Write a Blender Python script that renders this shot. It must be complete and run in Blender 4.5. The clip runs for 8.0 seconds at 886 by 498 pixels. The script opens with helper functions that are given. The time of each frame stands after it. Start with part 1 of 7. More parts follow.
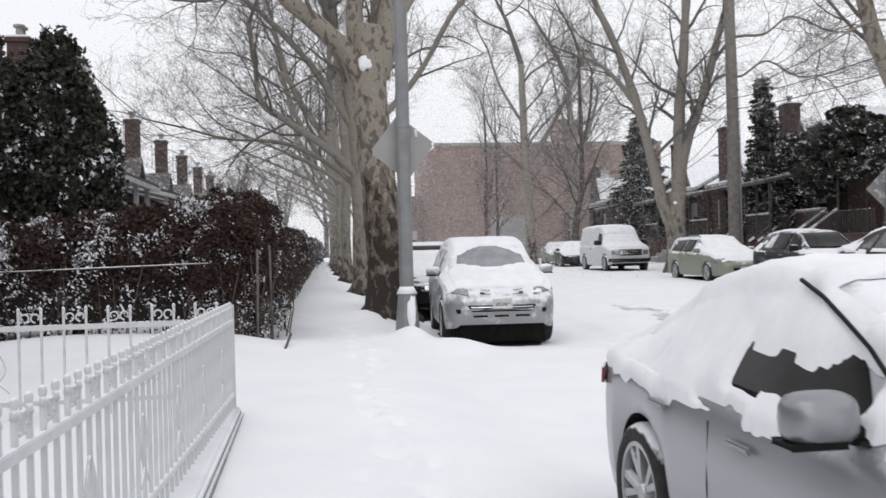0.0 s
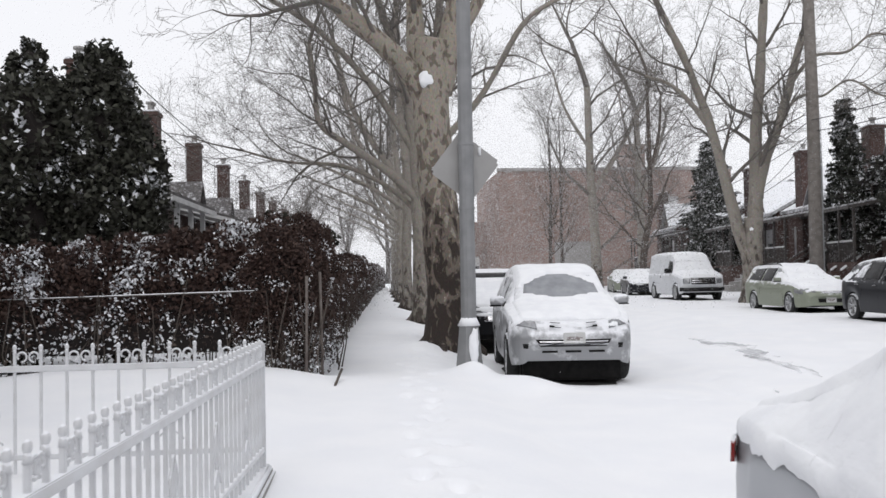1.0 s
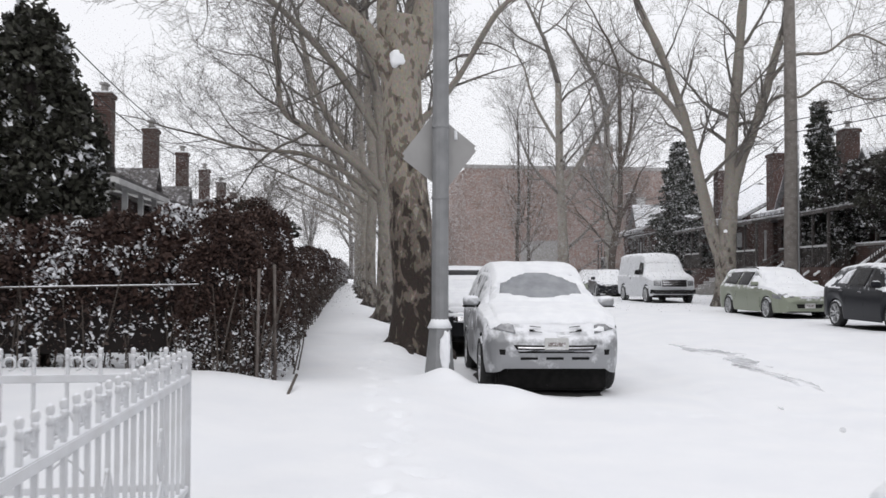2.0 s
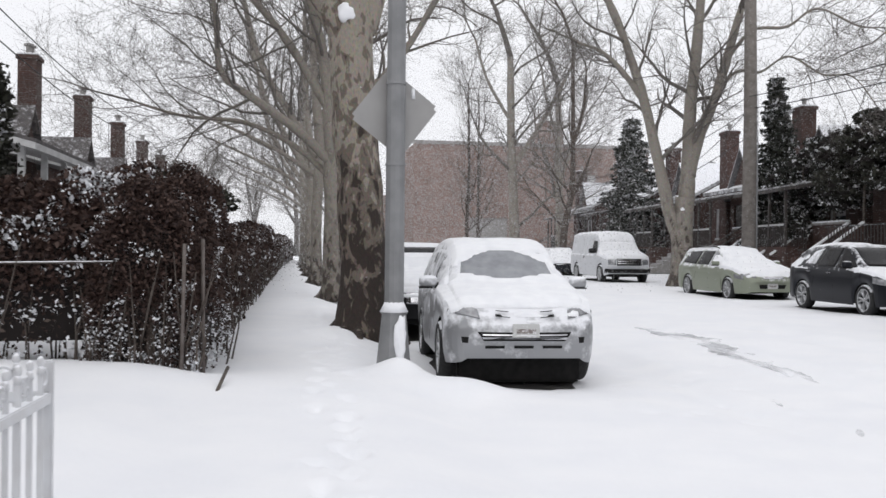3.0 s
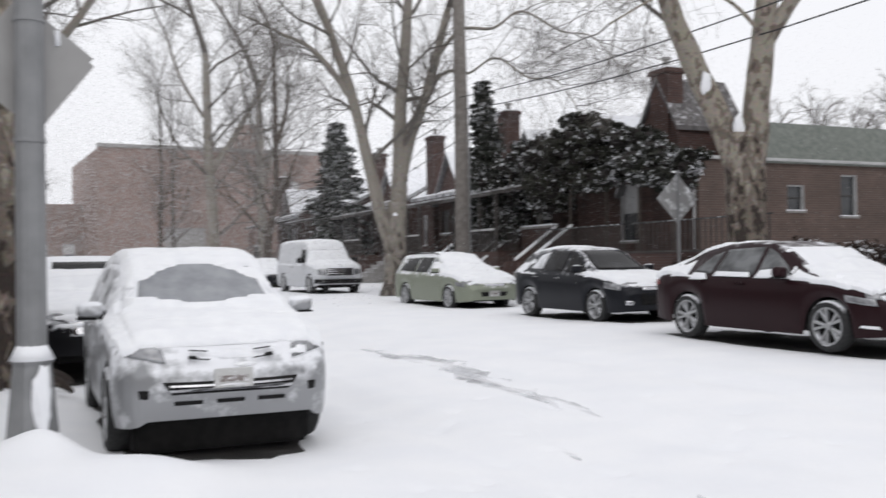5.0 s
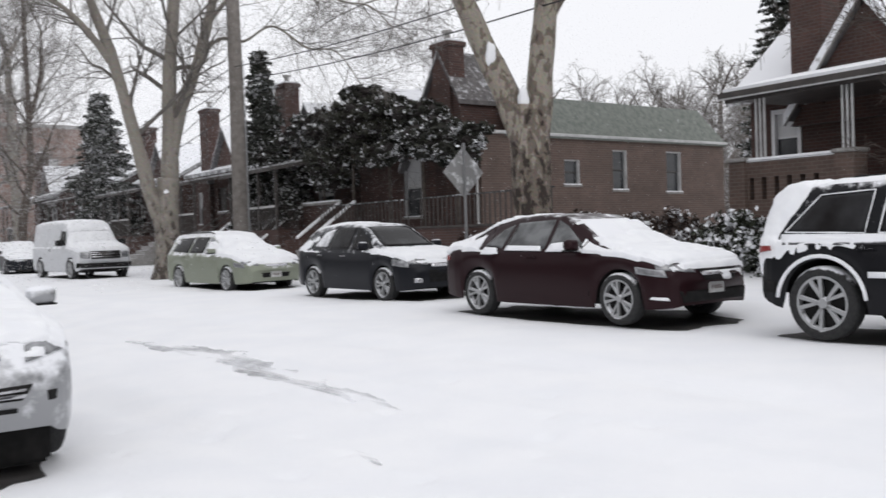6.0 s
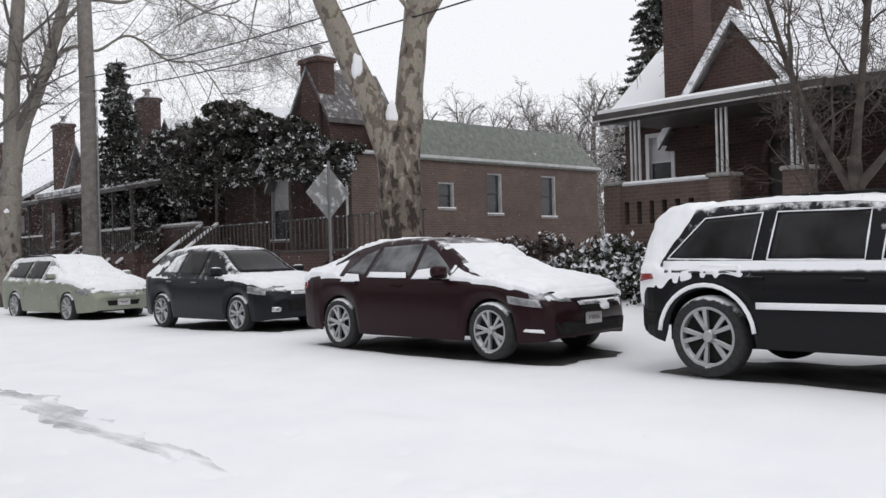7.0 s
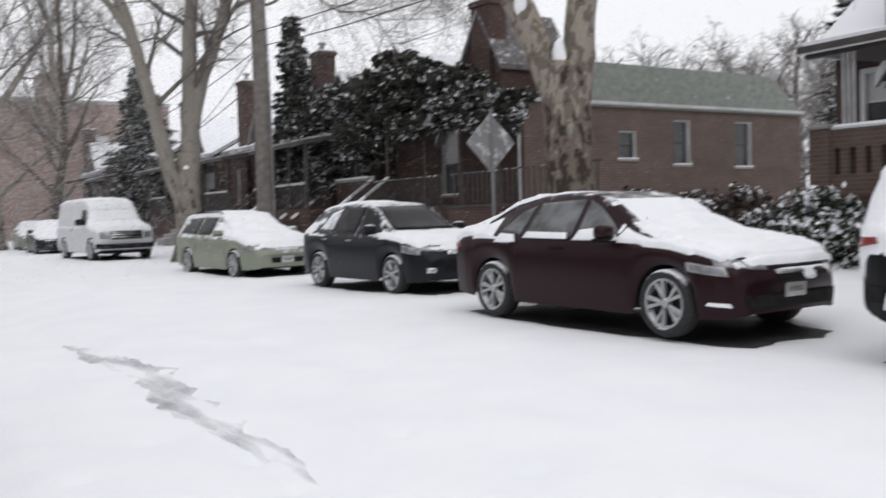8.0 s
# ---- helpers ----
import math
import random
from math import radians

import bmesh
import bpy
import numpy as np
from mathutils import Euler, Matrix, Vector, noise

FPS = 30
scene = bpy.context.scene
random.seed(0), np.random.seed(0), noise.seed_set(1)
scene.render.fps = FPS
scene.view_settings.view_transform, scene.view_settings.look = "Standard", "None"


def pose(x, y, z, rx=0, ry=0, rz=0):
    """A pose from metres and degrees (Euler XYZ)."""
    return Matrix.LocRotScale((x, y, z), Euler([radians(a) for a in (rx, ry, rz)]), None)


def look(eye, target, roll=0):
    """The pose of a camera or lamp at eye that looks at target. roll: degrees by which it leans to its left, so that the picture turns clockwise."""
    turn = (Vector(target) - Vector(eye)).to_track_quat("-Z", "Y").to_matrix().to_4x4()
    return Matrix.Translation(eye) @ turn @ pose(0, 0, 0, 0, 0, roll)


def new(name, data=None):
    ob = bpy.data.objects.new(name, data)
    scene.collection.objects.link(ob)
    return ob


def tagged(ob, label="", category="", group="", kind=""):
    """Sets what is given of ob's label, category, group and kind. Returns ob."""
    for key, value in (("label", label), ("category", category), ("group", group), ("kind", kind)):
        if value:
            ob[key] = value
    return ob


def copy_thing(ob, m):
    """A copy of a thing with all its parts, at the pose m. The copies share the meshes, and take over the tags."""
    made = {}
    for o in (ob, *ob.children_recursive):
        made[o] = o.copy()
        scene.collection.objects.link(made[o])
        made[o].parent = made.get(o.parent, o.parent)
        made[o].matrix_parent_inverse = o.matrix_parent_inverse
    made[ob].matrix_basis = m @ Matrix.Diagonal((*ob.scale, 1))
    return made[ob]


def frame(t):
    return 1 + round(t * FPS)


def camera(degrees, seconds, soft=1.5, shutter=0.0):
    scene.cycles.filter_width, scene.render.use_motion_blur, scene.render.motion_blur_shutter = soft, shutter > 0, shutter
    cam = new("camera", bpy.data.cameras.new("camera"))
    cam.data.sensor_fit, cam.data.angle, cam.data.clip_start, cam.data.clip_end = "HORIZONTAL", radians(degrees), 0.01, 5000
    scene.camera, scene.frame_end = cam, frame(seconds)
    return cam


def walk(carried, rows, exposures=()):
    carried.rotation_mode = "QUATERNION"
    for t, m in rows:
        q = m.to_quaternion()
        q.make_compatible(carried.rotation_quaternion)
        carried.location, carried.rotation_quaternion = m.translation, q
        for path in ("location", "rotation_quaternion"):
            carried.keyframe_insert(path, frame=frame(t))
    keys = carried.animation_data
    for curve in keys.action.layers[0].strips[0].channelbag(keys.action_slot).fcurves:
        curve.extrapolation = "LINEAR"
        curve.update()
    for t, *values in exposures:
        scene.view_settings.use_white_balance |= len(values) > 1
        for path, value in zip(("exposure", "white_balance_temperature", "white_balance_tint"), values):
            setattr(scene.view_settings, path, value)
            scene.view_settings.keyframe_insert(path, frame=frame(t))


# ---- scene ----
cam = camera(50.7, 8.0, shutter=0.35)
PATH = [
    (0, (0.173, -2.633, 1.519), (0.452, -0.652, 1.514), -1.4),
    (0.5, (0.269, -2.048, 1.515), (0.463, -0.058, 1.55), -1.4),
    (1, (0.293, -1.415, 1.54), (0.441, 0.579, 1.594), -1.0),
    (1.5, (0.302, -0.783, 1.538), (0.475, 1.209, 1.596), -0.4),
    (3, (0.373, 1.347, 1.523), (0.712, 3.318, 1.523), 0.6),
    (3.5, (0.471, 2.014, 1.539), (0.835, 3.98, 1.528), 0.5),
    (4, (0.562, 2.781, 1.533), (0.952, 4.742, 1.511), 0.4),
    (4.5, (0.741, 3.481, 1.549), (1.35, 5.385, 1.527), -0.2),
    (5, (1.083, 4.163, 1.537), (2.018, 5.931, 1.556), -0.8),
    (5.2, (1.14, 4.369, 1.54), (2.179, 6.078, 1.562), -1.1),
    (6.3, (1.836, 5.226, 1.521), (3.234, 6.656, 1.483), -1.8),
    (6.5, (2.018, 5.367, 1.51), (3.468, 6.745, 1.492), -1.7),
    (7, (2.591, 5.719, 1.533), (4.092, 7.041, 1.537), -1.6),
    (7.5, (3.227, 6.151, 1.554), (4.655, 7.551, 1.558), -1.9),
    (8, (3.929, 6.592, 1.564), (5.136, 8.185, 1.48), -1.8),
]
walk(cam, [(t, look(eye, target, roll)) for t, eye, target, roll in PATH])

# ---- light ----
world = bpy.data.worlds.new("overcast_sky")
scene.world = world
world.use_nodes = True
wn, wl = world.node_tree.nodes, world.node_tree.links
bg = wn["Background"]
sky = wn.new("ShaderNodeTexSky")
sky.sky_type = 'NISHITA'
sky.sun_disc = False
sky.sun_elevation, sky.sun_rotation = radians(28), radians(200)
sky.dust_density, sky.air_density = 6.0, 1.0
pale = wn.new("ShaderNodeHueSaturation")
pale.inputs["Saturation"].default_value = 0.12
pale.inputs["Value"].default_value = 0.12
wl.new(sky.outputs[0], pale.inputs["Color"])
cloud = wn.new("ShaderNodeMix")
cloud.data_type = 'RGBA'
cloud.inputs[0].default_value = 0.88
cloud.inputs[7].default_value = (0.915, 0.922, 0.965, 1)
wl.new(pale.outputs[0], cloud.inputs[6])
wl.new(cloud.outputs[2], bg.inputs["Color"])
bg.inputs["Strength"].default_value = 1.09
sun_data = bpy.data.lights.new("sun", 'SUN')
sun_data.energy, sun_data.angle, sun_data.color = 0.35, radians(40), (1, 0.98, 0.95)
sun = new("sun", sun_data)
sun.matrix_world = look((0, 0, 60), (12, 25, 0))

# ---- materials ----
def material(name, color=(0.5, 0.5, 0.5), rough=0.6, metal=0.0, color2=None, scale=8.0, bump=0.0, bump_scale=60.0, fine=None, coat=0.0, detail=6):
    m = bpy.data.materials.new(name)
    m.use_nodes = True
    n, l = m.node_tree.nodes, m.node_tree.links
    p = n["Principled BSDF"]
    p.inputs["Roughness"].default_value = rough
    p.inputs["Metallic"].default_value = metal
    p.inputs["Coat Weight"].default_value = coat
    p.inputs["Coat Roughness"].default_value = 0.08
    p.inputs["Base Color"].default_value = (*color, 1)
    co = n.new("ShaderNodeTexCoord")
    if color2:
        a = n.new("ShaderNodeTexNoise")
        a.inputs["Scale"].default_value, a.inputs["Detail"].default_value = scale, detail
        l.new(co.outputs["Object"], a.inputs["Vector"])
        r = n.new("ShaderNodeValToRGB")
        r.color_ramp.elements[0].position, r.color_ramp.elements[1].position = 0.35, 0.65
        r.color_ramp.elements[0].color, r.color_ramp.elements[1].color = (*color, 1), (*color2, 1)
        l.new(a.outputs[0], r.inputs[0])
        l.new(r.outputs[0], p.inputs["Base Color"])
    if bump:
        b = n.new("ShaderNodeTexNoise")
        b.inputs["Scale"].default_value, b.inputs["Detail"].default_value = bump_scale, 5
        l.new(co.outputs["Object"], b.inputs["Vector"])
        k = n.new("ShaderNodeBump")
        k.inputs["Strength"].default_value, k.inputs["Distance"].default_value = bump, 0.02
        l.new(b.outputs[0], k.inputs["Height"])
        l.new(k.outputs[0], p.inputs["Normal"])
    return m


def dusted(m, amount=0.5, scale=9.0, edge=0.08, up=0.8, color=(0.86, 0.87, 0.9)):
    """Wind-blown snow lying on a material: more on faces that look up, broken by noise."""
    n, l = m.node_tree.nodes, m.node_tree.links
    p = n["Principled BSDF"]
    geo, co = n.new("ShaderNodeNewGeometry"), n.new("ShaderNodeTexCoord")
    sep = n.new("ShaderNodeSeparateXYZ")
    l.new(geo.outputs["Normal"], sep.inputs[0])
    a = n.new("ShaderNodeTexNoise")
    a.inputs["Scale"].default_value, a.inputs["Detail"].default_value, a.inputs["Roughness"].default_value = scale, 8, 0.65
    l.new(co.outputs["Object"], a.inputs["Vector"])
    mul = n.new("ShaderNodeMath"); mul.operation = 'MULTIPLY_ADD'
    mul.inputs[1].default_value = up
    l.new(sep.outputs["Z"], mul.inputs[0]); l.new(a.outputs[0], mul.inputs[2])
    ramp = n.new("ShaderNodeMapRange")
    ramp.inputs["From Min"].default_value, ramp.inputs["From Max"].default_value = 1 - amount - edge, 1 - amount + edge
    l.new(mul.outputs[0], ramp.inputs["Value"])
    mix = n.new("ShaderNodeMix"); mix.data_type = 'RGBA'
    base = p.inputs["Base Color"]
    if base.links:
        l.new(base.links[0].from_socket, mix.inputs[6])
    else:
        mix.inputs[6].default_value = base.default_value
    mix.inputs[7].default_value = (*color, 1)
    l.new(ramp.outputs[0], mix.inputs[0])
    l.new(mix.outputs[2], base)
    rr = n.new("ShaderNodeMix")
    rr.inputs[2].default_value, rr.inputs[3].default_value = p.inputs["Roughness"].default_value, 0.85
    l.new(ramp.outputs[0], rr.inputs[0]); l.new(rr.outputs[0], p.inputs["Roughness"])
    mm = n.new("ShaderNodeMix")
    mm.inputs[2].default_value, mm.inputs[3].default_value = p.inputs["Metallic"].default_value, 0
    l.new(ramp.outputs[0], mm.inputs[0]); l.new(mm.outputs[0], p.inputs["Metallic"])
    cc = n.new("ShaderNodeMix")
    cc.inputs[2].default_value, cc.inputs[3].default_value = p.inputs["Coat Weight"].default_value, 0
    l.new(ramp.outputs[0], cc.inputs[0]); l.new(cc.outputs[0], p.inputs["Coat Weight"])
    return m


def brick_material(name, c1, c2, mortar, scale=1.0):
    m = bpy.data.materials.new(name)
    m.use_nodes = True
    n, l = m.node_tree.nodes, m.node_tree.links
    p = n["Principled BSDF"]
    p.inputs["Roughness"].default_value = 0.9
    co, geo = n.new("ShaderNodeTexCoord"), n.new("ShaderNodeNewGeometry")
    sep = n.new("ShaderNodeSeparateXYZ"); l.new(co.outputs["Object"], sep.inputs[0])
    add = n.new("ShaderNodeMath"); add.operation = 'ADD'
    l.new(sep.outputs["X"], add.inputs[0]); l.new(sep.outputs["Y"], add.inputs[1])
    com = n.new("ShaderNodeCombineXYZ"); l.new(add.outputs[0], com.inputs[0]); l.new(sep.outputs["Z"], com.inputs[1])
    b = n.new("ShaderNodeTexBrick")
    b.inputs["Scale"].default_value = scale
    b.inputs["Brick Width"].default_value, b.inputs["Row Height"].default_value, b.inputs["Mortar Size"].default_value = 0.215, 0.075, 0.008
    b.inputs["Color1"].default_value, b.inputs["Color2"].default_value, b.inputs["Mortar"].default_value = (*c1, 1), (*c2, 1), (*mortar, 1)
    l.new(com.outputs[0], b.inputs["Vector"])
    a = n.new("ShaderNodeTexNoise"); a.inputs["Scale"].default_value, a.inputs["Detail"].default_value = 1.3, 6
    l.new(co.outputs["Object"], a.inputs["Vector"])
    mix = n.new("ShaderNodeMix"); mix.data_type = 'RGBA'; mix.blend_type = 'MULTIPLY'
    mix.inputs[0].default_value = 0.6
    ramp = n.new("ShaderNodeValToRGB")
    ramp.color_ramp.elements[0].position, ramp.color_ramp.elements[1].position = 0.3, 0.7
    ramp.color_ramp.elements[0].color, ramp.color_ramp.elements[1].color = (0.6, 0.6, 0.6, 1), (1.15, 1.1, 1.1, 1)
    l.new(a.outputs[0], ramp.inputs[0]); l.new(b.outputs["Color"], mix.inputs[6]); l.new(ramp.outputs[0], mix.inputs[7])
    l.new(mix.outputs[2], p.inputs["Base Color"])
    k = n.new("ShaderNodeBump"); k.inputs["Strength"].default_value, k.inputs["Distance"].default_value = 0.6, 0.01
    inv = n.new("ShaderNodeMath"); inv.operation = 'SUBTRACT'; inv.inputs[0].default_value = 1
    l.new(b.outputs["Fac"], inv.inputs[1]); l.new(inv.outputs[0], k.inputs["Height"]); l.new(k.outputs[0], p.inputs["Normal"])
    return m


def bark_material(name, pale, mid, dark, scale=3.2, mixing=0.5, plates=True):
    """Plane-tree bark: pale smooth patches with brown flakes left on it."""
    m = bpy.data.materials.new(name)
    m.use_nodes = True
    n, l = m.node_tree.nodes, m.node_tree.links
    p = n["Principled BSDF"]
    p.inputs["Roughness"].default_value = 0.88
    co = n.new("ShaderNodeTexCoord")
    mp = n.new("ShaderNodeMapping"); mp.inputs["Scale"].default_value = (1, 1, 0.55)
    l.new(co.outputs["Object"], mp.inputs[0])
    a = n.new("ShaderNodeTexNoise"); a.inputs["Scale"].default_value, a.inputs["Detail"].default_value, a.inputs["Distortion"].default_value = scale, 7, 0.5
    l.new(mp.outputs[0], a.inputs["Vector"])
    r = n.new("ShaderNodeValToRGB"); r.color_ramp.interpolation = 'LINEAR'
    sep = n.new("ShaderNodeSeparateXYZ"); l.new(co.outputs["Object"], sep.inputs[0])
    rise = n.new("ShaderNodeMapRange")
    for key, val in (("From Min", 0.2), ("From Max", 4.2), ("To Min", -0.16), ("To Max", 0.15)):
        rise.inputs[key].default_value = val
    l.new(sep.outputs["Z"], rise.inputs["Value"])
    shed = n.new("ShaderNodeMath"); shed.operation = 'ADD'
    l.new(a.outputs[0], shed.inputs[0]); l.new(rise.outputs[0], shed.inputs[1])
    e = r.color_ramp.elements
    e[0].position, e[0].color = mixing - 0.14, (*dark, 1)
    e[1].position, e[1].color = mixing - 0.07, (*mid, 1)
    x = e.new(mixing + 0.02); x.color = (*mid, 1)
    x = e.new(mixing + 0.06); x.color = (*pale, 1)
    l.new(shed.outputs[0], r.inputs[0])
    f = n.new("ShaderNodeTexNoise"); f.inputs["Scale"].default_value, f.inputs["Detail"].default_value = 30, 6
    l.new(mp.outputs[0], f.inputs["Vector"])
    mix = n.new("ShaderNodeMix"); mix.data_type = 'RGBA'; mix.blend_type = 'OVERLAY'; mix.inputs[0].default_value = 0.5
    l.new(r.outputs[0], mix.inputs[6]); l.new(f.outputs["Color"], mix.inputs[7])
    sat = n.new("ShaderNodeHueSaturation"); sat.inputs["Saturation"].default_value = 0.8
    l.new(mix.outputs[2], sat.inputs["Color"])
    l.new(sat.outputs[0], p.inputs["Base Color"])
    s = n.new("ShaderNodeMath"); s.operation = 'MULTIPLY_ADD'; s.inputs[1].default_value = 2.0
    l.new(a.outputs[0], s.inputs[0]); l.new(f.outputs[0], s.inputs[2])
    k = n.new("ShaderNodeBump"); k.inputs["Strength"].default_value, k.inputs["Distance"].default_value = 0.7, 0.03
    l.new(s.outputs[0], k.inputs["Height"]); l.new(k.outputs[0], p.inputs["Normal"])
    return m


def leaf_material(name, colors, snow_share=0.15, patch=1.6):
    """Leaves that differ from one another; in patches they carry snow."""
    m = bpy.data.materials.new(name)
    m.use_nodes = True
    n, l = m.node_tree.nodes, m.node_tree.links
    p = n["Principled BSDF"]
    p.inputs["Roughness"].default_value = 0.6
    p.inputs["Specular IOR Level"].default_value = 0.25
    g, co = n.new("ShaderNodeNewGeometry"), n.new("ShaderNodeTexCoord")
    r = n.new("ShaderNodeValToRGB"); r.color_ramp.interpolation = 'CONSTANT'
    e = r.color_ramp.elements
    for i, c in enumerate(colors):
        x = e[i] if i < 2 else e.new(0.5)
        x.position, x.color = i / len(colors), (*c, 1)
    l.new(g.outputs["Random Per Island"], r.inputs[0])
    a = n.new("ShaderNodeTexNoise"); a.inputs["Scale"].default_value, a.inputs["Detail"].default_value = patch, 5
    l.new(co.outputs["Object"], a.inputs["Vector"])
    k = n.new("ShaderNodeMath"); k.operation = 'MULTIPLY_ADD'; k.inputs[1].default_value = 0.32
    l.new(g.outputs["Random Per Island"], k.inputs[0]); l.new(a.outputs[0], k.inputs[2])
    t = n.new("ShaderNodeMath"); t.operation = 'GREATER_THAN'; t.inputs[1].default_value = 0.86 - 0.45 * snow_share
    l.new(k.outputs[0], t.inputs[0])
    mix = n.new("ShaderNodeMix"); mix.data_type = 'RGBA'
    mix.inputs[7].default_value = (0.8, 0.81, 0.84, 1)
    l.new(t.outputs[0], mix.inputs[0]); l.new(r.outputs[0], mix.inputs[6]); l.new(mix.outputs[2], p.inputs["Base Color"])
    return m


SNOW = material("snow", (0.86, 0.87, 0.90), 0.8, color2=(0.9, 0.905, 0.925), scale=1.2, bump=0.25, bump_scale=14)
SNOW.node_tree.nodes["Principled BSDF"].inputs["Specular IOR Level"].default_value = 0.2
SNOWCAP = material("settled_snow", (0.84, 0.85, 0.88), 0.85, color2=(0.9, 0.91, 0.93), scale=5, bump=0.35, bump_scale=22)
SLUSH = material("grey_slush", (0.32, 0.32, 0.33), 0.6, color2=(0.68, 0.69, 0.71), scale=4.5, bump=0.3, bump_scale=18)
_n, _l = SLUSH.node_tree.nodes, SLUSH.node_tree.links
_hole = _n.new("ShaderNodeTexNoise")
_hole.inputs["Scale"].default_value, _hole.inputs["Detail"].default_value = 1.0, 6
_cut = _n.new("ShaderNodeMapRange")
_cut.inputs["From Min"].default_value, _cut.inputs["From Max"].default_value = 0.42, 0.80
_drawn = _n.new("ShaderNodeMapping")
_drawn.inputs["Scale"].default_value = (5.5, 0.75, 1)
_drawn.inputs["Rotation"].default_value = (0, 0, radians(-5))
_l.new(_n["Texture Coordinate"].outputs["Object"], _drawn.inputs[0])
_l.new(_drawn.outputs[0], _hole.inputs["Vector"])
_l.new(_hole.outputs[0], _cut.inputs["Value"])
_l.new(_cut.outputs[0], _n["Principled BSDF"].inputs["Alpha"])
ASPHALT = material("bare_wet_asphalt", (0.028, 0.026, 0.025), 0.7, color2=(0.06, 0.056, 0.054), scale=3, bump=0.4, bump_scale=50)
BARK = bark_material("plane_bark", (0.25, 0.222, 0.185), (0.195, 0.17, 0.14), (0.065, 0.05, 0.04), 5.5, 0.47)
BARK_LOW = bark_material("flaking_plane_bark", (0.285, 0.248, 0.196), (0.15, 0.118, 0.09), (0.036, 0.024, 0.018), 7.5, 0.555)
LIMB_BARK = bark_material("weathered_limb_bark", (0.15, 0.134, 0.118), (0.115, 0.1, 0.088), (0.06, 0.05, 0.043), 5.0, 0.46)
# grey twig bark, its base colour also raised to stand for haze
TWIG = material("hazed_twig_bark", (0.11, 0.1, 0.092), 0.9, color2=(0.17, 0.155, 0.142), scale=2.0)
DARKBARK = material("dark_bark", (0.06, 0.048, 0.042), 0.9, color2=(0.12, 0.1, 0.085), scale=6, bump=0.5)
WHITE_IRON = dusted(material("white_painted_iron", (0.66, 0.67, 0.69), 0.45, color2=(0.58, 0.58, 0.59), scale=7, bump=0.1, bump_scale=80), 0.12, 20)
GALV = dusted(material("galvanised_steel", (0.25, 0.253, 0.258), 0.6, 0.1, color2=(0.20, 0.203, 0.208), scale=4, bump=0.15, bump_scale=40), 0.10, 12)
RUST = material("weathered_brown_steel", (0.10, 0.08, 0.07), 0.8, color2=(0.16, 0.14, 0.13), scale=9)
SIGN_BACK = dusted(material("aluminium_sign_back", (0.34, 0.335, 0.33), 0.55, 0.1, color2=(0.30, 0.295, 0.29), scale=3), 0.05, 8)
HEDGE = leaf_material("bare_brown_hedge", [(0.045, 0.027, 0.022), (0.062, 0.036, 0.029), (0.035, 0.022, 0.02), (0.078, 0.05, 0.041)], 0.05, 2.6)
HEDGE_SNOWY = leaf_material("snow_caught_hedge", [(0.045, 0.027, 0.022), (0.062, 0.036, 0.029), (0.035, 0.022, 0.02), (0.078, 0.05, 0.041)], 0.14, 1.7)
HEDGE_LOW = leaf_material("snowy_hedge_foot", [(0.05, 0.032, 0.027), (0.08, 0.06, 0.05), (0.035, 0.024, 0.02)], 0.42, 3.5)
EVERGREEN = leaf_material("dark_evergreen", [(0.032, 0.033, 0.025), (0.045, 0.046, 0.034), (0.024, 0.023, 0.019), (0.062, 0.062, 0.049)], 0.05, 2.0)
EVERGREEN_FLECKED = leaf_material("snow_flecked_evergreen", [(0.03, 0.032, 0.025), (0.042, 0.043, 0.033), (0.022, 0.022, 0.019)], 0.17, 3.0)
EVERGREEN_SNOWY = leaf_material("snowy_evergreen", [(0.03, 0.034, 0.024), (0.04, 0.046, 0.03), (0.02, 0.022, 0.018)], 0.36, 2.5)
# near-black filler: the shade deep inside foliage, put into a colour
SHADE_CORE = material("shrub_shade_core", (0.015, 0.011, 0.01), 0.95)
BRICK = brick_material("dark_red_brick", (0.085, 0.042, 0.034), (0.062, 0.034, 0.029), (0.09, 0.074, 0.068))
BRICK_TAN = brick_material("brown_brick", (0.135, 0.092, 0.075), (0.105, 0.074, 0.062), (0.15, 0.125, 0.112))
# red brick lightened in its base colour to stand for distance haze
BRICK_FAR = brick_material("haze_paled_brick", (0.27, 0.18, 0.15), (0.235, 0.16, 0.132), (0.28, 0.24, 0.22))
SHINGLE = dusted(material("grey_green_shingles", (0.13, 0.145, 0.13), 0.9, color2=(0.2, 0.215, 0.195), scale=6, bump=0.5, bump_scale=30), 0.12, 5, up=0.35)
ROOF = dusted(material("snowy_slate_roof", (0.10, 0.10, 0.105), 0.85, color2=(0.18, 0.175, 0.175), scale=5, bump=0.5, bump_scale=25), 0.44, 4, 0.16, up=0.6)
SLATE = dusted(material("windswept_slate", (0.075, 0.07, 0.07), 0.85, color2=(0.13, 0.12, 0.12), scale=6, bump=0.5, bump_scale=25), 0.2, 5, 0.14, up=0.25)
TRIM = material("weathered_white_trim", (0.42, 0.42, 0.42), 0.6, color2=(0.55, 0.55, 0.55), scale=4)
DARK_TRIM = material("dark_painted_trim", (0.04, 0.035, 0.033), 0.55, color2=(0.07, 0.06, 0.055), scale=4)
CONCRETE = dusted(material("concrete", (0.22, 0.21, 0.20), 0.9, color2=(0.32, 0.31, 0.3), scale=6, bump=0.4), 0.35, 8)
GLASS_DARK = material("window_glass", (0.03, 0.032, 0.035), 0.08, color2=(0.06, 0.063, 0.066), scale=1.5)
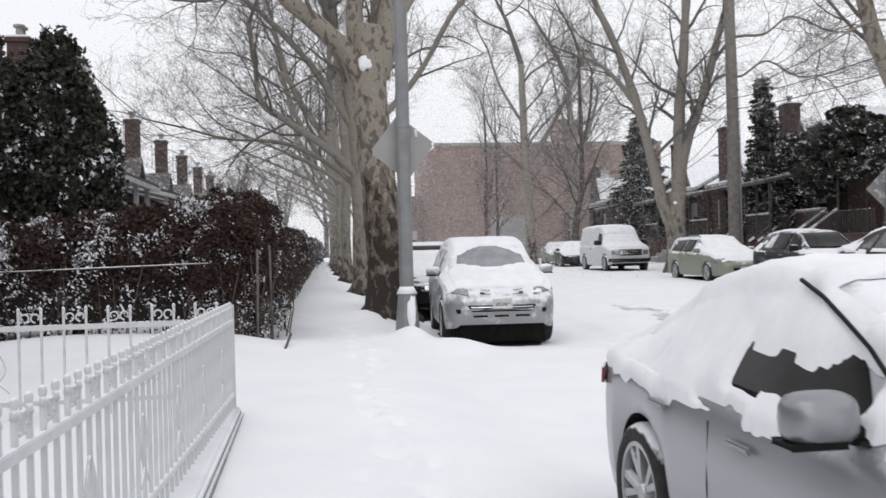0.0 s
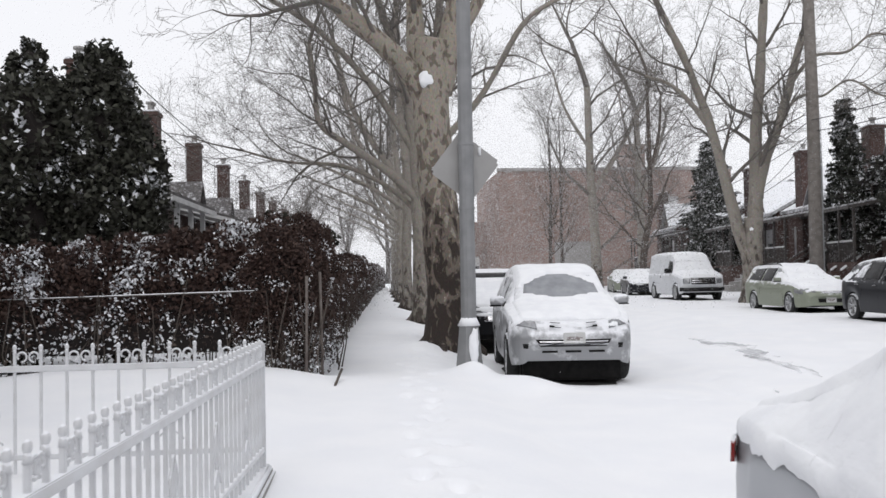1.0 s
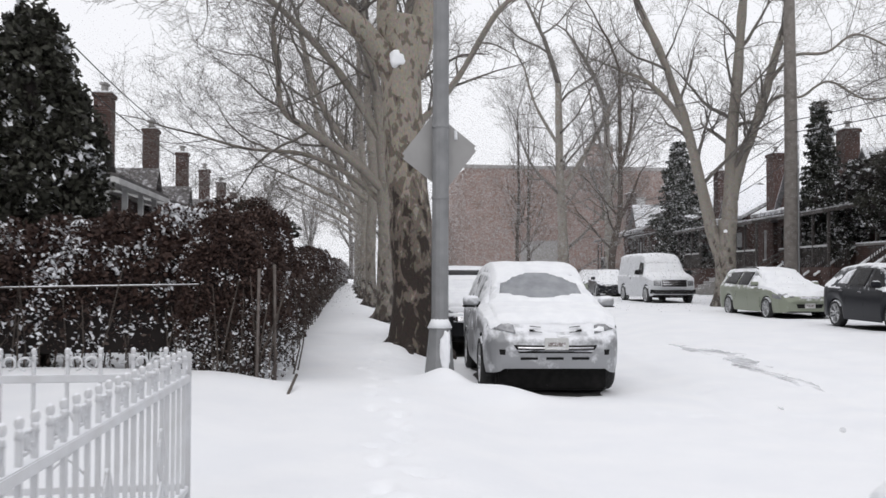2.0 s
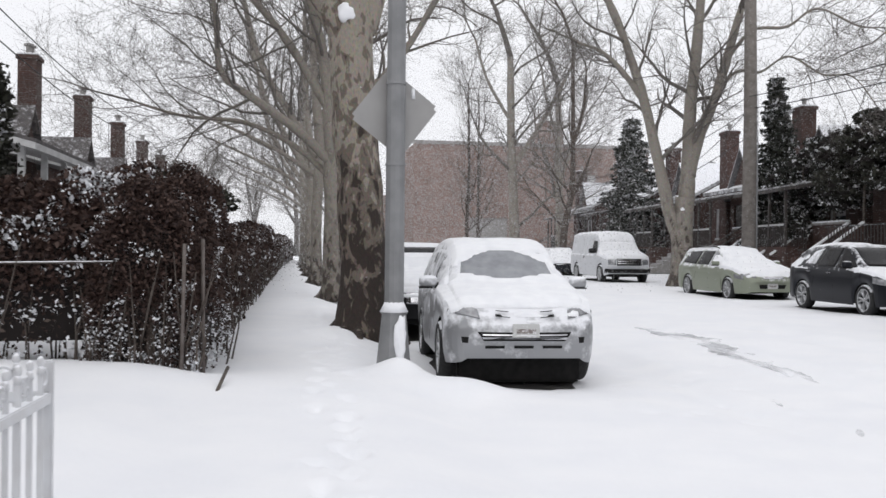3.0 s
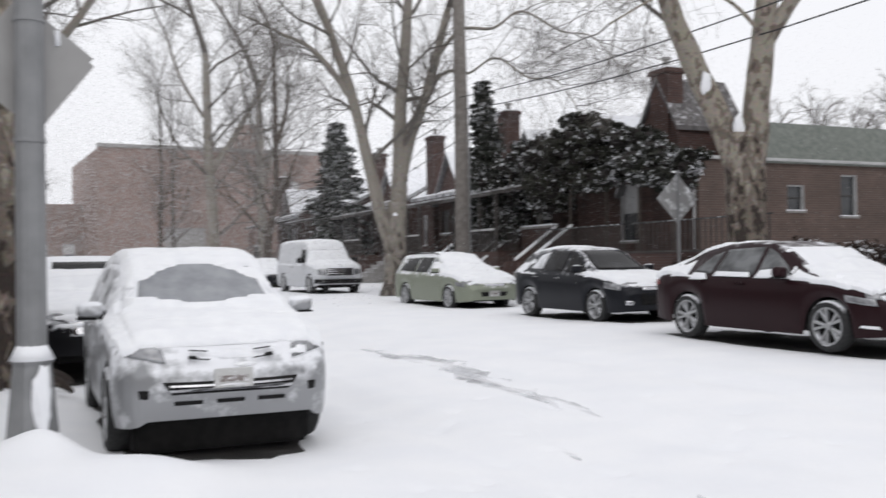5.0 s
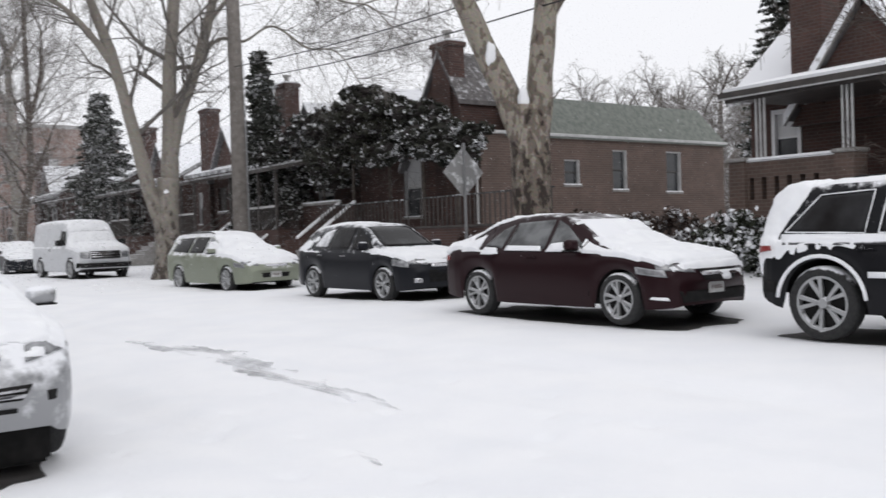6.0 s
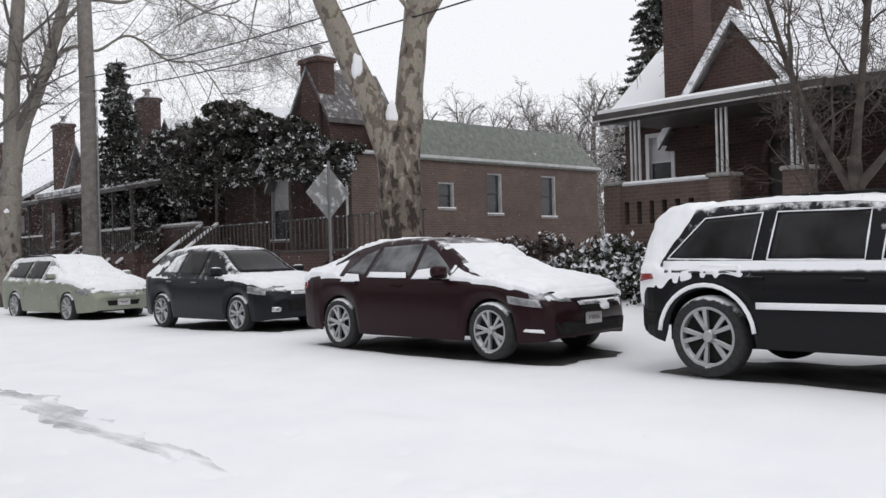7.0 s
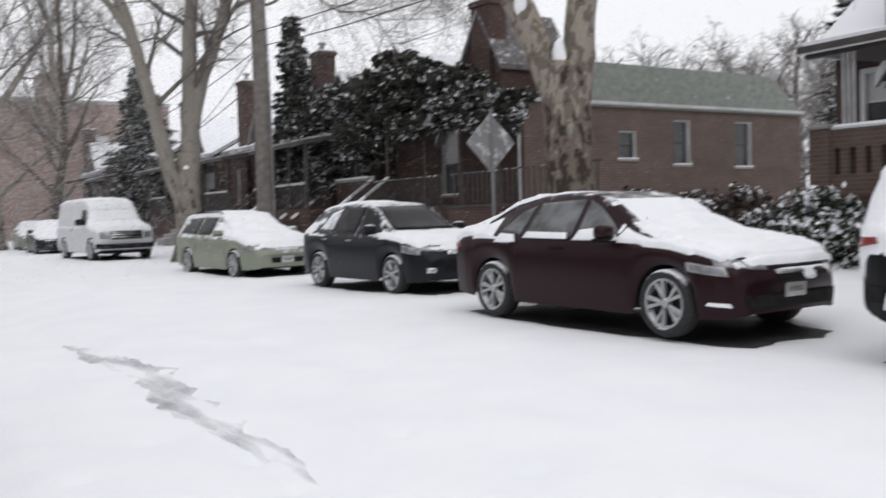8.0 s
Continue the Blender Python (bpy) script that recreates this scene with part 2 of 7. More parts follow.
CURTAIN = material("window_blind", (0.62, 0.62, 0.62), 0.7, color2=(0.54, 0.54, 0.55), scale=3)
WHITE_FRAME = material("white_window_frame", (0.74, 0.74, 0.75), 0.5, color2=(0.66, 0.66, 0.67), scale=5)
MIRROR_SILVER = material("silver_mirror_shell", (0.30, 0.31, 0.325), 0.3, 0.5, color2=(0.27, 0.28, 0.295), scale=6)
CAR_GLASS = material("tinted_car_glass", (0.012, 0.011, 0.011), 0.08, color2=(0.03, 0.03, 0.032), scale=2.5)
CAR_GLASS.node_tree.nodes["Principled BSDF"].inputs["Specular IOR Level"].default_value = 0.13
HAZY_GLASS = material("misted_car_glass", (0.035, 0.036, 0.038), 0.15, color2=(0.16, 0.165, 0.17), scale=3.5)
FROST_GLASS = material("frosted_car_glass", (0.30, 0.31, 0.33), 0.4, color2=(0.2, 0.21, 0.23), scale=5, coat=0.3)
SNOW_GLASS = dusted(material("snow_dusted_car_glass", (0.03, 0.032, 0.036), 0.1), 0.36, 4.5, 0.12, up=0.5)
TYRE = dusted(material("tyre_rubber", (0.016, 0.016, 0.017), 0.85, color2=(0.03, 0.03, 0.03), scale=25, bump=0.5, bump_scale=50), 0.04, 10)
RIM = dusted(material("alloy_wheel", (0.42, 0.425, 0.43), 0.35, 0.6), 0.16, 16)
BLACK = material("black_plastic", (0.010, 0.010, 0.010), 0.6, color2=(0.018, 0.017, 0.017), scale=10)
BLACK.node_tree.nodes["Principled BSDF"].inputs["Specular IOR Level"].default_value = 0.12
CHROME = material("chrome", (0.6, 0.6, 0.62), 0.18, 1.0)
LAMP = material("headlamp_glass", (0.14, 0.143, 0.15), 0.12, 0.3, color2=(0.34, 0.345, 0.36), scale=9, coat=0.6)
RED_LAMP = dusted(material("red_lamp_glass", (0.22, 0.02, 0.018), 0.2, coat=0.5), 0.18, 8)
PLATE = dusted(material("number_plate_white", (0.5, 0.5, 0.49), 0.5), 0.35, 14)
PLATE_INK = dusted(material("number_plate_ink", (0.2, 0.17, 0.16), 0.6), 0.42, 30)
WIRE = material("cable_black", (0.03, 0.03, 0.032), 0.7)
POLE_WOOD = material("weathered_pole_wood", (0.15, 0.135, 0.122), 0.9, color2=(0.22, 0.2, 0.183), scale=5, bump=0.6, bump_scale=40)
FLAKE = material("falling_snow", (0.88, 0.89, 0.91), 0.9)
VEIL = material("drifting_snow", (0.95, 0.955, 0.965), 0.9)
VEIL.node_tree.nodes["Principled BSDF"].inputs["Alpha"].default_value = 0.35


# ---- mesh helpers ----
def mesh_of(name, verts, faces, smooth=False):
    me = bpy.data.meshes.new(name)
    me.from_pydata([tuple(v) for v in verts], [], faces)
    if smooth:
        me.shade_smooth()
    return me


def to_mesh(name, bm, smooth=False):
    bmesh.ops.recalc_face_normals(bm, faces=bm.faces)
    me = bpy.data.meshes.new(name)
    bm.to_mesh(me)
    bm.free()
    if smooth:
        me.shade_smooth()
    return me


def part(name, data, mat, parent=None, label="", smooth=False):
    if isinstance(data, bmesh.types.BMesh):
        data = to_mesh(name, data, smooth)
    if not data.materials:
        data.materials.append(mat)
    ob = new(name, data)
    if parent:
        ob.parent = parent
    return tagged(ob, label)


def thing(name, m, label, category, group="", kind=""):
    ob = new(name)
    ob.matrix_world = m
    return tagged(ob, label, category, group, kind)


def box_bm(bm, x0, x1, y0, y1, z0, z1, bevel=0.0, m=None):
    r = bmesh.ops.create_cube(bm, size=1)
    vs = r["verts"]
    for v in vs:
        v.co = ((x0 + x1) / 2 + v.co.x * (x1 - x0), (y0 + y1) / 2 + v.co.y * (y1 - y0), (z0 + z1) / 2 + v.co.z * (z1 - z0))
    if bevel:
        es = list({e for v in vs for e in v.link_edges})
        g = bmesh.ops.bevel(bm, geom=es, offset=bevel, segments=2, affect='EDGES', clamp_overlap=True)
        vs = list({v for f in g["faces"] for v in f.verts} | {v for v in vs if v.is_valid})
    if m is not None:
        bmesh.ops.transform(bm, matrix=m, verts=vs)
    return vs


def box(x0, x1, y0, y1, z0, z1, bevel=0.0):
    bm = bmesh.new()
    box_bm(bm, x0, x1, y0, y1, z0, z1, bevel)
    return bm


def prism(outline, depth, axis="y"):
    """An outline of (u, z) drawn out along an axis from 0 to depth."""
    bm = bmesh.new()
    f = [bm.verts.new((u, 0, z) if axis == "y" else (0, u, z)) for u, z in outline]
    face = bm.faces.new(f)
    g = bmesh.ops.extrude_face_region(bm, geom=[face])
    move = (0, depth, 0) if axis == "y" else (depth, 0, 0)
    bmesh.ops.translate(bm, vec=move, verts=[v for v in g["geom"] if isinstance(v, bmesh.types.BMVert)])
    return bm


def tube_into(verts, faces, pts, radii, sides):
    """One tapering tube along a polyline, added to lists."""
    base = len(verts)
    n = len(pts)
    side = Vector((1, 0, 0))
    for i in range(n):
        d = (pts[min(i + 1, n - 1)] - pts[max(i - 1, 0)])
        d = d.normalized() if d.length > 1e-9 else Vector((0, 0, 1))
        side = side - d * side.dot(d)
        if side.length < 0.05:
            side = d.orthogonal()
        side.normalize()
        other = d.cross(side)
        for k in range(sides):
            a = 2 * math.pi * k / sides
            verts.append(pts[i] + (side * math.cos(a) + other * math.sin(a)) * radii[i])
    for i in range(n - 1):
        for k in range(sides):
            a, b = base + i * sides + k, base + i * sides + (k + 1) % sides
            faces.append((a, b, b + sides, a + sides))
    if sides > 3:
        faces.append(tuple(base + k for k in reversed(range(sides))))
        faces.append(tuple(base + (n - 1) * sides + k for k in range(sides)))


def tube(name, pts, radii, sides=8, smooth=True):
    v, f = [], []
    pts = [Vector(p) for p in pts]
    if not hasattr(radii, "__len__"):
        radii = [radii] * len(pts)
    tube_into(v, f, pts, radii, sides)
    return mesh_of(name, v, f, smooth)


# the far side of the street turns eight degrees away
def far(a, b, z=0.0, turn=0.0):
    """A pose on the far side: a metres behind the parked cars' wheels, b metres up the street. Its x axis leads away from the street."""
    return pose(11 + a * 0.9903 + b * 0.1392, 12.3 - a * 0.1392 + b * 0.9903, z, 0, 0, -8 + turn)


def smooth_step(x, a, b):
    t = np.clip((x - a) / (b - a), 0, 1)
    return t * t * (3 - 2 * t)


def ground_height(x, y):
    """Left pavement, kerb, road rising to the far side, its pavement and the raised gardens."""
    x, y = np.asarray(x, float), np.asarray(y, float)
    a = (x - 11) * 0.9903 - (y - 12.3) * 0.1392
    road = -0.06 + 0.29 * smooth_step(x, 3.5, 10.5)
    left = 0.15
    z = left + (road - left) * smooth_step(x, 1.1, 2.25)
    z = z + 0.15 * smooth_step(a, 2.0, 2.3)
    z = z + 0.75 * smooth_step(a, 5.6, 7.2)
    z = z + 0.1 * smooth_step(-x, 0.3, 1.2)
    return z


def ground_z(x, y):
    return float(ground_height(x, y))

# ---- ground ----
def ground_sheet():
    def axis(lo, hi, fine0, fine1, step):
        mid = list(np.arange(fine0, fine1 + 1e-6, step))
        out, s, p = [], step, fine1
        while p < hi:
            s *= 1.16
            p += s
            out.append(p)
        back, s, p = [], step, fine0
        while p > lo:
            s *= 1.16
            p -= s
            back.append(p)
        return np.array(back[::-1] + mid + out)
    xs, ys = axis(-900, 900, -1.5, 8.0, 0.055), axis(-300, 1500, 0.5, 17.0, 0.06)
    X, Y = np.meshgrid(xs, ys)
    Z = ground_height(X, Y)
    near = np.exp(-((X - 3) / 30) ** 2 - ((Y - 12) / 40) ** 2)
    # wind drifts
    Z = Z + near * (0.018 * np.sin(0.9 * X + 0.5 * Y + 0.7 * np.sin(0.7 * Y)) + 0.012 * np.sin(1.7 * X - 1.1 * Y) + 0.006 * np.sin(4.1 * X + 2.3 * Y + np.sin(3 * X)))
    # tyre tracks filled again by snow
    for c, w in ((6.7, 0.24), (5.1, 0.22), (8.5, 0.25)):
        line = c + 0.06 * np.sin(0.35 * Y) + 0.05 * (Y - 14)
        Z = Z - 0.035 * np.exp(-((X - line) / w) ** 2) * smooth_step(Y, 4, 8)
        Z = Z + 0.02 * np.exp(-((X - line - 0.42) / 0.16) ** 2) * smooth_step(Y, 4, 8)
    # heaps: round the lamp post, along the kerb before the parked car, against the trunk and the fence wall
    for cx, cy, r, h in ((1.7, 11.72, 0.3, 0.2), (2.05, 11.3, 0.5, 0.12), (2.35, 10.95, 0.45, 0.14), (1.5, 16.4, 0.75, 0.12), (1.1, 15.8, 0.5, 0.06), (-0.35, 5.4, 0.5, 0.05), (3.1, 10.6, 0.9, 0.05),
                        (-0.6, 10.9, 0.7, 0.1), (-1.8, 11.0, 0.9, 0.13), (-3.4, 10.9, 1.1, 0.15)):
        Z = Z + h * np.exp(-(((X - cx) ** 2 + (Y - cy) ** 2) / r ** 2))
    # footprints
    rng = np.random.RandomState(5)
    y, k = 2.2, 0
    while y < 24:
        cx = 0.62 + 0.03 * (y - 2) + (0.11 if k % 2 else -0.11) + rng.normal(0, 0.09)
        t = rng.normal(0, 0.3)
        dx, dy = (X - cx), (Y - y)
        u, w = dx * np.cos(t) + dy * np.sin(t), -dx * np.sin(t) + dy * np.cos(t)
        d = (u / 0.075) ** 2 + (w / 0.16) ** 2
        Z = Z - rng.uniform(0.02, 0.065) * np.exp(-d ** 2) + 0.014 * np.exp(-((np.sqrt(d) - 1.6) / 0.4) ** 2)
        y += 0.36 + rng.normal(0, 0.07)
        k += 1
    for _ in range(26):
        cx, cy = rng.uniform(3.5, 7.5), rng.uniform(8, 13)
        Z = Z - 0.03 * np.exp(-(((X - cx) / 0.09) ** 2 + ((Y - cy) / 0.07) ** 2))
    nx, ny = len(xs), len(ys)
    verts = np.stack([X, Y, Z], -1).reshape(-1, 3)
    i = np.arange(nx * ny).reshape(ny, nx)
    quads = np.stack([i[:-1, :-1], i[:-1, 1:], i[1:, 1:], i[1:, :-1]], -1).reshape(-1, 4)
    me = bpy.data.meshes.new("ground")
    me.vertices.add(len(verts)); me.vertices.foreach_set("co", verts.ravel())
    me.loops.add(quads.size); me.loops.foreach_set("vertex_index", quads.ravel().astype(np.int32))
    me.polygons.add(len(quads)); me.polygons.foreach_set("loop_start", np.arange(0, quads.size, 4, dtype=np.int32))
    me.update()
    me.shade_smooth()
    me.materials.append(SNOW)
    return tagged(new("ground", me), "snow-covered street and pavement with footprints and tyre tracks", "ground", kind="structure")


ground = ground_sheet()
from mathutils.bvhtree import BVHTree
GROUND_TREE = BVHTree.FromObject(ground, bpy.context.evaluated_depsgraph_get())


def slush_streak(points, width, seed):
    """A ragged streak of thin grey slush where a wheel broke the snow."""
    verts, faces = [], []
    n = 110
    for i in range(n + 1):
        t = i / n * (len(points) - 1)
        k = min(int(t), len(points) - 2)
        p = Vector(points[k]).lerp(Vector(points[k + 1]), t - k)
        fade = math.sin(math.pi * i / n) ** 0.5
        for s in (-0.5, 0, 0.5):
            q = noise.noise(Vector((p.y * 2.1, s * 5, seed))) + 0.5 * noise.noise(Vector((p.y * 7, s * 9, seed)))
            verts.append((p.x + s * width * fade * (0.6 + 0.6 * q) + 0.08 * noise.noise(Vector((p.y * 0.8, 0, seed))), p.y, 0))
    for i in range(n):
        for j in range(2):
            a = i * 3 + j
            faces.append((a, a + 1, a + 4, a + 3))
    return verts, faces


# ---- cars ----

SEDAN = [  # along the length, belt, top, half width share, top edge share, underside
    (-.5, .62, .66, .80, .80, .40), (-.492, .86, .93, .88, .84, .31), (-.47, .95, 1.03, .945, .84, .27), (-.40, .97, 1.07, .985, .80, .24), (-.34, .965, 1.16, .995, .75, .22),
    (-.24, .95, 1.36, 1.0, .68, .21), (-.14, .94, 1.445, 1.0, .67, .20), (-.04, .93, 1.465, 1.0, .67, .20), (.05, .925, 1.44, 1.0, .67, .20), (.10, .92, 1.36, 1.0, .69, .20),
    (.17, .915, 1.17, 1.0, .74, .20), (.245, .90, .985, .995, .82, .20), (.33, .86, .935, .985, .82, .20), (.42, .79, .86, .955, .80, .21), (.465, .74, .79, .90, .80, .22), (.49, .64, .69, .80, .82, .23), (.5, .50, .55, .70, .85, .26)]
HATCH = [
    (-.5, .66, .72, .78, .82, .42), (-.492, .88, .98, .88, .82, .32), (-.47, .97, 1.10, .94, .78, .27), (-.42, .975, 1.24, .98, .74, .24), (-.34, .97, 1.41, .995, .70, .22),
    (-.24, .955, 1.485, 1.0, .68, .21), (-.14, .95, 1.51, 1.0, .68, .20), (-.04, .94, 1.515, 1.0, .68, .20), (.04, .935, 1.48, 1.0, .68, .20), (.10, .93, 1.38, 1.0, .70, .20),
    (.18, .925, 1.17, 1.0, .74, .20), (.26, .91, .99, .995, .82, .20), (.34, .87, .945, .985, .82, .20), (.42, .80, .87, .955, .80, .21), (.465, .75, .80, .90, .80, .22), (.49, .65, .70, .80, .82, .23), (.5, .50, .55, .70, .85, .26)]
WAGON = [
    (-.5, .64, .70, .80, .84, .40), (-.492, .88, .96, .90, .84, .31), (-.475, .94, 1.12, .95, .78, .26), (-.44, .95, 1.30, .985, .74, .24), (-.40, .95, 1.41, .995, .72, .22),
    (-.28, .945, 1.455, 1.0, .70, .21), (-.14, .94, 1.47, 1.0, .69, .20), (-.02, .93, 1.465, 1.0, .69, .20), (.05, .925, 1.43, 1.0, .69, .20), (.10, .92, 1.35, 1.0, .70, .20),
    (.17, .915, 1.17, 1.0, .74, .20), (.25, .90, .98, .995, .82, .20), (.34, .86, .93, .985, .82, .20), (.42, .79, .85, .955, .80, .21), (.465, .73, .78, .90, .80, .22), (.49, .62, .67, .80, .82, .23), (.5, .48, .53, .70, .85, .26)]
SUV = [
    (-.5, .70, .78, .84, .86, .48), (-.49, .98, 1.08, .92, .86, .40), (-.47, 1.08, 1.28, .96, .80, .34), (-.43, 1.09, 1.52, .985, .76, .30), (-.39, 1.09, 1.63, .995, .74, .28),
    (-.28, 1.08, 1.68, 1.0, .73, .26), (-.14, 1.07, 1.70, 1.0, .73, .26), (-.02, 1.06, 1.695, 1.0, .73, .26), (.05, 1.06, 1.65, 1.0, .73, .26), (.10, 1.055, 1.55, 1.0, .73, .26),
    (.17, 1.05, 1.36, 1.0, .76, .26), (.245, 1.04, 1.15, .995, .82, .26), (.32, 1.0, 1.09, .985, .82, .27), (.41, .92, 1.01, .965, .82, .28), (.455, .84, .92, .93, .82, .29), (.482, .74, .80, .87, .84, .30), (.495, .66, .71, .80, .84, .32), (.5, .56, .60, .74, .86, .36)]
JEEP = [
    (-.5, .72, .80, .88, .90, .50), (-.492, 1.0, 1.08, .94, .88, .46), (-.475, 1.14, 1.32, .97, .82, .42), (-.445, 1.15, 1.64, .99, .78, .38), (-.41, 1.15, 1.75, .995, .77, .34),
    (-.28, 1.15, 1.785, 1.0, .76, .32), (-.14, 1.14, 1.79, 1.0, .76, .32), (-.02, 1.13, 1.77, 1.0, .76, .32), (.05, 1.13, 1.73, 1.0, .76, .32), (.10, 1.125, 1.62, 1.0, .76, .32),
    (.17, 1.12, 1.42, 1.0, .78, .32), (.24, 1.11, 1.21, .995, .84, .32), (.32, 1.08, 1.16, .985, .84, .32), (.42, 1.03, 1.11, .97, .84, .33), (.465, .98, 1.05, .94, .84, .34), (.49, .86, .94, .90, .86, .35), (.5, .62, .66, .84, .88, .38)]
VAN = [
    (-.5, .80, .90, .90, .92, .45), (-.495, 1.15, 1.9, .95, .84, .38), (-.48, 1.18, 2.03, .98, .80, .34), (-.40, 1.18, 2.08, 1.0, .78, .30), (-.20, 1.18, 2.10, 1.0, .78, .28),
    (.0, 1.17, 2.10, 1.0, .78, .28), (.12, 1.17, 2.08, 1.0, .78, .28), (.17, 1.165, 2.0, 1.0, .78, .28), (.23, 1.16, 1.72, 1.0, .79, .28), (.295, 1.14, 1.32, .995, .82, .28), (.34, 1.10, 1.23, .985, .84, .28),
    (.42, 1.06, 1.16, .97, .84, .30), (.465, 1.02, 1.10, .95, .86, .32), (.49, .95, 1.0, .92, .88, .34), (.5, .66, .7, .88, .9, .38)]


def body_grid(shape, L, W, H, wheels, R, arch):
    """Rows of a lofted car body. x to the front."""
    key = np.array(shape)
    scale = H / key[:, 2].max()
    xs = np.unique(np.concatenate([np.linspace(-.5, .5, 97), [-.497, .497, .494, -.494], key[:, 0]])) * L
    cols = []
    for c in range(1, 6):
        v = np.interp(xs / L, key[:, 0], key[:, c])
        for _ in range(2):
            s = v.copy()
            s[1:-1] = (v[:-2] + 2 * v[1:-1] + v[2:]) / 4
            v = s
        cols.append(v)
    belt, top, hw, hr, low = cols
    belt, top, low = belt * scale, top * scale, low * scale
    rows = []
    for i, x in enumerate(xs):
        h, lo, be, to = hw[i] * W / 2, low[i], belt[i], top[i]
        for wx in wheels:
            d = abs(x - wx)
            if d < arch:
                lo = max(lo, R + math.sqrt(arch * arch - d * d) * 0.97)
        lo = min(lo, be - 0.06)
        tall = to - be
        edge = h * hr[i] / 1.0
        pts = [(h * 0.955, lo), (h * 0.985, lo + 0.18 * (be - lo)), (h * 1.0, lo + 0.45 * (be - lo)), (h * 1.0, lo + 0.7 * (be - lo)), (h * 0.985, lo + 0.93 * (be - lo)), (h * 0.955, be)]
        r = min(0.09, tall * 0.45)
        side_top = to - r
        pts += [(h * 0.955 + (edge - h * 0.955) * t, be + (side_top - be) * (t ** 0.92)) for t in (0.12, 0.4, 0.7, 0.93)]
        pts += [(edge * 0.97, to - r * 0.42), (edge * 0.85, to - r * 0.14), (edge * 0.55, to - r * 0.03), (edge * 0.25, to), (0, to)]
        rows.append((x, pts))
    return rows


def body_mesh(rows):
    verts, faces = [], []
    n = len(rows[0][1])
    m = 2 * n - 1
    for x, pts in rows:
        L, wide = rows[-1][0] - rows[0][0], max(q[0] for q in rows[len(rows) // 2][1])
        t = max(0.0, (abs(x) / L - 0.33) / 0.17)
        bow = [x - math.copysign(0.30 * t ** 2 * (y / wide) ** 2.4, x) for y, z in pts]
        ring = [(b, y, z) for b, (y, z) in zip(bow, pts)] + [(b, -y, z) for b, (y, z) in reversed(list(zip(bow, pts))[:-1])]
        verts += ring
    for i in range(len(rows) - 1):
        for j in range(m - 1):
            a, b = i * m + j, i * m + j + 1
            faces.append((a, a + m, b + m, b))
    faces.append(tuple(range(m)))
    faces.append(tuple(reversed(range((len(rows) - 1) * m, len(rows) * m))))
    return verts, faces


def ring_bm(r0, r1, y0, y1, seg=40):
    """A ring about the y axis with a square section."""
    bm = bmesh.new()
    loops = []
    for r, y in ((r0, y0), (r1, y0), (r1, y1), (r0, y1)):
        loops.append([bm.verts.new((r * math.cos(2 * math.pi * k / seg), y, r * math.sin(2 * math.pi * k / seg))) for k in range(seg)])
    for q in range(4):
        a, b = loops[q], loops[(q + 1) % 4]
        for k in range(seg):
            bm.faces.new((a[k], a[(k + 1) % seg], b[(k + 1) % seg], b[k]))
    return bm


WHEELS = {}


def wheel_meshes(R, spokes, double):
    """Tyre, rim and hub about the y axis; outside at +y. Kept, so that alike wheels share them."""
    key = (R, spokes, double)
    if key in WHEELS:
        return WHEELS[key]
    seg = 44
    prof = [(R * 0.72, 0.095), (R * 0.77, 0.112), (R * 0.88, 0.115), (R * 0.96, 0.098), (R, 0.07), (R, -0.07), (R * 0.95, -0.1), (R * 0.7, -0.11), (R * 0.62, -0.09)]
    v, f = [], []
    for r, y in prof:
        for k in range(seg):
            a = 2 * math.pi * k / seg
            v.append((r * math.cos(a), y, r * math.sin(a)))
    n = len(prof)
    for i in range(n - 1):
        for k in range(seg):
            f.append((i * seg + k, i * seg + (k + 1) % seg, (i + 1) * seg + (k + 1) % seg, (i + 1) * seg + k))
    tyre = mesh_of("tyre", v, f, True)
    bm = ring_bm(R * 0.67, R * 0.735, 0.02, 0.104)
    for k in range(spokes):
        for off in ((-0.10, 0.10) if double else (0,)):
            a = 2 * math.pi * k / spokes
            w = R * (0.05 if double else 0.085)
            m = Matrix.Rotation(-a, 4, 'Y')
            b2 = bmesh.new()
            vs = box_bm(b2, R * 0.12, R * 0.69, 0.045, 0.085, -w, w)
            for q in b2.verts:
                t = (q.co.x - R * 0.12) / (R * 0.52)
                q.co.z = q.co.z * (0.75 + 0.4 * t) + off * R * 1.4 * t
                q.co.y += 0.012 * t
            bmesh.ops.transform(b2, matrix=m, verts=b2.verts)
            me = bpy.data.meshes.new("tmp")
            b2.to_mesh(me); b2.free()
            bm.from_mesh(me)
            bpy.data.meshes.remove(me)
    rim = to_mesh("rim", bm)
    bm = bmesh.new()
    bmesh.ops.create_cone(bm, cap_ends=True, segments=20, radius1=R * 0.17, radius2=R * 0.13, depth=0.05, matrix=Matrix.Translation((0, 0.07, 0)) @ Matrix.Rotation(-math.pi / 2, 4, 'X'))
    hub = to_mesh("hub", bm)
    bm = bmesh.new()
    bmesh.ops.create_cone(bm, cap_ends=True, segments=32, radius1=R * 0.70, radius2=R * 0.70, depth=0.04, matrix=Matrix.Translation((0, 0.005, 0)) @ Matrix.Rotation(-math.pi / 2, 4, 'X'))
    disc = to_mesh("brake_disc", bm)
    WHEELS[key] = (tyre, rim, hub, disc)
    return WHEELS[key]


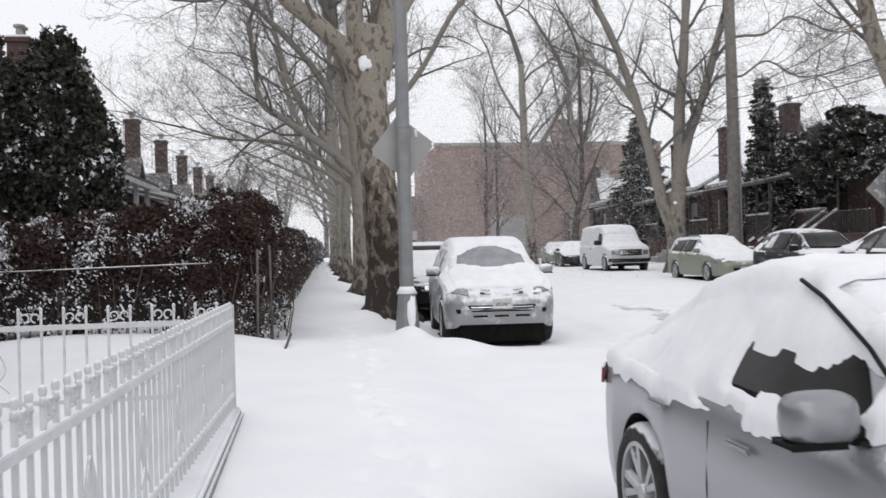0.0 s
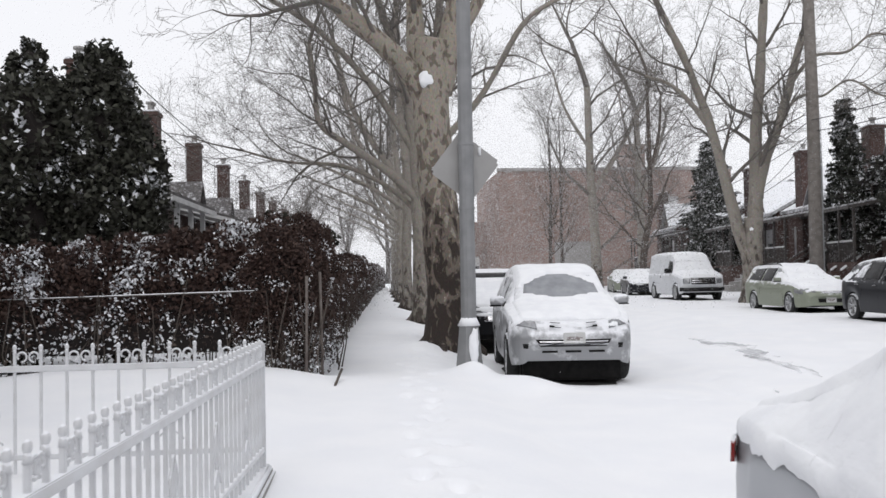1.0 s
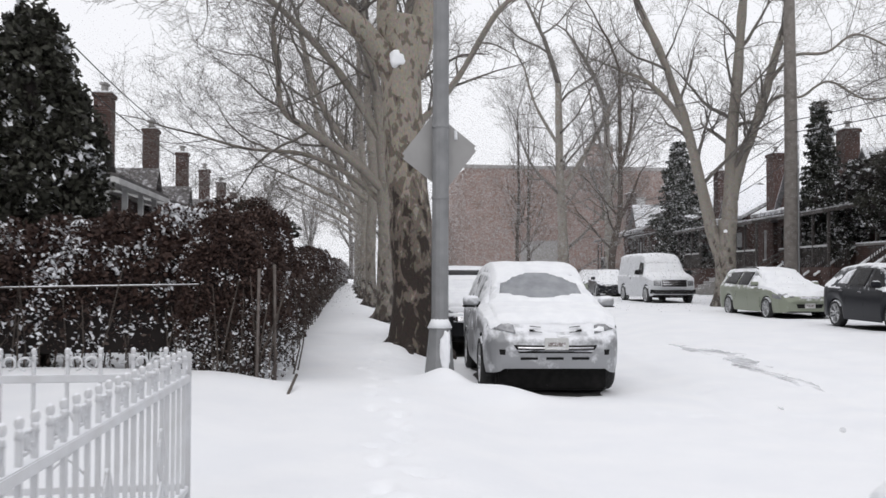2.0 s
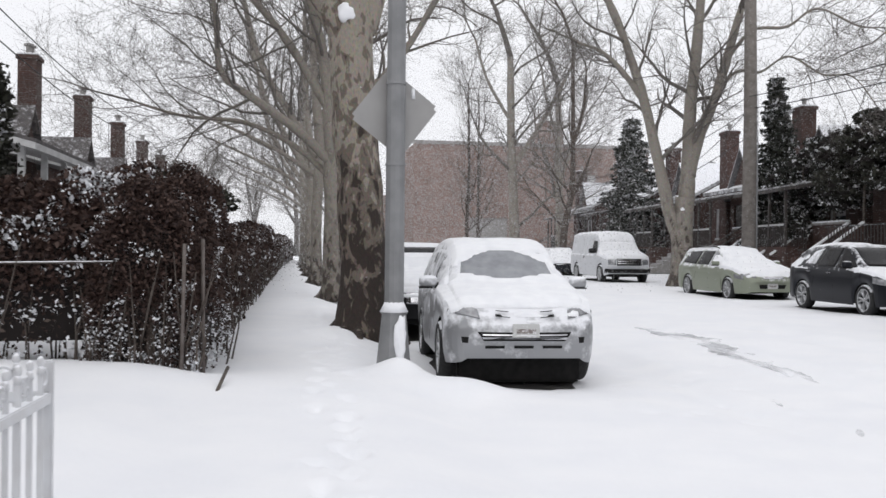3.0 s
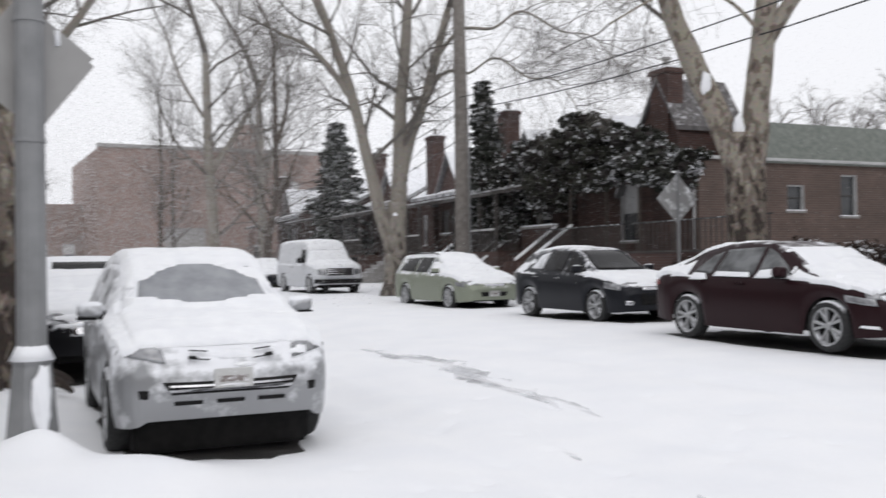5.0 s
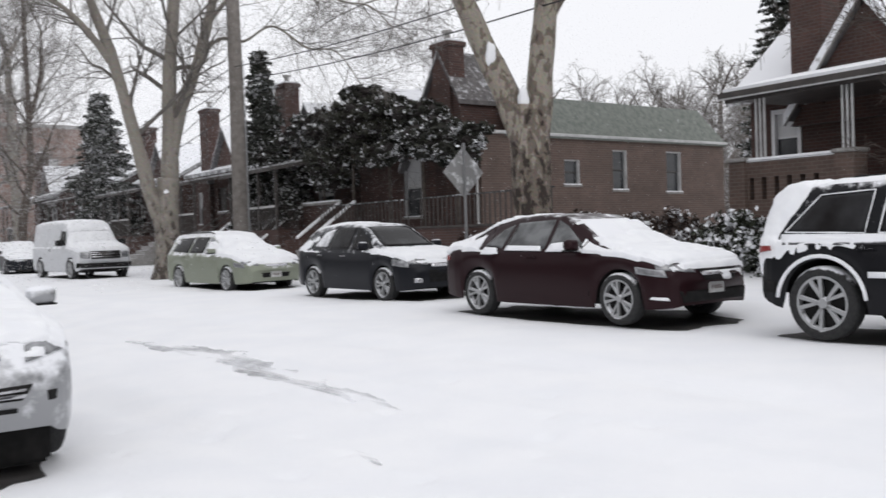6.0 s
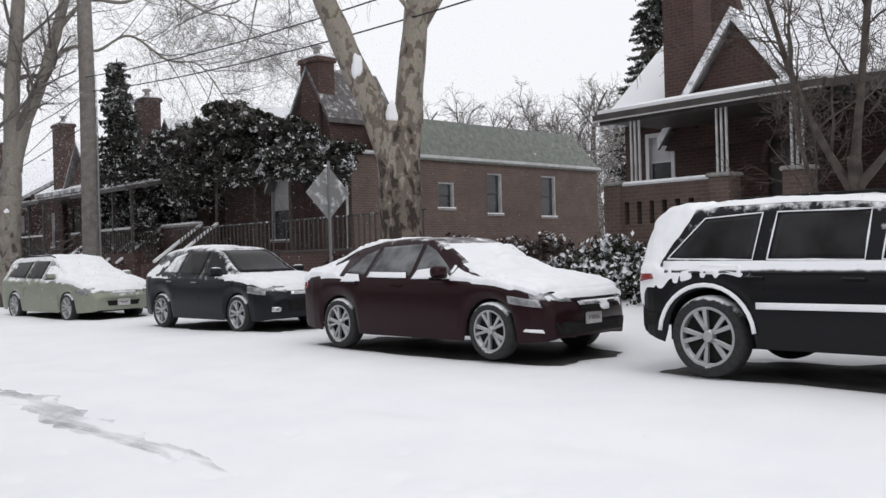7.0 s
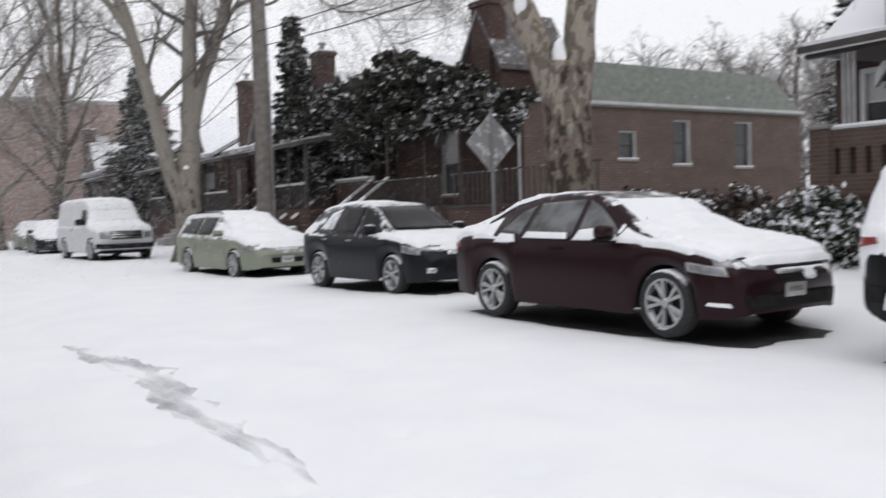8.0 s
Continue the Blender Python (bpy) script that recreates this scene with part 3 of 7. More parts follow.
def bare_patch(m, L, W, front_more):
    """The strip of wet road that stayed free of snow under a parked car."""
    verts, faces = [], []
    nx, ny = 26, 10
    for i in range(nx + 1):
        for j in range(ny + 1):
            u, v = i / nx * 2 - 1, j / ny * 2 - 1
            k = 1 + 0.12 * noise.noise(Vector((u * 4, v * 3, L)))
            x = (u * (L / 2 - 0.30) + (front_more if u > 0 else 0) * max(0, u) ** 3) * k
            y = v * (W / 2 - 0.09) * k * (1 - 0.2 * u ** 6)
            p = m @ Vector((x, y, 0))
            hit = GROUND_TREE.ray_cast(Vector((p.x, p.y, 5)), Vector((0, 0, -1)))[0]
            verts.append((p.x, p.y, hit.z + 0.008))
    for i in range(nx):
        for j in range(ny):
            a = i * (ny + 1) + j
            faces.append((a, a + ny + 1, a + ny + 2, a + 1))
    ob = part("bare_ground", mesh_of("bare_ground", verts, faces, True), ASPHALT)
    tagged(ob, "bare wet road surface under a parked car", "road", kind="structure")


class Car:
    """A parked car at a pose, x to its front, built part by part on a lofted body."""

    def __init__(self, m, label, shape, L, W, H, wheels, R, paint, arch=None, group="parked cars", spokes=5, double=True):
        self.L, self.W, self.H, self.R = L, W, H, R
        self.root = thing("parked_car", m, label, "car", group)
        bare_patch(m, L, W, 0.25)
        rows = body_grid(shape, L, W, H, wheels, R, arch or R * 1.17)
        self.verts, self.faces = body_mesh(rows)
        self.tree = BVHTree.FromPolygons([Vector(v) for v in self.verts], self.faces)
        self.body = part("body", mesh_of("body", self.verts, self.faces, True), paint, self.root)
        bm = box(-L * 0.42, L * 0.41, -W * 0.34, W * 0.34, R * 0.66, H * 0.40, 0.05)
        part("underbody", bm, BLACK, self.root)
        tyre, rim, hub, disc = wheel_meshes(R, spokes, double)
        for wx in wheels:
            for s in (1, -1):
                hub_at = pose(wx, s * (W / 2 - 0.125), R, 0, 0, 0 if s > 0 else 180)
                w = new("wheel"); w.parent = self.root; w.matrix_local = hub_at
                part("tyre", tyre, TYRE, w); part("rim", rim, RIM, w); part("hub", hub, RIM, w); part("brake_disc", disc, BLACK, w)
                # arch liner
                bm = bmesh.new()
                ar = (arch or R * 1.17)
                liner = ring_bm(ar * 0.985, ar * 1.0, -0.3, 0.0, 32)
                bmesh.ops.transform(liner, matrix=pose(wx, s * (W / 2 - 0.06) if s > 0 else -W / 2 + 0.36, R), verts=liner.verts)
                bmesh.ops.delete(liner, geom=[v for v in liner.verts if v.co.z < R], context='VERTS')
                part("arch_liner", liner, BLACK, self.root)

    def cast(self, kind, u, v, off):
        if kind == "side+" or kind == "side-":
            s = 1 if kind == "side+" else -1
            o, d = Vector((u, 3 * s, v)), Vector((0, -s, 0))
        elif kind == "front":
            o, d = Vector((4, u, v)), Vector((-1, 0, 0))
        elif kind == "rear":
            o, d = Vector((-4, u, v)), Vector((1, 0, 0))
        else:
            o, d = Vector((u, v, 4)), Vector((0, 0, -1))
        hit, nor, _, _ = self.tree.ray_cast(o, d)
        if hit is None:
            return None
        if nor.dot(d) > 0:
            nor = -nor
        return hit + nor * off

    def patch(self, name, kind, corners, mat, off=0.006, nu=10, nv=8, label="", depth=0.0, parent=None):
        """A panel that follows the body: four corners in the plane it is seen in."""
        c = [Vector((*p, 0)) for p in corners]
        grid = []
        for j in range(nv + 1):
            for i in range(nu + 1):
                p = c[0].lerp(c[1], i / nu).lerp(c[3].lerp(c[2], i / nu), j / nv)
                grid.append(self.cast(kind, p.x, p.y, off))
        verts, index, faces = [], {}, []
        for k, p in enumerate(grid):
            if p is not None:
                index[k] = len(verts)
                verts.append(p)
        for j in range(nv):
            for i in range(nu):
                q = [j * (nu + 1) + i, j * (nu + 1) + i + 1, (j + 1) * (nu + 1) + i + 1, (j + 1) * (nu + 1) + i]
                if all(k in index for k in q):
                    faces.append(tuple(index[k] for k in q))
        if not faces:
            return None
        bm = bmesh.new()
        bv = [bm.verts.new(p) for p in verts]
        for q in faces:
            bm.faces.new([bv[k] for k in q])
        bmesh.ops.recalc_face_normals(bm, faces=bm.faces)
        back = {"front": Vector((-1, 0, 0)), "rear": Vector((1, 0, 0)), "side+": Vector((0, -1, 0)), "side-": Vector((0, 1, 0)), "top": Vector((0, 0, -1))}[kind]
        g = bmesh.ops.extrude_face_region(bm, geom=bm.faces[:])
        bmesh.ops.translate(bm, vec=back * (0.012 + depth), verts=[e for e in g["geom"] if isinstance(e, bmesh.types.BMVert)])
        return part(name, bm, mat, parent or self.root, label, True if nv > 2 else False)

    def both(self, name, corners, mat, **kw):
        for k in ("side+", "side-"):
            self.patch(name, k, corners, mat, **kw)

    def both_front(self, name, kind, corners, mat, **kw):
        self.patch(name, kind, corners, mat, **kw)
        self.patch(name, kind, [(-u, v) for u, v in corners], mat, **kw)

    def mirror(self, x, z, mat, size=1.0):
        for s in (1, -1):
            p = self.cast("side+" if s > 0 else "side-", x, z, 0.0)
            if p is None:
                continue
            bm = bmesh.new()
            bmesh.ops.create_uvsphere(bm, u_segments=18, v_segments=12, radius=1)
            for v in bm.verts:
                v.co.x = max(-0.75, v.co.x)
                v.co = Vector((v.co.x * 0.08 * size, math.copysign(abs(v.co.y) ** 0.6, v.co.y) * 0.115 * size, math.copysign(abs(v.co.z) ** 0.6, v.co.z) * 0.078 * size))
            bmesh.ops.translate(bm, vec=(x, p.y + s * 0.13 * size, z + 0.07), verts=bm.verts)
            mi = part("door_mirror", bm, mat, self.root, "", True)
            part("mirror_arm", tube("mirror_arm", [(x, p.y - s * 0.03, z), (x, p.y + s * 0.08, z + 0.03)], [0.035, 0.03], 8), BLACK, mi)
            bm = bmesh.new()
            box_bm(bm, x - 0.06, x - 0.058 + 0.12, p.y + s * 0.08, p.y + s * 0.24 * size, z - 0.012, z + 0.004, 0.003)
            part("mirror_base", bm, BLACK, mi)

    def handle(self, x, z, mat, w=0.2):
        for k, s in (("side+", 1), ("side-", -1)):
            p = self.cast(k, x, z, 0.02)
            if p:
                part("door_handle", box(x - w / 2, x + w / 2, p.y - 0.012, p.y + 0.012, z - 0.014, z + 0.014, 0.008), mat, self.root)

    def seam(self, pts):
        """A shut line of a door, as a thin dark groove strip on both sides."""
        for k in ("side+", "side-"):
            line = [self.cast(k, u, v, 0.001) for u, v in pts]
            line = [p for p in line if p is not None]
            if len(line) > 1:
                part("door_seam", tube("door_seam", line, 0.004, 4), BLACK, self.root)

    def plate(self, kind, z, w=0.305, h=0.155):
        p = self.cast(kind, 0, z, 0.02)
        if not p:
            return
        s = 1 if kind == "front" else -1
        ob = part("number_plate", box(p.x - 0.01, p.x + 0.01, -w / 2, w / 2, z - h / 2, z + h / 2, 0.006), PLATE, self.root, "snow-dusted number plate")
        part("plate_bar", box(p.x + s * 0.004, p.x + s * 0.014, -w * 0.36, w * 0.36, z - 0.028, z + 0.022, 0.002), PLATE_INK, ob)

    def snow(self, mask, thick=0.035, label="thick settled snow", seed=1, cuts=1):
        """Snow lying on the body where mask(place, normal) is positive; it thins out to nothing at its rim."""
        bm = bmesh.new()
        me = mesh_of("tmp", self.verts, self.faces)
        bm.from_mesh(me)
        bpy.data.meshes.remove(me)
        bmesh.ops.delete(bm, geom=[f for f in bm.faces if len(f.verts) > 4], context='FACES')
        bmesh.ops.recalc_face_normals(bm, faces=bm.faces)
        bm.normal_update()
        if sum(f.normal.z for f in bm.faces if f.calc_center_median().z > 0.9 * self.H) < 0:
            bmesh.ops.reverse_faces(bm, faces=bm.faces)
        bmesh.ops.delete(bm, geom=[f for f in bm.faces if mask(f.calc_center_median(), f.normal) < -0.45], context='FACES')
        bmesh.ops.subdivide_edges(bm, edges=bm.edges[:], cuts=cuts, use_grid_fill=True)
        bm.normal_update()
        gone = []
        for f in bm.faces:
            c = f.calc_center_median()
            q = noise.noise(c * 2.3 + Vector((seed * 7.1, 0, 0))) * 0.5 + noise.noise(c * 7 + Vector((0, seed * 3.3, 0))) * 0.3 + noise.noise(c * 19) * 0.15
            if mask(c, f.normal) + q * 0.5 <= 0:
                gone.append(f)
        bmesh.ops.delete(bm, geom=gone, context='FACES')
        if not bm.faces:
            bm.free()
            return
        left = set(bm.faces)
        while left:
            todo = [left.pop()]
            island = list(todo)
            while todo:
                for e in todo.pop().edges:
                    for g in e.link_faces:
                        if g in left:
                            left.discard(g)
                            todo.append(g)
                            island.append(g)
            if sum(f.calc_area() for f in island) < 0.006:
                bmesh.ops.delete(bm, geom=island, context='FACES')
        for _ in range(4):
            rim = []
            for v in bm.verts:
                if v.is_boundary:
                    near = [e.other_vert(v).co for e in v.link_edges if e.is_boundary]
                    if len(near) == 2:
                        rim.append((v, v.co * 0.4 + (near[0] + near[1]) * 0.3))
            for v, co in rim:
                v.co = co
        bm.normal_update()
        ring, depth = {v for v in bm.verts if v.is_boundary}, {}
        for k in range(7):
            for v in ring:
                depth[v] = k
            ring = {e.other_vert(v) for v in ring for e in v.link_edges} - set(depth)
        moves = []
        for v in bm.verts:
            k = 0.10 + 0.90 * math.sin(min(depth.get(v, 7), 5) / 5 * math.pi / 2)
            q = 0.8 + 0.4 * noise.noise(v.co * 3.1 + Vector((0, 0, seed))) + 0.2 * noise.noise(v.co * 11)
            moves.append((v, v.normal * thick * k * q + Vector((0, 0, thick * 0.3 * k * max(0, v.normal.z)))))
        for v, d in moves:
            v.co += d
        me = bpy.data.meshes.new("snow_cover")
        bm.to_mesh(me)
        bm.free()
        me.shade_smooth()
        return tagged(part("snow_cover", me, SNOWCAP, self.root, label), kind="stuff")


def paint(name, color, amount, scale=7, up=0.5, rough=0.3, metal=0.3):
    m = material(name, color, max(rough, 0.3), metal, coat=0.06)
    m.node_tree.nodes["Principled BSDF"].inputs["Specular IOR Level"].default_value = 0.16
    return dusted(m, amount, scale, 0.1, up)


def along_line(points):
    return [p for p in points if p is not None]


def place(x, y, z, heading):
    """A car's pose: heading in degrees, 0 towards +x."""
    return pose(x, y, z, 0, 0, heading)


# silver crossover facing the viewer on the near side
SILVER = paint("silver_paint_dusted", (0.33, 0.335, 0.345), 0.40, 4, 0.35, 0.35, 0.5)
c = Car(place(3.22, 13.74, -0.06, -94), "silver crossover car covered in snow, parked by the lamp post", SUV, 4.6, 1.82, 1.70, (-1.35, 1.31), 0.36, SILVER, arch=0.43, spokes=5)
c.patch("windscreen", "front", [(-0.62, 1.10), (0.62, 1.10), (0.50, 1.60), (-0.50, 1.60)], FROST_GLASS, 0.008, 16, 12, "frosted windscreen half buried in snow")
c.both("side_window", [(0.30, 1.11), (0.95, 1.11), (0.42, 1.50), (0.26, 1.56)], SNOW_GLASS)
c.both("side_window", [(-0.62, 1.11), (0.22, 1.11), (0.20, 1.57), (-0.60, 1.58)], SNOW_GLASS)
c.both("side_window", [(-1.55, 1.13), (-0.70, 1.11), (-0.68, 1.58), (-1.45, 1.52)], SNOW_GLASS)
for s in (1, -1):
    c.patch("headlamp", "front", [(s * 0.50, 0.80), (s * 0.84, 0.86), (s * 0.80, 0.98), (s * 0.52, 0.90)], LAMP, 0.012, 8, 6)
    c.patch("fog_lamp", "front", [(s * 0.635, 0.535), (s * 0.695, 0.535), (s * 0.705, 0.60), (s * 0.625, 0.60)], BLACK, 0.004, 4, 4)
    c.patch("upper_grille", "front", [(s * 0.17, 0.806), (s * 0.33, 0.82), (s * 0.33, 0.829), (s * 0.17, 0.815)], BLACK, 0.04, 6, 2)
    c.patch("upper_grille", "front", [(s * 0.18, 0.850), (s * 0.32, 0.86), (s * 0.32, 0.868), (s * 0.18, 0.858)], BLACK, 0.04, 6, 2)
c.patch("lower_grille", "front", [(-0.46, 0.56), (0.46, 0.56), (0.53, 0.66), (-0.53, 0.66)], BLACK, 0.008, 12, 4)
for z in (0.592, 0.628):
    c.patch("grille_bar", "front", [(-0.47, z - 0.008), (0.47, z - 0.008), (0.48, z + 0.008), (-0.48, z + 0.008)], CHROME, 0.02, 10, 2)
for u in (-0.33, 0.0, 0.33):
    c.patch("lower_vent", "front", [(u - 0.11, 0.475), (u + 0.11, 0.475), (u + 0.11, 0.505), (u - 0.11, 0.505)], BLACK, 0.01, 5, 2)
c.plate("front", 0.68)
c.mirror(0.72, 1.10, SILVER)
c.handle(-0.15, 0.98, SILVER); c.handle(-1.05, 0.98, SILVER)
c.seam([(0.98, 0.45), (0.96, 0.8), (0.93, 1.08)]); c.seam([(0.24, 0.40), (0.24, 0.8), (0.24, 1.08)]); c.seam([(-0.66, 0.62), (-0.62, 0.9), (-0.64, 1.08)])
c.snow(lambda p, n: (n.z - 0.5 if p.x > 0.55 and p.z < 1.25 else (n.z - 0.62 if p.z > 1.45 else n.z - 0.5)) - (0.25 if p.x > 2.0 else 0) - (0.9 if 0.3 < p.x < 1.1 and p.z > 1.255 - 0.03 * math.cos(6 * p.y) and abs(p.y) < 0.67 and p.z < 1.565 - 0.66 * p.y * p.y else 0), 0.04, "thick snow on bonnet and roof", 2, 3)
# black box added behind the bumper to keep the gap below it dark
part("under_bumper_shade", box(1.45, 1.86, -0.72, 0.72, 0.05, 0.40, 0.03), BLACK, c.root, "black box added for the shade under the bumper")

# dark car behind it
DARKCAR = paint("black_paint_dusted", (0.012, 0.012, 0.014), 0.25, 6, 0.6, 0.2, 0.1)
c = Car(place(2.95, 19.6, -0.05, -90), "black car with a snowy bonnet parked behind the crossover", SUV, 4.7, 1.85, 1.70, (-1.35, 1.35), 0.36, DARKCAR, arch=0.43)
c.patch("windscreen", "front", [(-0.62, 1.12), (0.62, 1.12), (0.50, 1.60), (-0.50, 1.60)], CAR_GLASS, 0.008, 12, 8)
c.both("side_window", [(0.30, 1.11), (0.95, 1.11), (0.42, 1.50), (0.26, 1.56)], CAR_GLASS)
c.both("side_window", [(-1.45, 1.13), (0.22, 1.11), (0.20, 1.57), (-1.40, 1.53)], CAR_GLASS)
c.both_front("headlamp", "front", [(0.50, 0.80), (0.84, 0.86), (0.80, 0.98), (0.52, 0.90)], LAMP, off=0.012, nu=8, nv=6)
c.patch("grille", "front", [(-0.45, 0.62), (0.45, 0.62), (0.48, 0.82), (-0.48, 0.82)], CHROME, 0.008, 10, 6)
c.mirror(0.72, 1.10, DARKCAR)
c.snow(lambda p, n: n.z - 0.5 - (1.5 if p.z > 1.5 else 0), 0.04, "snow on bonnet and windscreen", 4)

# silver saloon close to the fence, facing the viewer
SALOON = paint("silver_grey_paint", (0.37, 0.38, 0.40), 0.14, 3.2, 0.55, 0.3, 0.55)
REARWARD = [(-.35, -.34), (-.27, -.24), (-.19, -.14), (-.11, -.04), (-.04, .05), (.015, .10), (.09, .17), (.18, .245), (.30, .33)]
CAB_BACK = [(next((a for a, b in REARWARD if b == key[0]), key[0]), *key[1:]) for key in SEDAN]
c = Car(place(2.63, 0.27, -0.06, -90), "silver-grey saloon with snow sliding off its side", CAB_BACK, 4.8, 1.84, 1.46, (-1.5, 1.36), 0.345, SALOON, spokes=5)
c.both("side_window", [(-0.67, 0.97), (0.36, 0.95), (0.0, 1.27), (-0.6, 1.36)], CAR_GLASS, nu=16, off=0.012)
c.both("side_window", [(-1.1, 0.98), (-0.70, 0.97), (-0.64, 1.36), (-0.92, 1.34)], CAR_GLASS)
c.both("side_window", [(-1.42, 1.03), (-1.1, 0.99), (-0.94, 1.32), (-1.12, 1.24)], SNOW_GLASS)
c.patch("windscreen", "front", [(-0.62, 1.0), (0.62, 1.0), (0.5, 1.37), (-0.5, 1.37)], FROST_GLASS, 0.006, 12, 8)
for k in ("side+", "side-"):
    line = [c.cast(k, u, v, 0.055) for u, v in ((-0.36, 1.40), (-0.18, 1.345), (0.0, 1.27), (0.15, 1.19), (0.29, 1.11), (0.45, 1.02))]
    part("pillar_trim", tube("pillar_trim", along_line(line), 0.009, 6), BLACK, c.root, "black trim along the windscreen pillar")
c.both_front("tail_lamp", "rear", [(0.58, 0.72), (0.83, 0.74), (0.83, 0.85), (0.62, 0.84)], RED_LAMP, off=0.014, nu=8, nv=5)
c.both("tail_lamp_wrap", [(-2.24, 0.77), (-2.02, 0.82), (-2.03, 0.91), (-2.24, 0.91)], RED_LAMP, off=0.03, nu=6, nv=4)
c.mirror(0.29, 0.97, MIRROR_SILVER, 1.05)
c.handle(-0.34, 0.82, MIRROR_SILVER); c.handle(-1.14, 0.85, MIRROR_SILVER)
c.seam([(0.68, 0.35), (0.70, 0.6), (0.64, 0.90)]); c.seam([(-0.64, 0.35), (-0.64, 0.6), (-0.64, 0.86)])


def saloon_snow(p, n):
    """Snow over roof, glass and shoulders, with a hole at the front side window and bare strips along the shoulder."""
    x, z = p.x, p.z
    if n.z > 0.75 and z > 0.7:
        cover = 0.6
    else:
        edge = 0.90 + 0.04 * smooth_step(x, -0.3, 0.2) - 0.03 * math.exp(-((x + 0.35) / 0.15) ** 2) - 0.04 * math.exp(-((x + 1.13) / 0.2) ** 2)
        cover = min(0.6, (z - edge) * 5)
    if abs(p.y) > 0.45:
        hole = min(x + 0.56, 0.24 - x, (z - 1.03) * 1.5, (1.13 + 0.02 * math.sin(7 * x) + 0.02 * math.sin(17 * x) - z) * 1.5) * 12
        if hole > -0.4:
            cover = min(cover, -hole)
        for x0, z0, x1, z1 in ((-0.80, 0.925, -0.38, 0.90),):
            t = (x - x0) / (x1 - x0)
            if 0 < t < 1 and n.z < 0.75:
                cover = min(cover, (abs(z - z0 - (z1 - z0) * t) - 0.016) * 12)
    if x > -0.2 and 1.03 < z < 1.42 and abs(p.y) < 0.58 and n.z > 0.5:
        cover = -1
    return cover


c.snow(saloon_snow, 0.045, "thick snow over roof, windows and boot", 6, 3)


# far side, facing down the street
MAROON = paint("maroon_paint", (0.020, 0.007, 0.009), 0.05, 5, 0.4, 0.25, 0.2)
def far_car(a, b, z):
    """Pose of a far car whose near wheels stand at a, its middle at b."""
    m = far(a, b, z)
    return Matrix.Translation(m.translation) @ pose(0, 0, 0, 0, 0, -98)


c = Car(place(12.085, 13.945, 0.25, -93.5), "dark maroon saloon with snow on bonnet and windows", SEDAN, 4.80, 1.85, 1.47, (-1.305, 1.475), 0.335, MAROON, spokes=5)
c.both("side_window", [(0.18, 0.975), (0.86, 0.955), (0.38, 1.29), (0.20, 1.37)], HAZY_GLASS)
c.both("side_window", [(-0.72, 0.985), (0.10, 0.975), (0.12, 1.38), (-0.62, 1.35)], HAZY_GLASS)
c.both("side_window", [(-1.18, 1.03), (-0.79, 0.99), (-0.70, 1.33), (-0.92, 1.26)], HAZY_GLASS)
for corners in ([(0.16, 0.93), (0.86, 0.925), (0.58, 1.07), (0.22, 1.04)], [(-0.70, 0.95), (0.06, 0.94), (0.02, 1.01), (-0.66, 1.02)], [(-1.2, 0.90), (-0.82, 0.90), (-0.90, 0.99), (-1.16, 1.0)]):
    c.both("sill_snow", corners, SNOWCAP, off=0.022, nu=10, nv=4, label="snow lying along the window sill")
c.patch("windscreen", "front", [(-0.62, 1.0), (0.62, 1.0), (0.5, 1.37), (-0.5, 1.37)], SNOW_GLASS, 0.006, 12, 8)
c.patch("rear_window", "rear", [(-0.55, 1.08), (0.55, 1.08), (0.45, 1.36), (-0.45, 1.36)], CAR_GLASS, 0.006, 12, 8)
for s in (1, -1):
    c.patch("headlamp", "front", [(s * 0.42, 0.66), (s * 0.84, 0.70), (s * 0.82, 0.78), (s * 0.46, 0.74)], LAMP, 0.01, 10, 4)
c.patch("grille", "front", [(-0.30, 0.56), (0.30, 0.56), (0.38, 0.70), (-0.38, 0.70)], BLACK, 0.01, 10, 5)
c.patch("grille_bar", "front", [(-0.34, 0.62), (0.34, 0.62), (0.36, 0.66), (-0.36, 0.66)], CHROME, 0.02, 8, 2)
c.patch("lower_grille", "front", [(-0.62, 0.30), (0.62, 0.30), (0.66, 0.44), (-0.66, 0.44)], BLACK, 0.01, 10, 4)
for k in ("side+", "side-"):
    c.patch("tail_lamp", k, [(-2.18, 0.78), (-1.98, 0.82), (-2.02, 0.91), (-2.16, 0.9)], RED_LAMP, 0.012, 6, 4)
c.plate("front", 0.47)
c.both("headlamp_wrap", [(1.78, 0.66), (2.16, 0.61), (2.12, 0.70), (1.76, 0.75)], LAMP, off=0.012, nu=8, nv=4)
c.both("bumper_snow", [(1.96, 0.345), (2.18, 0.325), (2.16, 0.365), (1.99, 0.375)], SNOWCAP, off=0.012, nu=8, nv=4, label="snow caught on the bumper corner")
c.mirror(0.74, 0.96, MAROON)
c.handle(-0.10, 0.86, MAROON); c.handle(-0.98, 0.88, MAROON)
c.seam([(0.98, 0.35), (0.98, 0.6), (0.92, 0.92)]); c.seam([(0.14, 0.30), (0.14, 0.6), (0.14, 0.95)]); c.seam([(-0.82, 0.55), (-0.74, 0.75), (-0.78, 0.95)])
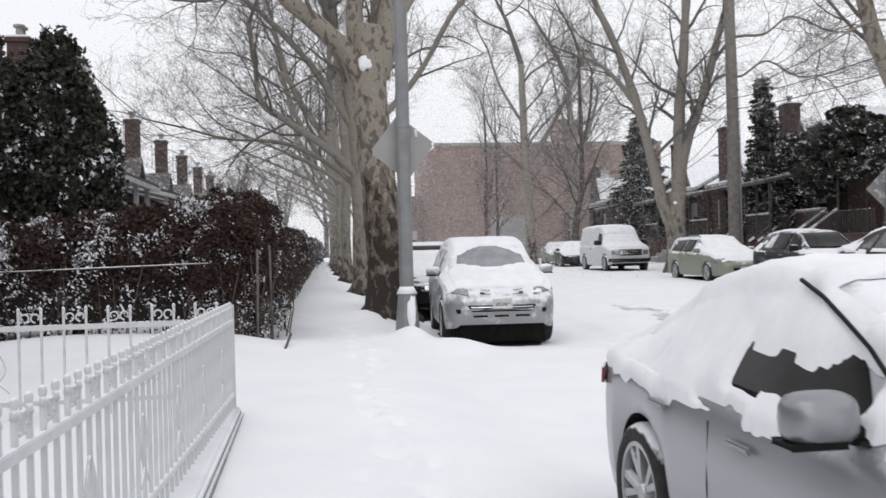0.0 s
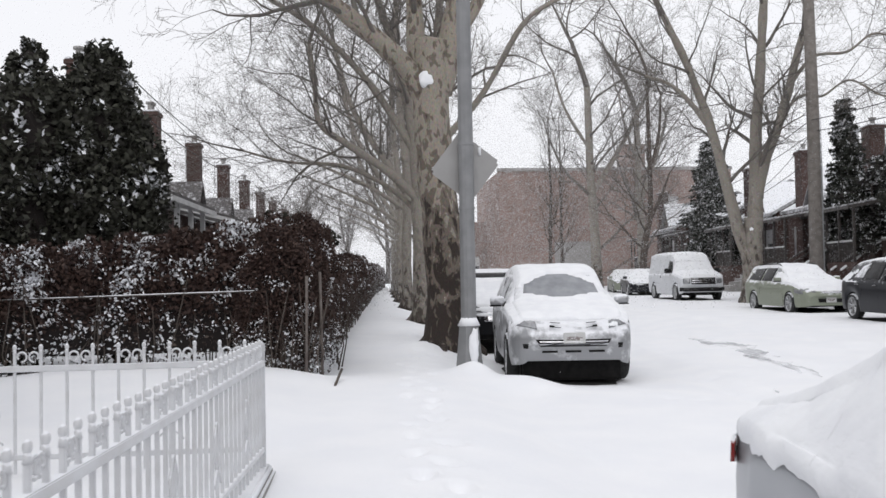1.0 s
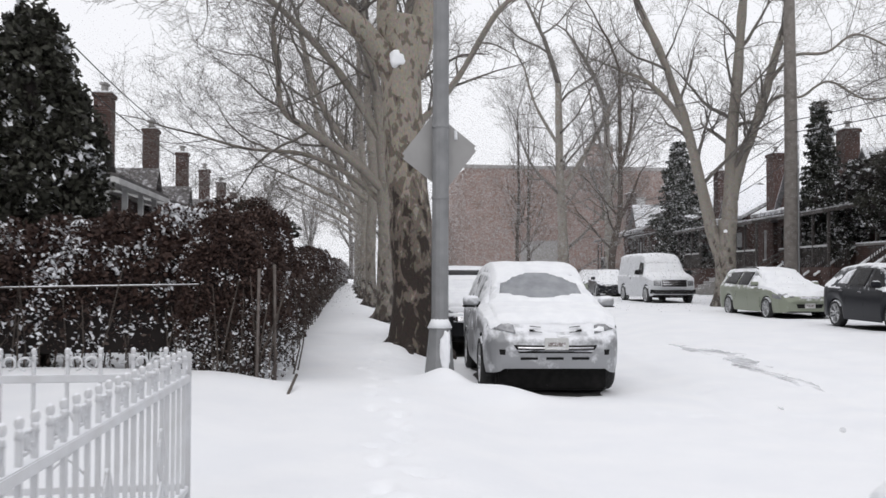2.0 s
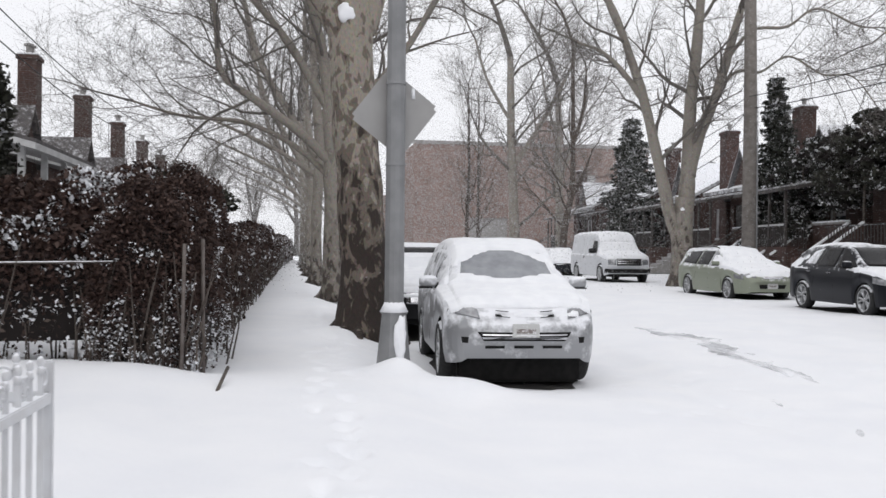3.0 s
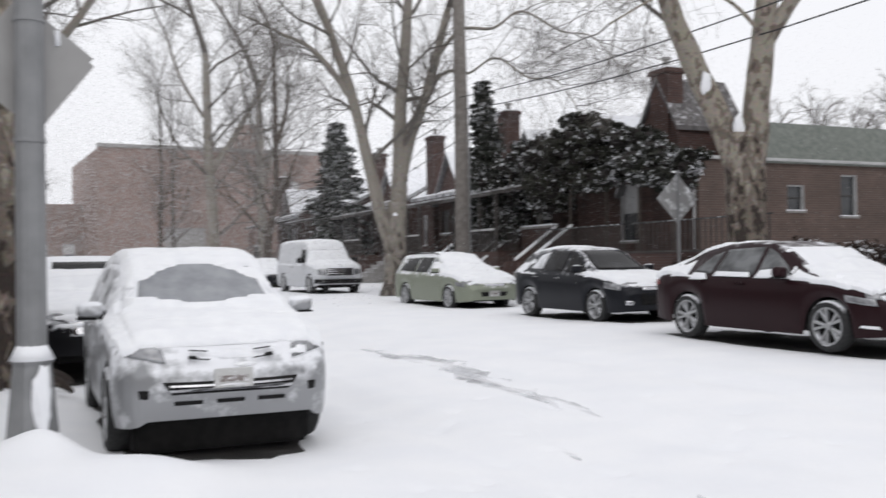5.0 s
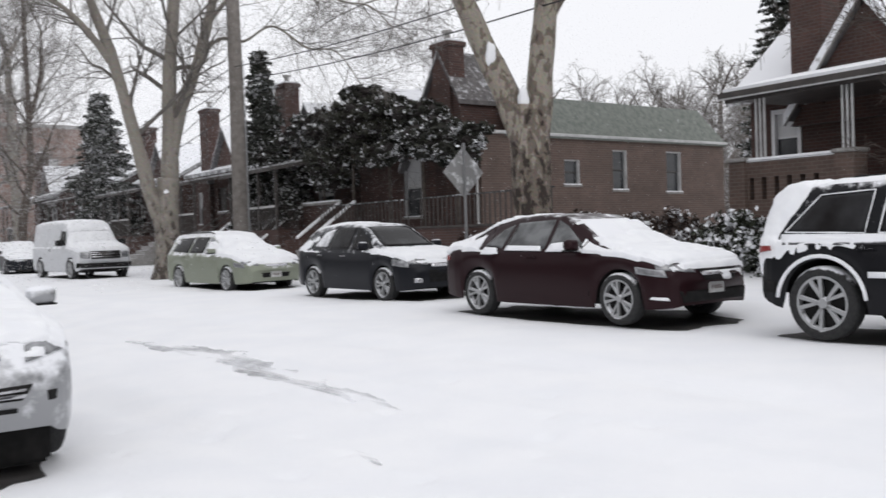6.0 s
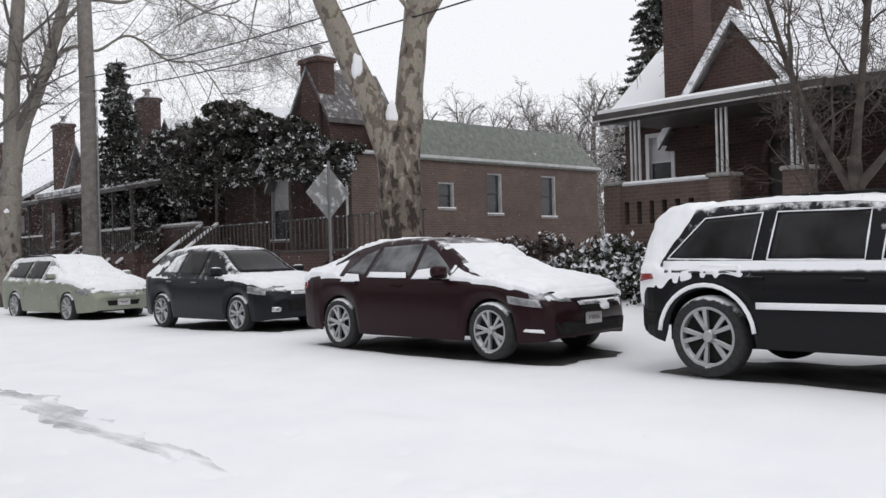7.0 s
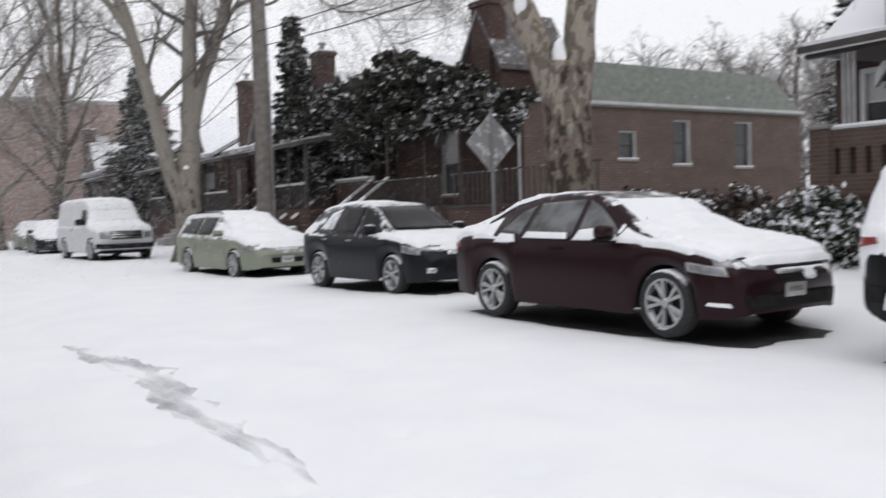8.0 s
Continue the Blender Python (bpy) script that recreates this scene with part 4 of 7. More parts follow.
c.snow(lambda p, n: (n.z - 0.55 + (0.18 if p.x > 1.9 and abs(p.y) < 0.55 else -0.2 * (abs(p.y) > 0.72)) if p.x > 0.75 else (n.z - 1.6 if p.z > 1.33 and p.x > -0.75 else n.z - 0.62)) + (0.2 if p.x < -1.3 else 0) - (0.8 if 0.55 < p.x < 1.0 and p.z > 1.12 and p.y < 0 else 0) - (2 if p.z > 0.90 and abs(n.z) < 0.72 and -1.3 < p.x < 1.0 and abs(p.y) > 0.5 else 0), 0.05, "snow on bonnet and boot", 8, 3)

NAVY = paint("dark_grey_paint", (0.016, 0.017, 0.021), 0.10, 6, 0.5, 0.25, 0.3)
c = Car(place(13.17, 20.22, 0.23, -92.5), "small dark grey saloon with a snowy bonnet", HATCH, 4.4, 1.73, 1.50, (-1.27, 1.26), 0.32, NAVY, spokes=5)
c.both("side_window", [(0.15, 0.98), (0.86, 0.97), (0.36, 1.32), (0.16, 1.41)], CAR_GLASS)
c.both("side_window", [(-0.68, 0.99), (0.08, 0.98), (0.09, 1.42), (-0.60, 1.41)], CAR_GLASS)
c.both("side_window", [(-1.25, 1.03), (-0.75, 0.99), (-0.67, 1.40), (-1.02, 1.33)], SNOW_GLASS)
c.patch("windscreen", "front", [(-0.60, 1.02), (0.60, 1.02), (0.48, 1.42), (-0.48, 1.42)], CAR_GLASS, 0.006, 12, 8)
for s in (1, -1):
    c.patch("headlamp", "front", [(s * 0.40, 0.68), (s * 0.78, 0.72), (s * 0.78, 0.84), (s * 0.42, 0.80)], LAMP, 0.01, 10, 4)
    c.patch("fog_lamp", "front", [(s * 0.52, 0.36), (s * 0.66, 0.36), (s * 0.66, 0.44), (s * 0.52, 0.44)], CHROME, 0.01, 4, 4)
c.patch("grille", "front", [(-0.34, 0.36), (0.34, 0.36), (0.40, 0.58), (-0.40, 0.58)], BLACK, 0.01, 10, 5)
c.patch("grille", "front", [(-0.34, 0.64), (0.34, 0.64), (0.34, 0.70), (-0.34, 0.70)], CHROME, 0.01, 10, 3)
c.both("headlamp_wrap", [(1.6, 0.68), (1.95, 0.64), (1.93, 0.75), (1.58, 0.80)], LAMP, off=0.012, nu=8, nv=4)
c.mirror(0.72, 0.98, NAVY); c.handle(-0.05, 0.86, CHROME); c.handle(-0.92, 0.88, CHROME)
c.seam([(0.9, 0.35), (0.92, 0.6), (0.88, 0.92)]); c.seam([(0.10, 0.30), (0.11, 0.6), (0.11, 0.95)]); c.seam([(-0.78, 0.55), (-0.70, 0.75), (-0.74, 0.95)])
c.snow(lambda p, n: n.z - 0.60 - (1 if p.z > 1.0 and p.x > -0.6 else 0), 0.04, "snow on bonnet, roof and boot", 10)

GREEN = paint("pale_green_paint", (0.25, 0.27, 0.215), 0.2, 6, 0.6, 0.35, 0.2)
c = Car(place(13.6, 27.25, 0.17, -90.5), "pale green estate car with a snowy bonnet", WAGON, 4.75, 1.78, 1.48, (-1.36, 1.32), 0.32, GREEN, spokes=6)
c.both("side_window", [(0.15, 0.97), (0.88, 0.96), (0.40, 1.29), (0.17, 1.37)], FROST_GLASS)
c.both("side_window", [(-0.70, 0.98), (0.08, 0.97), (0.10, 1.38), (-0.64, 1.38)], CAR_GLASS)
c.both("side_window", [(-1.75, 1.02), (-0.78, 0.98), (-0.72, 1.38), (-1.55, 1.35)], CAR_GLASS)
c.patch("windscreen", "front", [(-0.60, 1.0), (0.60, 1.0), (0.5, 1.37), (-0.5, 1.37)], SNOW_GLASS, 0.006, 12, 8)
for s in (1, -1):
    c.patch("headlamp", "front", [(s * 0.46, 0.64), (s * 0.80, 0.70), (s * 0.80, 0.79), (s * 0.5, 0.74)], LAMP, 0.01, 10, 4)
c.patch("grille", "front", [(-0.28, 0.62), (0.28, 0.62), (0.32, 0.68), (-0.32, 0.68)], CHROME, 0.012, 10, 3)
c.patch("lower_grille", "front", [(-0.36, 0.36), (0.36, 0.36), (0.40, 0.47), (-0.40, 0.47)], BLACK, 0.01, 10, 4)
c.plate("front", 0.43)
c.both("headlamp_wrap", [(1.75, 0.64), (2.1, 0.60), (2.07, 0.70), (1.73, 0.75)], LAMP, off=0.012, nu=8, nv=4)
c.mirror(0.74, 0.97, GREEN); c.handle(-0.08, 0.86, GREEN); c.handle(-0.95, 0.88, GREEN)
for s in (1, -1):
    part("roof_rail", tube("roof_rail", [(-1.6, s * 0.55, 1.44), (-1.2, s * 0.55, 1.50), (0, s * 0.55, 1.51), (0.2, s * 0.55, 1.46)], 0.015, 6), BLACK, c.root)
c.seam([(0.95, 0.35), (0.96, 0.6), (0.92, 0.92)]); c.seam([(0.12, 0.30), (0.12, 0.6), (0.12, 0.95)]); c.seam([(-0.80, 0.55), (-0.72, 0.75), (-0.75, 0.95)])
c.snow(lambda p, n: (n.z - 0.45) - (0.0 if p.x > 0.2 else 0.2), 0.05, "snow on bonnet, windscreen and roof", 12)

VANWHITE = paint("white_van_paint", (0.6, 0.61, 0.63), 0.3, 4, 0.3, 0.4, 0.0)
c = Car(place(14.35, 40.2, 0.2, -91), "white panel van with snow on bonnet and windscreen", VAN, 5.4, 2.0, 2.1, (-1.55, 1.75), 0.37, VANWHITE, arch=0.45, spokes=8, double=False)
c.both("side_window", [(0.62, 1.24), (1.30, 1.24), (1.02, 1.72), (0.64, 1.76)], CAR_GLASS)
c.patch("windscreen", "front", [(-0.78, 1.30), (0.78, 1.30), (0.66, 1.85), (-0.66, 1.85)], SNOW_GLASS, 0.006, 12, 8)
c.patch("grille", "front", [(-0.52, 0.72), (0.52, 0.72), (0.52, 1.0), (-0.52, 1.0)], BLACK, 0.01, 10, 5)
for z in (0.80, 0.88, 0.95):
    c.patch("grille_bar", "front", [(-0.5, z - 0.015), (0.5, z - 0.015), (0.5, z + 0.015), (-0.5, z + 0.015)], CHROME, 0.025, 8, 2)
c.both_front("headlamp", "front", [(0.56, 0.74), (0.84, 0.76), (0.84, 0.96), (0.56, 0.96)], LAMP, off=0.012, nu=6, nv=5)
c.patch("bumper", "front", [(-0.92, 0.44), (0.92, 0.44), (0.92, 0.60), (-0.92, 0.60)], BLACK, 0.06, 12, 4)
c.mirror(1.22, 1.25, BLACK, 1.4)
c.both("door_recess", [(-0.4, 1.0), (-0.3, 1.0), (-0.3, 1.1), (-0.4, 1.1)], BLACK, off=0.004, nu=2, nv=2)
c.seam([(1.38, 0.55), (1.4, 0.9), (1.36, 1.2)]); c.seam([(0.58, 0.5), (0.58, 1.2), (0.6, 1.85)]); c.seam([(-0.75, 0.5), (-0.75, 1.2), (-0.75, 1.85)])
c.snow(lambda p, n: n.z - 0.4, 0.06, "snow on bonnet, windscreen and roof", 14)

for b, lab, pm, seed in ((37.5, "snow-covered car parked beyond the van", NAVY, 21), (44.5, "pale snow-covered car far up the street", GREEN, 22)):
    c = Car(far_car(-1.2, b, 0.16), lab, SEDAN, 4.6, 1.78, 1.45, (-1.35, 1.33), 0.32, pm)
    c.both("side_window", [(-0.72, 0.98), (0.86, 0.955), (0.38, 1.29), (-0.62, 1.34)], CAR_GLASS)
    c.patch("windscreen", "front", [(-0.62, 1.0), (0.62, 1.0), (0.5, 1.36), (-0.5, 1.36)], SNOW_GLASS, 0.006, 12, 8)
    c.both_front("headlamp", "front", [(0.46, 0.64), (0.80, 0.70), (0.80, 0.79), (0.5, 0.74)], LAMP, off=0.012, nu=6, nv=5)
    c.mirror(0.74, 0.96, pm)
    c.snow(lambda p, n: n.z - 0.4, 0.05, "snow on bonnet and roof", seed)

JEEPBLACK = paint("black_suv_paint", (0.010, 0.010, 0.012), 0.13, 7, 0.5, 0.2, 0.1)
c = Car(place(11.69, 8.2, 0.27, -93.5), "black four-wheel-drive car with snow plastered along its side", JEEP, 4.82, 1.94, 1.65, (-1.44, 1.47), 0.385, JEEPBLACK, arch=0.47, spokes=5)
c.both("side_window", [(0.16, 1.09), (0.98, 1.08), (0.50, 1.44), (0.18, 1.51)], CAR_GLASS)
c.both("side_window", [(-0.84, 1.10), (0.02, 1.09), (0.03, 1.52), (-0.80, 1.53)], CAR_GLASS)
c.both("side_window", [(-1.86, 1.12), (-0.98, 1.10), (-0.94, 1.53), (-1.52, 1.50)], CAR_GLASS)
c.patch("rear_window", "rear", [(-0.6, 1.2), (0.6, 1.2), (0.55, 1.6), (-0.55, 1.6)], SNOW_GLASS, 0.006, 10, 6)
c.patch("windscreen", "front", [(-0.66, 1.2), (0.66, 1.2), (0.56, 1.66), (-0.56, 1.66)], SNOW_GLASS, 0.006, 10, 6)
for k in ("side+", "side-"):
    c.patch("tail_lamp", k, [(-2.16, 0.90), (-1.98, 0.93), (-2.0, 0.99), (-2.15, 0.99)], RED_LAMP, 0.045, 6, 4)
    c.patch("side_moulding", k, [(-0.92, 0.66), (0.98, 0.66), (0.98, 0.72), (-0.92, 0.72)], SNOWCAP, 0.03, 16, 3, "snow caught on the door moulding")
    c.patch("window_sill_snow", k, [(-1.9, 0.99), (1.0, 0.97), (1.0, 1.075), (-1.9, 1.10)], dusted(material("smeared_snow", (0.012, 0.012, 0.014), 0.4), 0.5, 6, 0.2), 0.012, 24, 3, "snow along the window sills")
    c.patch("rear_bumper", k, [(-2.14, 0.48), (-1.95, 0.48), (-1.95, 0.60), (-2.14, 0.62)], BLACK, 0.01, 6, 4)
for s in (1, -1):
    part("roof_rail", tube("roof_rail", [(-1.5, s * 0.60, 1.62), (-1.2, s * 0.60, 1.675), (0.0, s * 0.60, 1.68), (0.4, s * 0.60, 1.63)], 0.016, 6), BLACK, c.root)
    # flared arch lips with snow on them
    for wx in (-1.44, 1.47):
        pts = [(wx + 0.49 * math.cos(t), s * 0.975, 0.385 + 0.49 * math.sin(t)) for t in np.linspace(0.1, math.pi - 0.1, 17)]
        part("wheel_arch_lip", tube("wheel_arch_lip", pts, 0.021, 8), SNOWCAP, c.root, "snow-lined wheel arch lip")
for outline in ([(0.16, 1.09), (0.98, 1.08), (0.50, 1.44), (0.18, 1.51)], [(-0.84, 1.10), (0.02, 1.09), (0.03, 1.52), (-0.80, 1.53)], [(-1.86, 1.12), (-0.98, 1.10), (-0.94, 1.53), (-1.52, 1.50)]):
    for k in ("side+", "side-"):
        ring = []
        for q in range(4):
            (u0, v0), (u1, v1) = outline[q], outline[(q + 1) % 4]
            ring += [c.cast(k, u0 + (u1 - u0) * i / 6, v0 + (v1 - v0) * i / 6, 0.012) for i in range(6)]
        ring = [p for p in ring if p is not None]
        part("window_rim_snow", tube("window_rim_snow", ring + ring[:1], [0.007 + 0.006 * noise.noise(p * 5) for p in ring + ring[:1]], 6), SNOWCAP, c.root, "snow clinging round the window")
c.mirror(0.78, 1.08, JEEPBLACK, 1.15); c.handle(-0.05, 0.93, JEEPBLACK); c.handle(-0.95, 0.94, JEEPBLACK)
c.seam([(1.0, 0.45), (1.0, 0.8), (0.98, 1.1)]); c.seam([(0.09, 0.40), (0.09, 0.8), (0.09, 1.1)]); c.seam([(-0.98, 0.6), (-0.88, 0.85), (-0.90, 1.1)])
c.snow(lambda p, n: (n.z - 0.72) + (1.3 * min(1, max(-0.3, (-1.66 - 0.55 * (1.5 - p.z) - p.x) * 8)) if p.x < -1.5 and p.z > 1.02 else 0) + (0.75 if p.x < -1.72 and 0.66 < p.z <= 1.04 else 0) + (0.66 if -1.72 <= p.x < -0.9 and 0.84 < p.z < 1.02 else 0), 0.042, "thick snow on roof, tail and bonnet", 16, 2)

# ---- trees ----
def rand_dir(rnd):
    return Vector((rnd.gauss(0, 1), rnd.gauss(0, 1), rnd.gauss(0, 1)))


def grow(out, p, d, r, length, level, last, rnd, up=0.10, kink=0.2, droop=0.0, many=(5, 6, 6, 5, 4)):
    """A bending branch and all that springs from it, added to out as (level, points, radii)."""
    n = (8, 7, 6, 4, 3, 3)[min(level, 5)]
    pts, rad, ds = [p.copy()], [r], [d.copy()]
    for i in range(n):
        d = (d + rand_dir(rnd) * kink * 0.5 + Vector((0, 0, up - droop * (i / n)))).normalized()
        p = p + d * (length / n)
        pts.append(p.copy()); rad.append(max(0.0035, r * (1 - 0.78 * (i + 1) / n))); ds.append(d.copy())
    out.append((level, pts, rad))
    if level >= last:
        return
    k = many[min(level, 4)]
    for j in range(k):
        t = 0.22 + 0.78 * (j + rnd.random()) / k
        i = min(int(t * n), n - 1)
        q = pts[i].lerp(pts[i + 1], t * n - i)
        side = ds[i].cross(rand_dir(rnd))
        side = side.normalized() if side.length > 1e-6 else Vector((1, 0, 0))
        ang = rnd.uniform(0.5, 1.05)
        dd = ds[i] * math.cos(ang) + side * math.sin(ang)
        grow(out, q, dd, max(0.004, rad[i] * rnd.uniform(0.38, 0.6)), length * rnd.uniform(0.42, 0.66) * (1.1 - 0.3 * t), level + 1, last, rnd, up, kink * 1.12, droop, many)


def along(pts, steps=5):
    """A smooth polyline through points."""
    P = [Vector(p) for p in pts]
    out = []
    for i in range(len(P) - 1):
        a, b, c, d = P[max(i - 1, 0)], P[i], P[i + 1], P[min(i + 2, len(P) - 1)]
        for s in range(steps):
            t = s / steps
            out.append(0.5 * ((2 * b) + (c - a) * t + (2 * a - 5 * b + 4 * c - d) * t * t + (3 * b - a - 3 * c + d) * t ** 3))
    return out + [P[-1]]


def roughen(me, amount, scale, seed=0):
    for v in me.vertices:
        n = v.normal
        v.co += n * (noise.noise(Vector((v.co.x * scale, v.co.y * scale, v.co.z * scale * 0.5 + seed))) * amount)
    me.update()


def tree(name, m, label, stems, seed, last=4, twig_mat=None, bark=None, low_bark=None, trunk_top=None, many=(5, 6, 5, 4, 3), reach=0.5, droop=0.05, roots=0, group="street trees", up=0.08, start=0.25, limb_bark=None, kink=0.3, thick=1.0):
    """A bare tree: thick stems along given lines, each a part, then limbs grown from them, and fine twigs."""
    rnd = random.Random(seed)
    root = thing(name, m, label, "tree", group)
    bark, twig_mat = bark or BARK, twig_mat or TWIG
    out = []
    for k, (pts, r0, r1, leafy) in enumerate(stems):
        line = along(pts, 6)
        n = len(line)
        rad = [r0 + (r1 - r0) * (i / (n - 1)) ** 0.8 for i in range(n)]
        if k == 0:
            rad = [r * (1 + 0.45 * math.exp(-max(0, line[i].z) / 0.28)) for i, r in enumerate(rad)]
        me = tube("trunk" if k == 0 else "limb", line, rad, 22 if r0 > 0.15 else 10)
        roughen(me, 0.05 * min(1, r0 / 0.3), 2.6, seed)
        part("trunk" if k == 0 else "limb", me, (low_bark or bark) if k == 0 else bark, root)
        total = sum((line[i + 1] - line[i]).length for i in range(n - 1))
        if leafy:
            for j in range(leafy):
                t = start + (1 - start) * (j + rnd.random()) / leafy
                i = min(int(t * (n - 1)), n - 2)
                d = (line[i + 1] - line[i]).normalized()
                side = d.cross(rand_dir(rnd)).normalized()
                a = rnd.uniform(0.5, 1.1)
                grow(out, line[i], d * math.cos(a) + side * math.sin(a), max(0.02, rad[i] * rnd.uniform(0.25, 0.45)), total * reach * rnd.uniform(0.7, 1.2), 1, last, rnd, up, kink, droop, many)
            grow(out, line[-1], (line[-1] - line[-2]).normalized(), rad[-1], total * reach * 1.3, 1, last, rnd, up, kink, droop, many)
    for q in range(roots):
        a = 2 * math.pi * (q + rnd.random() * 0.6) / roots
        base, r0 = Vector((math.cos(a), math.sin(a), 0)), stems[0][1]
        pts = [base * r0 * 0.6 + Vector((0, 0, 0.35)), base * r0 * 1.15 + Vector((0, 0, 0.13)), base * r0 * 1.9 + Vector((0.05, 0, 0.02)), base * r0 * 2.5 + Vector((0, 0, -0.08))]
        part("root", tube("root", along(pts, 4), [0.12 - 0.008 * i for i in range(13)], 10), low_bark or bark, root)
    v1, f1, v2, f2 = [], [], [], []
    for level, pts, rad in out:
        if rad[0] > 0.022:
            tube_into(v1, f1, pts, rad, 6)
        else:
            tube_into(v2, f2, pts, [r * thick for r in rad], 3)
    if f1:
        tagged(part("branchwork", mesh_of("branchwork", v1, f1, True), limb_bark or (bark if bark == DARKBARK else LIMB_BARK), root), kind="stuff")
    if f2:
        tagged(part("crown", mesh_of("crown", v2, f2), twig_mat, root), kind="stuff")
    return root


def snow_patch(root, at, size, seed=0):
    bm = bmesh.new()
    bmesh.ops.create_icosphere(bm, subdivisions=3, radius=1)
    for v in bm.verts:
        v.co = Vector((v.co.x * size[0], v.co.y * size[1], v.co.z * size[2])) * (1 + 0.35 * noise.noise(v.co * 1.4 + Vector((seed, 0, 0))) + 0.12 * noise.noise(v.co * 4))
    bmesh.ops.translate(bm, vec=at, verts=bm.verts)
    part("snow_in_fork", bm, SNOWCAP, root, "snow lodged in the fork", True)


# plane tree beside the lamp post
t1 = tree("plane_tree", pose(1.63, 16.35, 0.12), "large plane tree with flaking mottled bark by the pavement",
          [([(0, 0, -0.1), (0.02, 0, 1.2), (-0.06, 0, 2.6), (-0.17, 0.02, 3.9), (-0.2, 0.05, 5.2), (-0.18, 0.08, 5.9)], 0.36, 0.37, 0),
           ([(-0.28, 0, 4.75), (-0.62, -0.1, 5.3), (-1.1, -0.25, 5.75), (-1.9, -0.4, 6.4), (-3.2, -0.4, 7.6)], 0.25, 0.13, 8),
           ([(-0.32, 0.05, 4.9), (-0.46, 0.1, 5.8), (-0.52, 0.2, 7.0), (-0.7, 0.5, 9.0)], 0.24, 0.13, 6),
           ([(-0.05, 0.05, 4.9), (0.18, 0.1, 5.8), (0.38, 0.1, 7.0), (0.8, 0, 9.2)], 0.29, 0.15, 6),
           ([(0.2, 0.1, 5.9), (0.75, 0.2, 6.7), (1.2, 0.3, 8.0), (1.6, 0.3, 9.5)], 0.14, 0.08, 5)],
          3, bark=BARK_LOW, roots=7, reach=0.55, droop=0.1, start=0.5)
snow_patch(t1, (-0.30, -0.29, 5.10), (0.15, 0.07, 0.16), 3)

t2 = tree("plane_tree", pose(1.75, 27.5, 0.12), "bare plane tree with a long low limb over the pavement",
          [([(0, 0, -0.1), (0.0, 0, 2.0), (-0.05, 0, 4.2), (-0.1, 0, 6.0)], 0.26, 0.21, 0),
           ([(0, 0, 3.7), (-1.0, -0.3, 4.6), (-2.2, -0.6, 5.4), (-3.0, -0.8, 6.0), (-3.15, -0.8, 7.2), (-3.3, -0.8, 8.4)], 0.15, 0.06, 14),
           ([(0, 0, 3.3), (-1.0, 0.4, 4.2), (-2.4, 0.8, 4.9), (-4.2, 1.2, 5.1), (-5.6, 1.4, 5.5)], 0.10, 0.035, 14),
           ([(0, 0, 4.9), (1.0, -0.4, 5.8), (2.0, -0.8, 7.0), (3.2, -1.0, 9.0), (4.4, -1.0, 9.8)], 0.14, 0.06, 9),
           ([(-0.1, 0, 5.6), (-0.6, 0.2, 8.0), (-1.5, 0.3, 11)], 0.2, 0.1, 12),
           ([(-0.1, 0, 5.2), (-1.5, 0.2, 7.4), (-3.2, 0.3, 9.2), (-4.8, 0.3, 10.2)], 0.15, 0.06, 13),
           ([(-0.1, 0, 5.6), (0.5, 0.2, 8.0), (0.9, 0.3, 11.5)], 0.2, 0.1, 9)],
          8, roots=5, many=(5, 6, 6, 5, 4), reach=0.46, droop=0.14, low_bark=BARK)

STREET = [([(0, 0, -0.1), (0.0, 0, 2.5), (0.08, 0, 5.0), (0.05, 0, 6.5)], 0.23, 0.19, 0),
          ([(0, 0, 5.0), (-1.0, -0.2, 6.5), (-2.2, -0.3, 8.5), (-2.9, 0, 11)], 0.18, 0.09, 9),
          ([(0, 0, 4.2), (-1.5, 0.3, 5.2), (-3.2, 0.5, 6.0), (-4.6, 0.6, 6.6)], 0.11, 0.05, 9),
          ([(0.05, 0, 6.2), (-0.2, 0.2, 9), (-0.3, 0.3, 13)], 0.2, 0.1, 9),
          ([(0.05, 0, 6.0), (0.9, 0.2, 8.5), (1.6, 0.3, 12)], 0.2, 0.1, 9)]
row = tree("plane_tree", pose(1.7, 38.5, 0.12), "bare plane tree in the row along the pavement", STREET, 12, many=(5, 5, 5, 4, 3), roots=4, reach=0.5, droop=0.12)
for k, y in enumerate((48.5, 58.5, 69, 80)):
    copy_thing(row, pose(1.7 + 0.1 * k, y, 0.12, 0, 0, (8, -10, 14, -5)[k]))

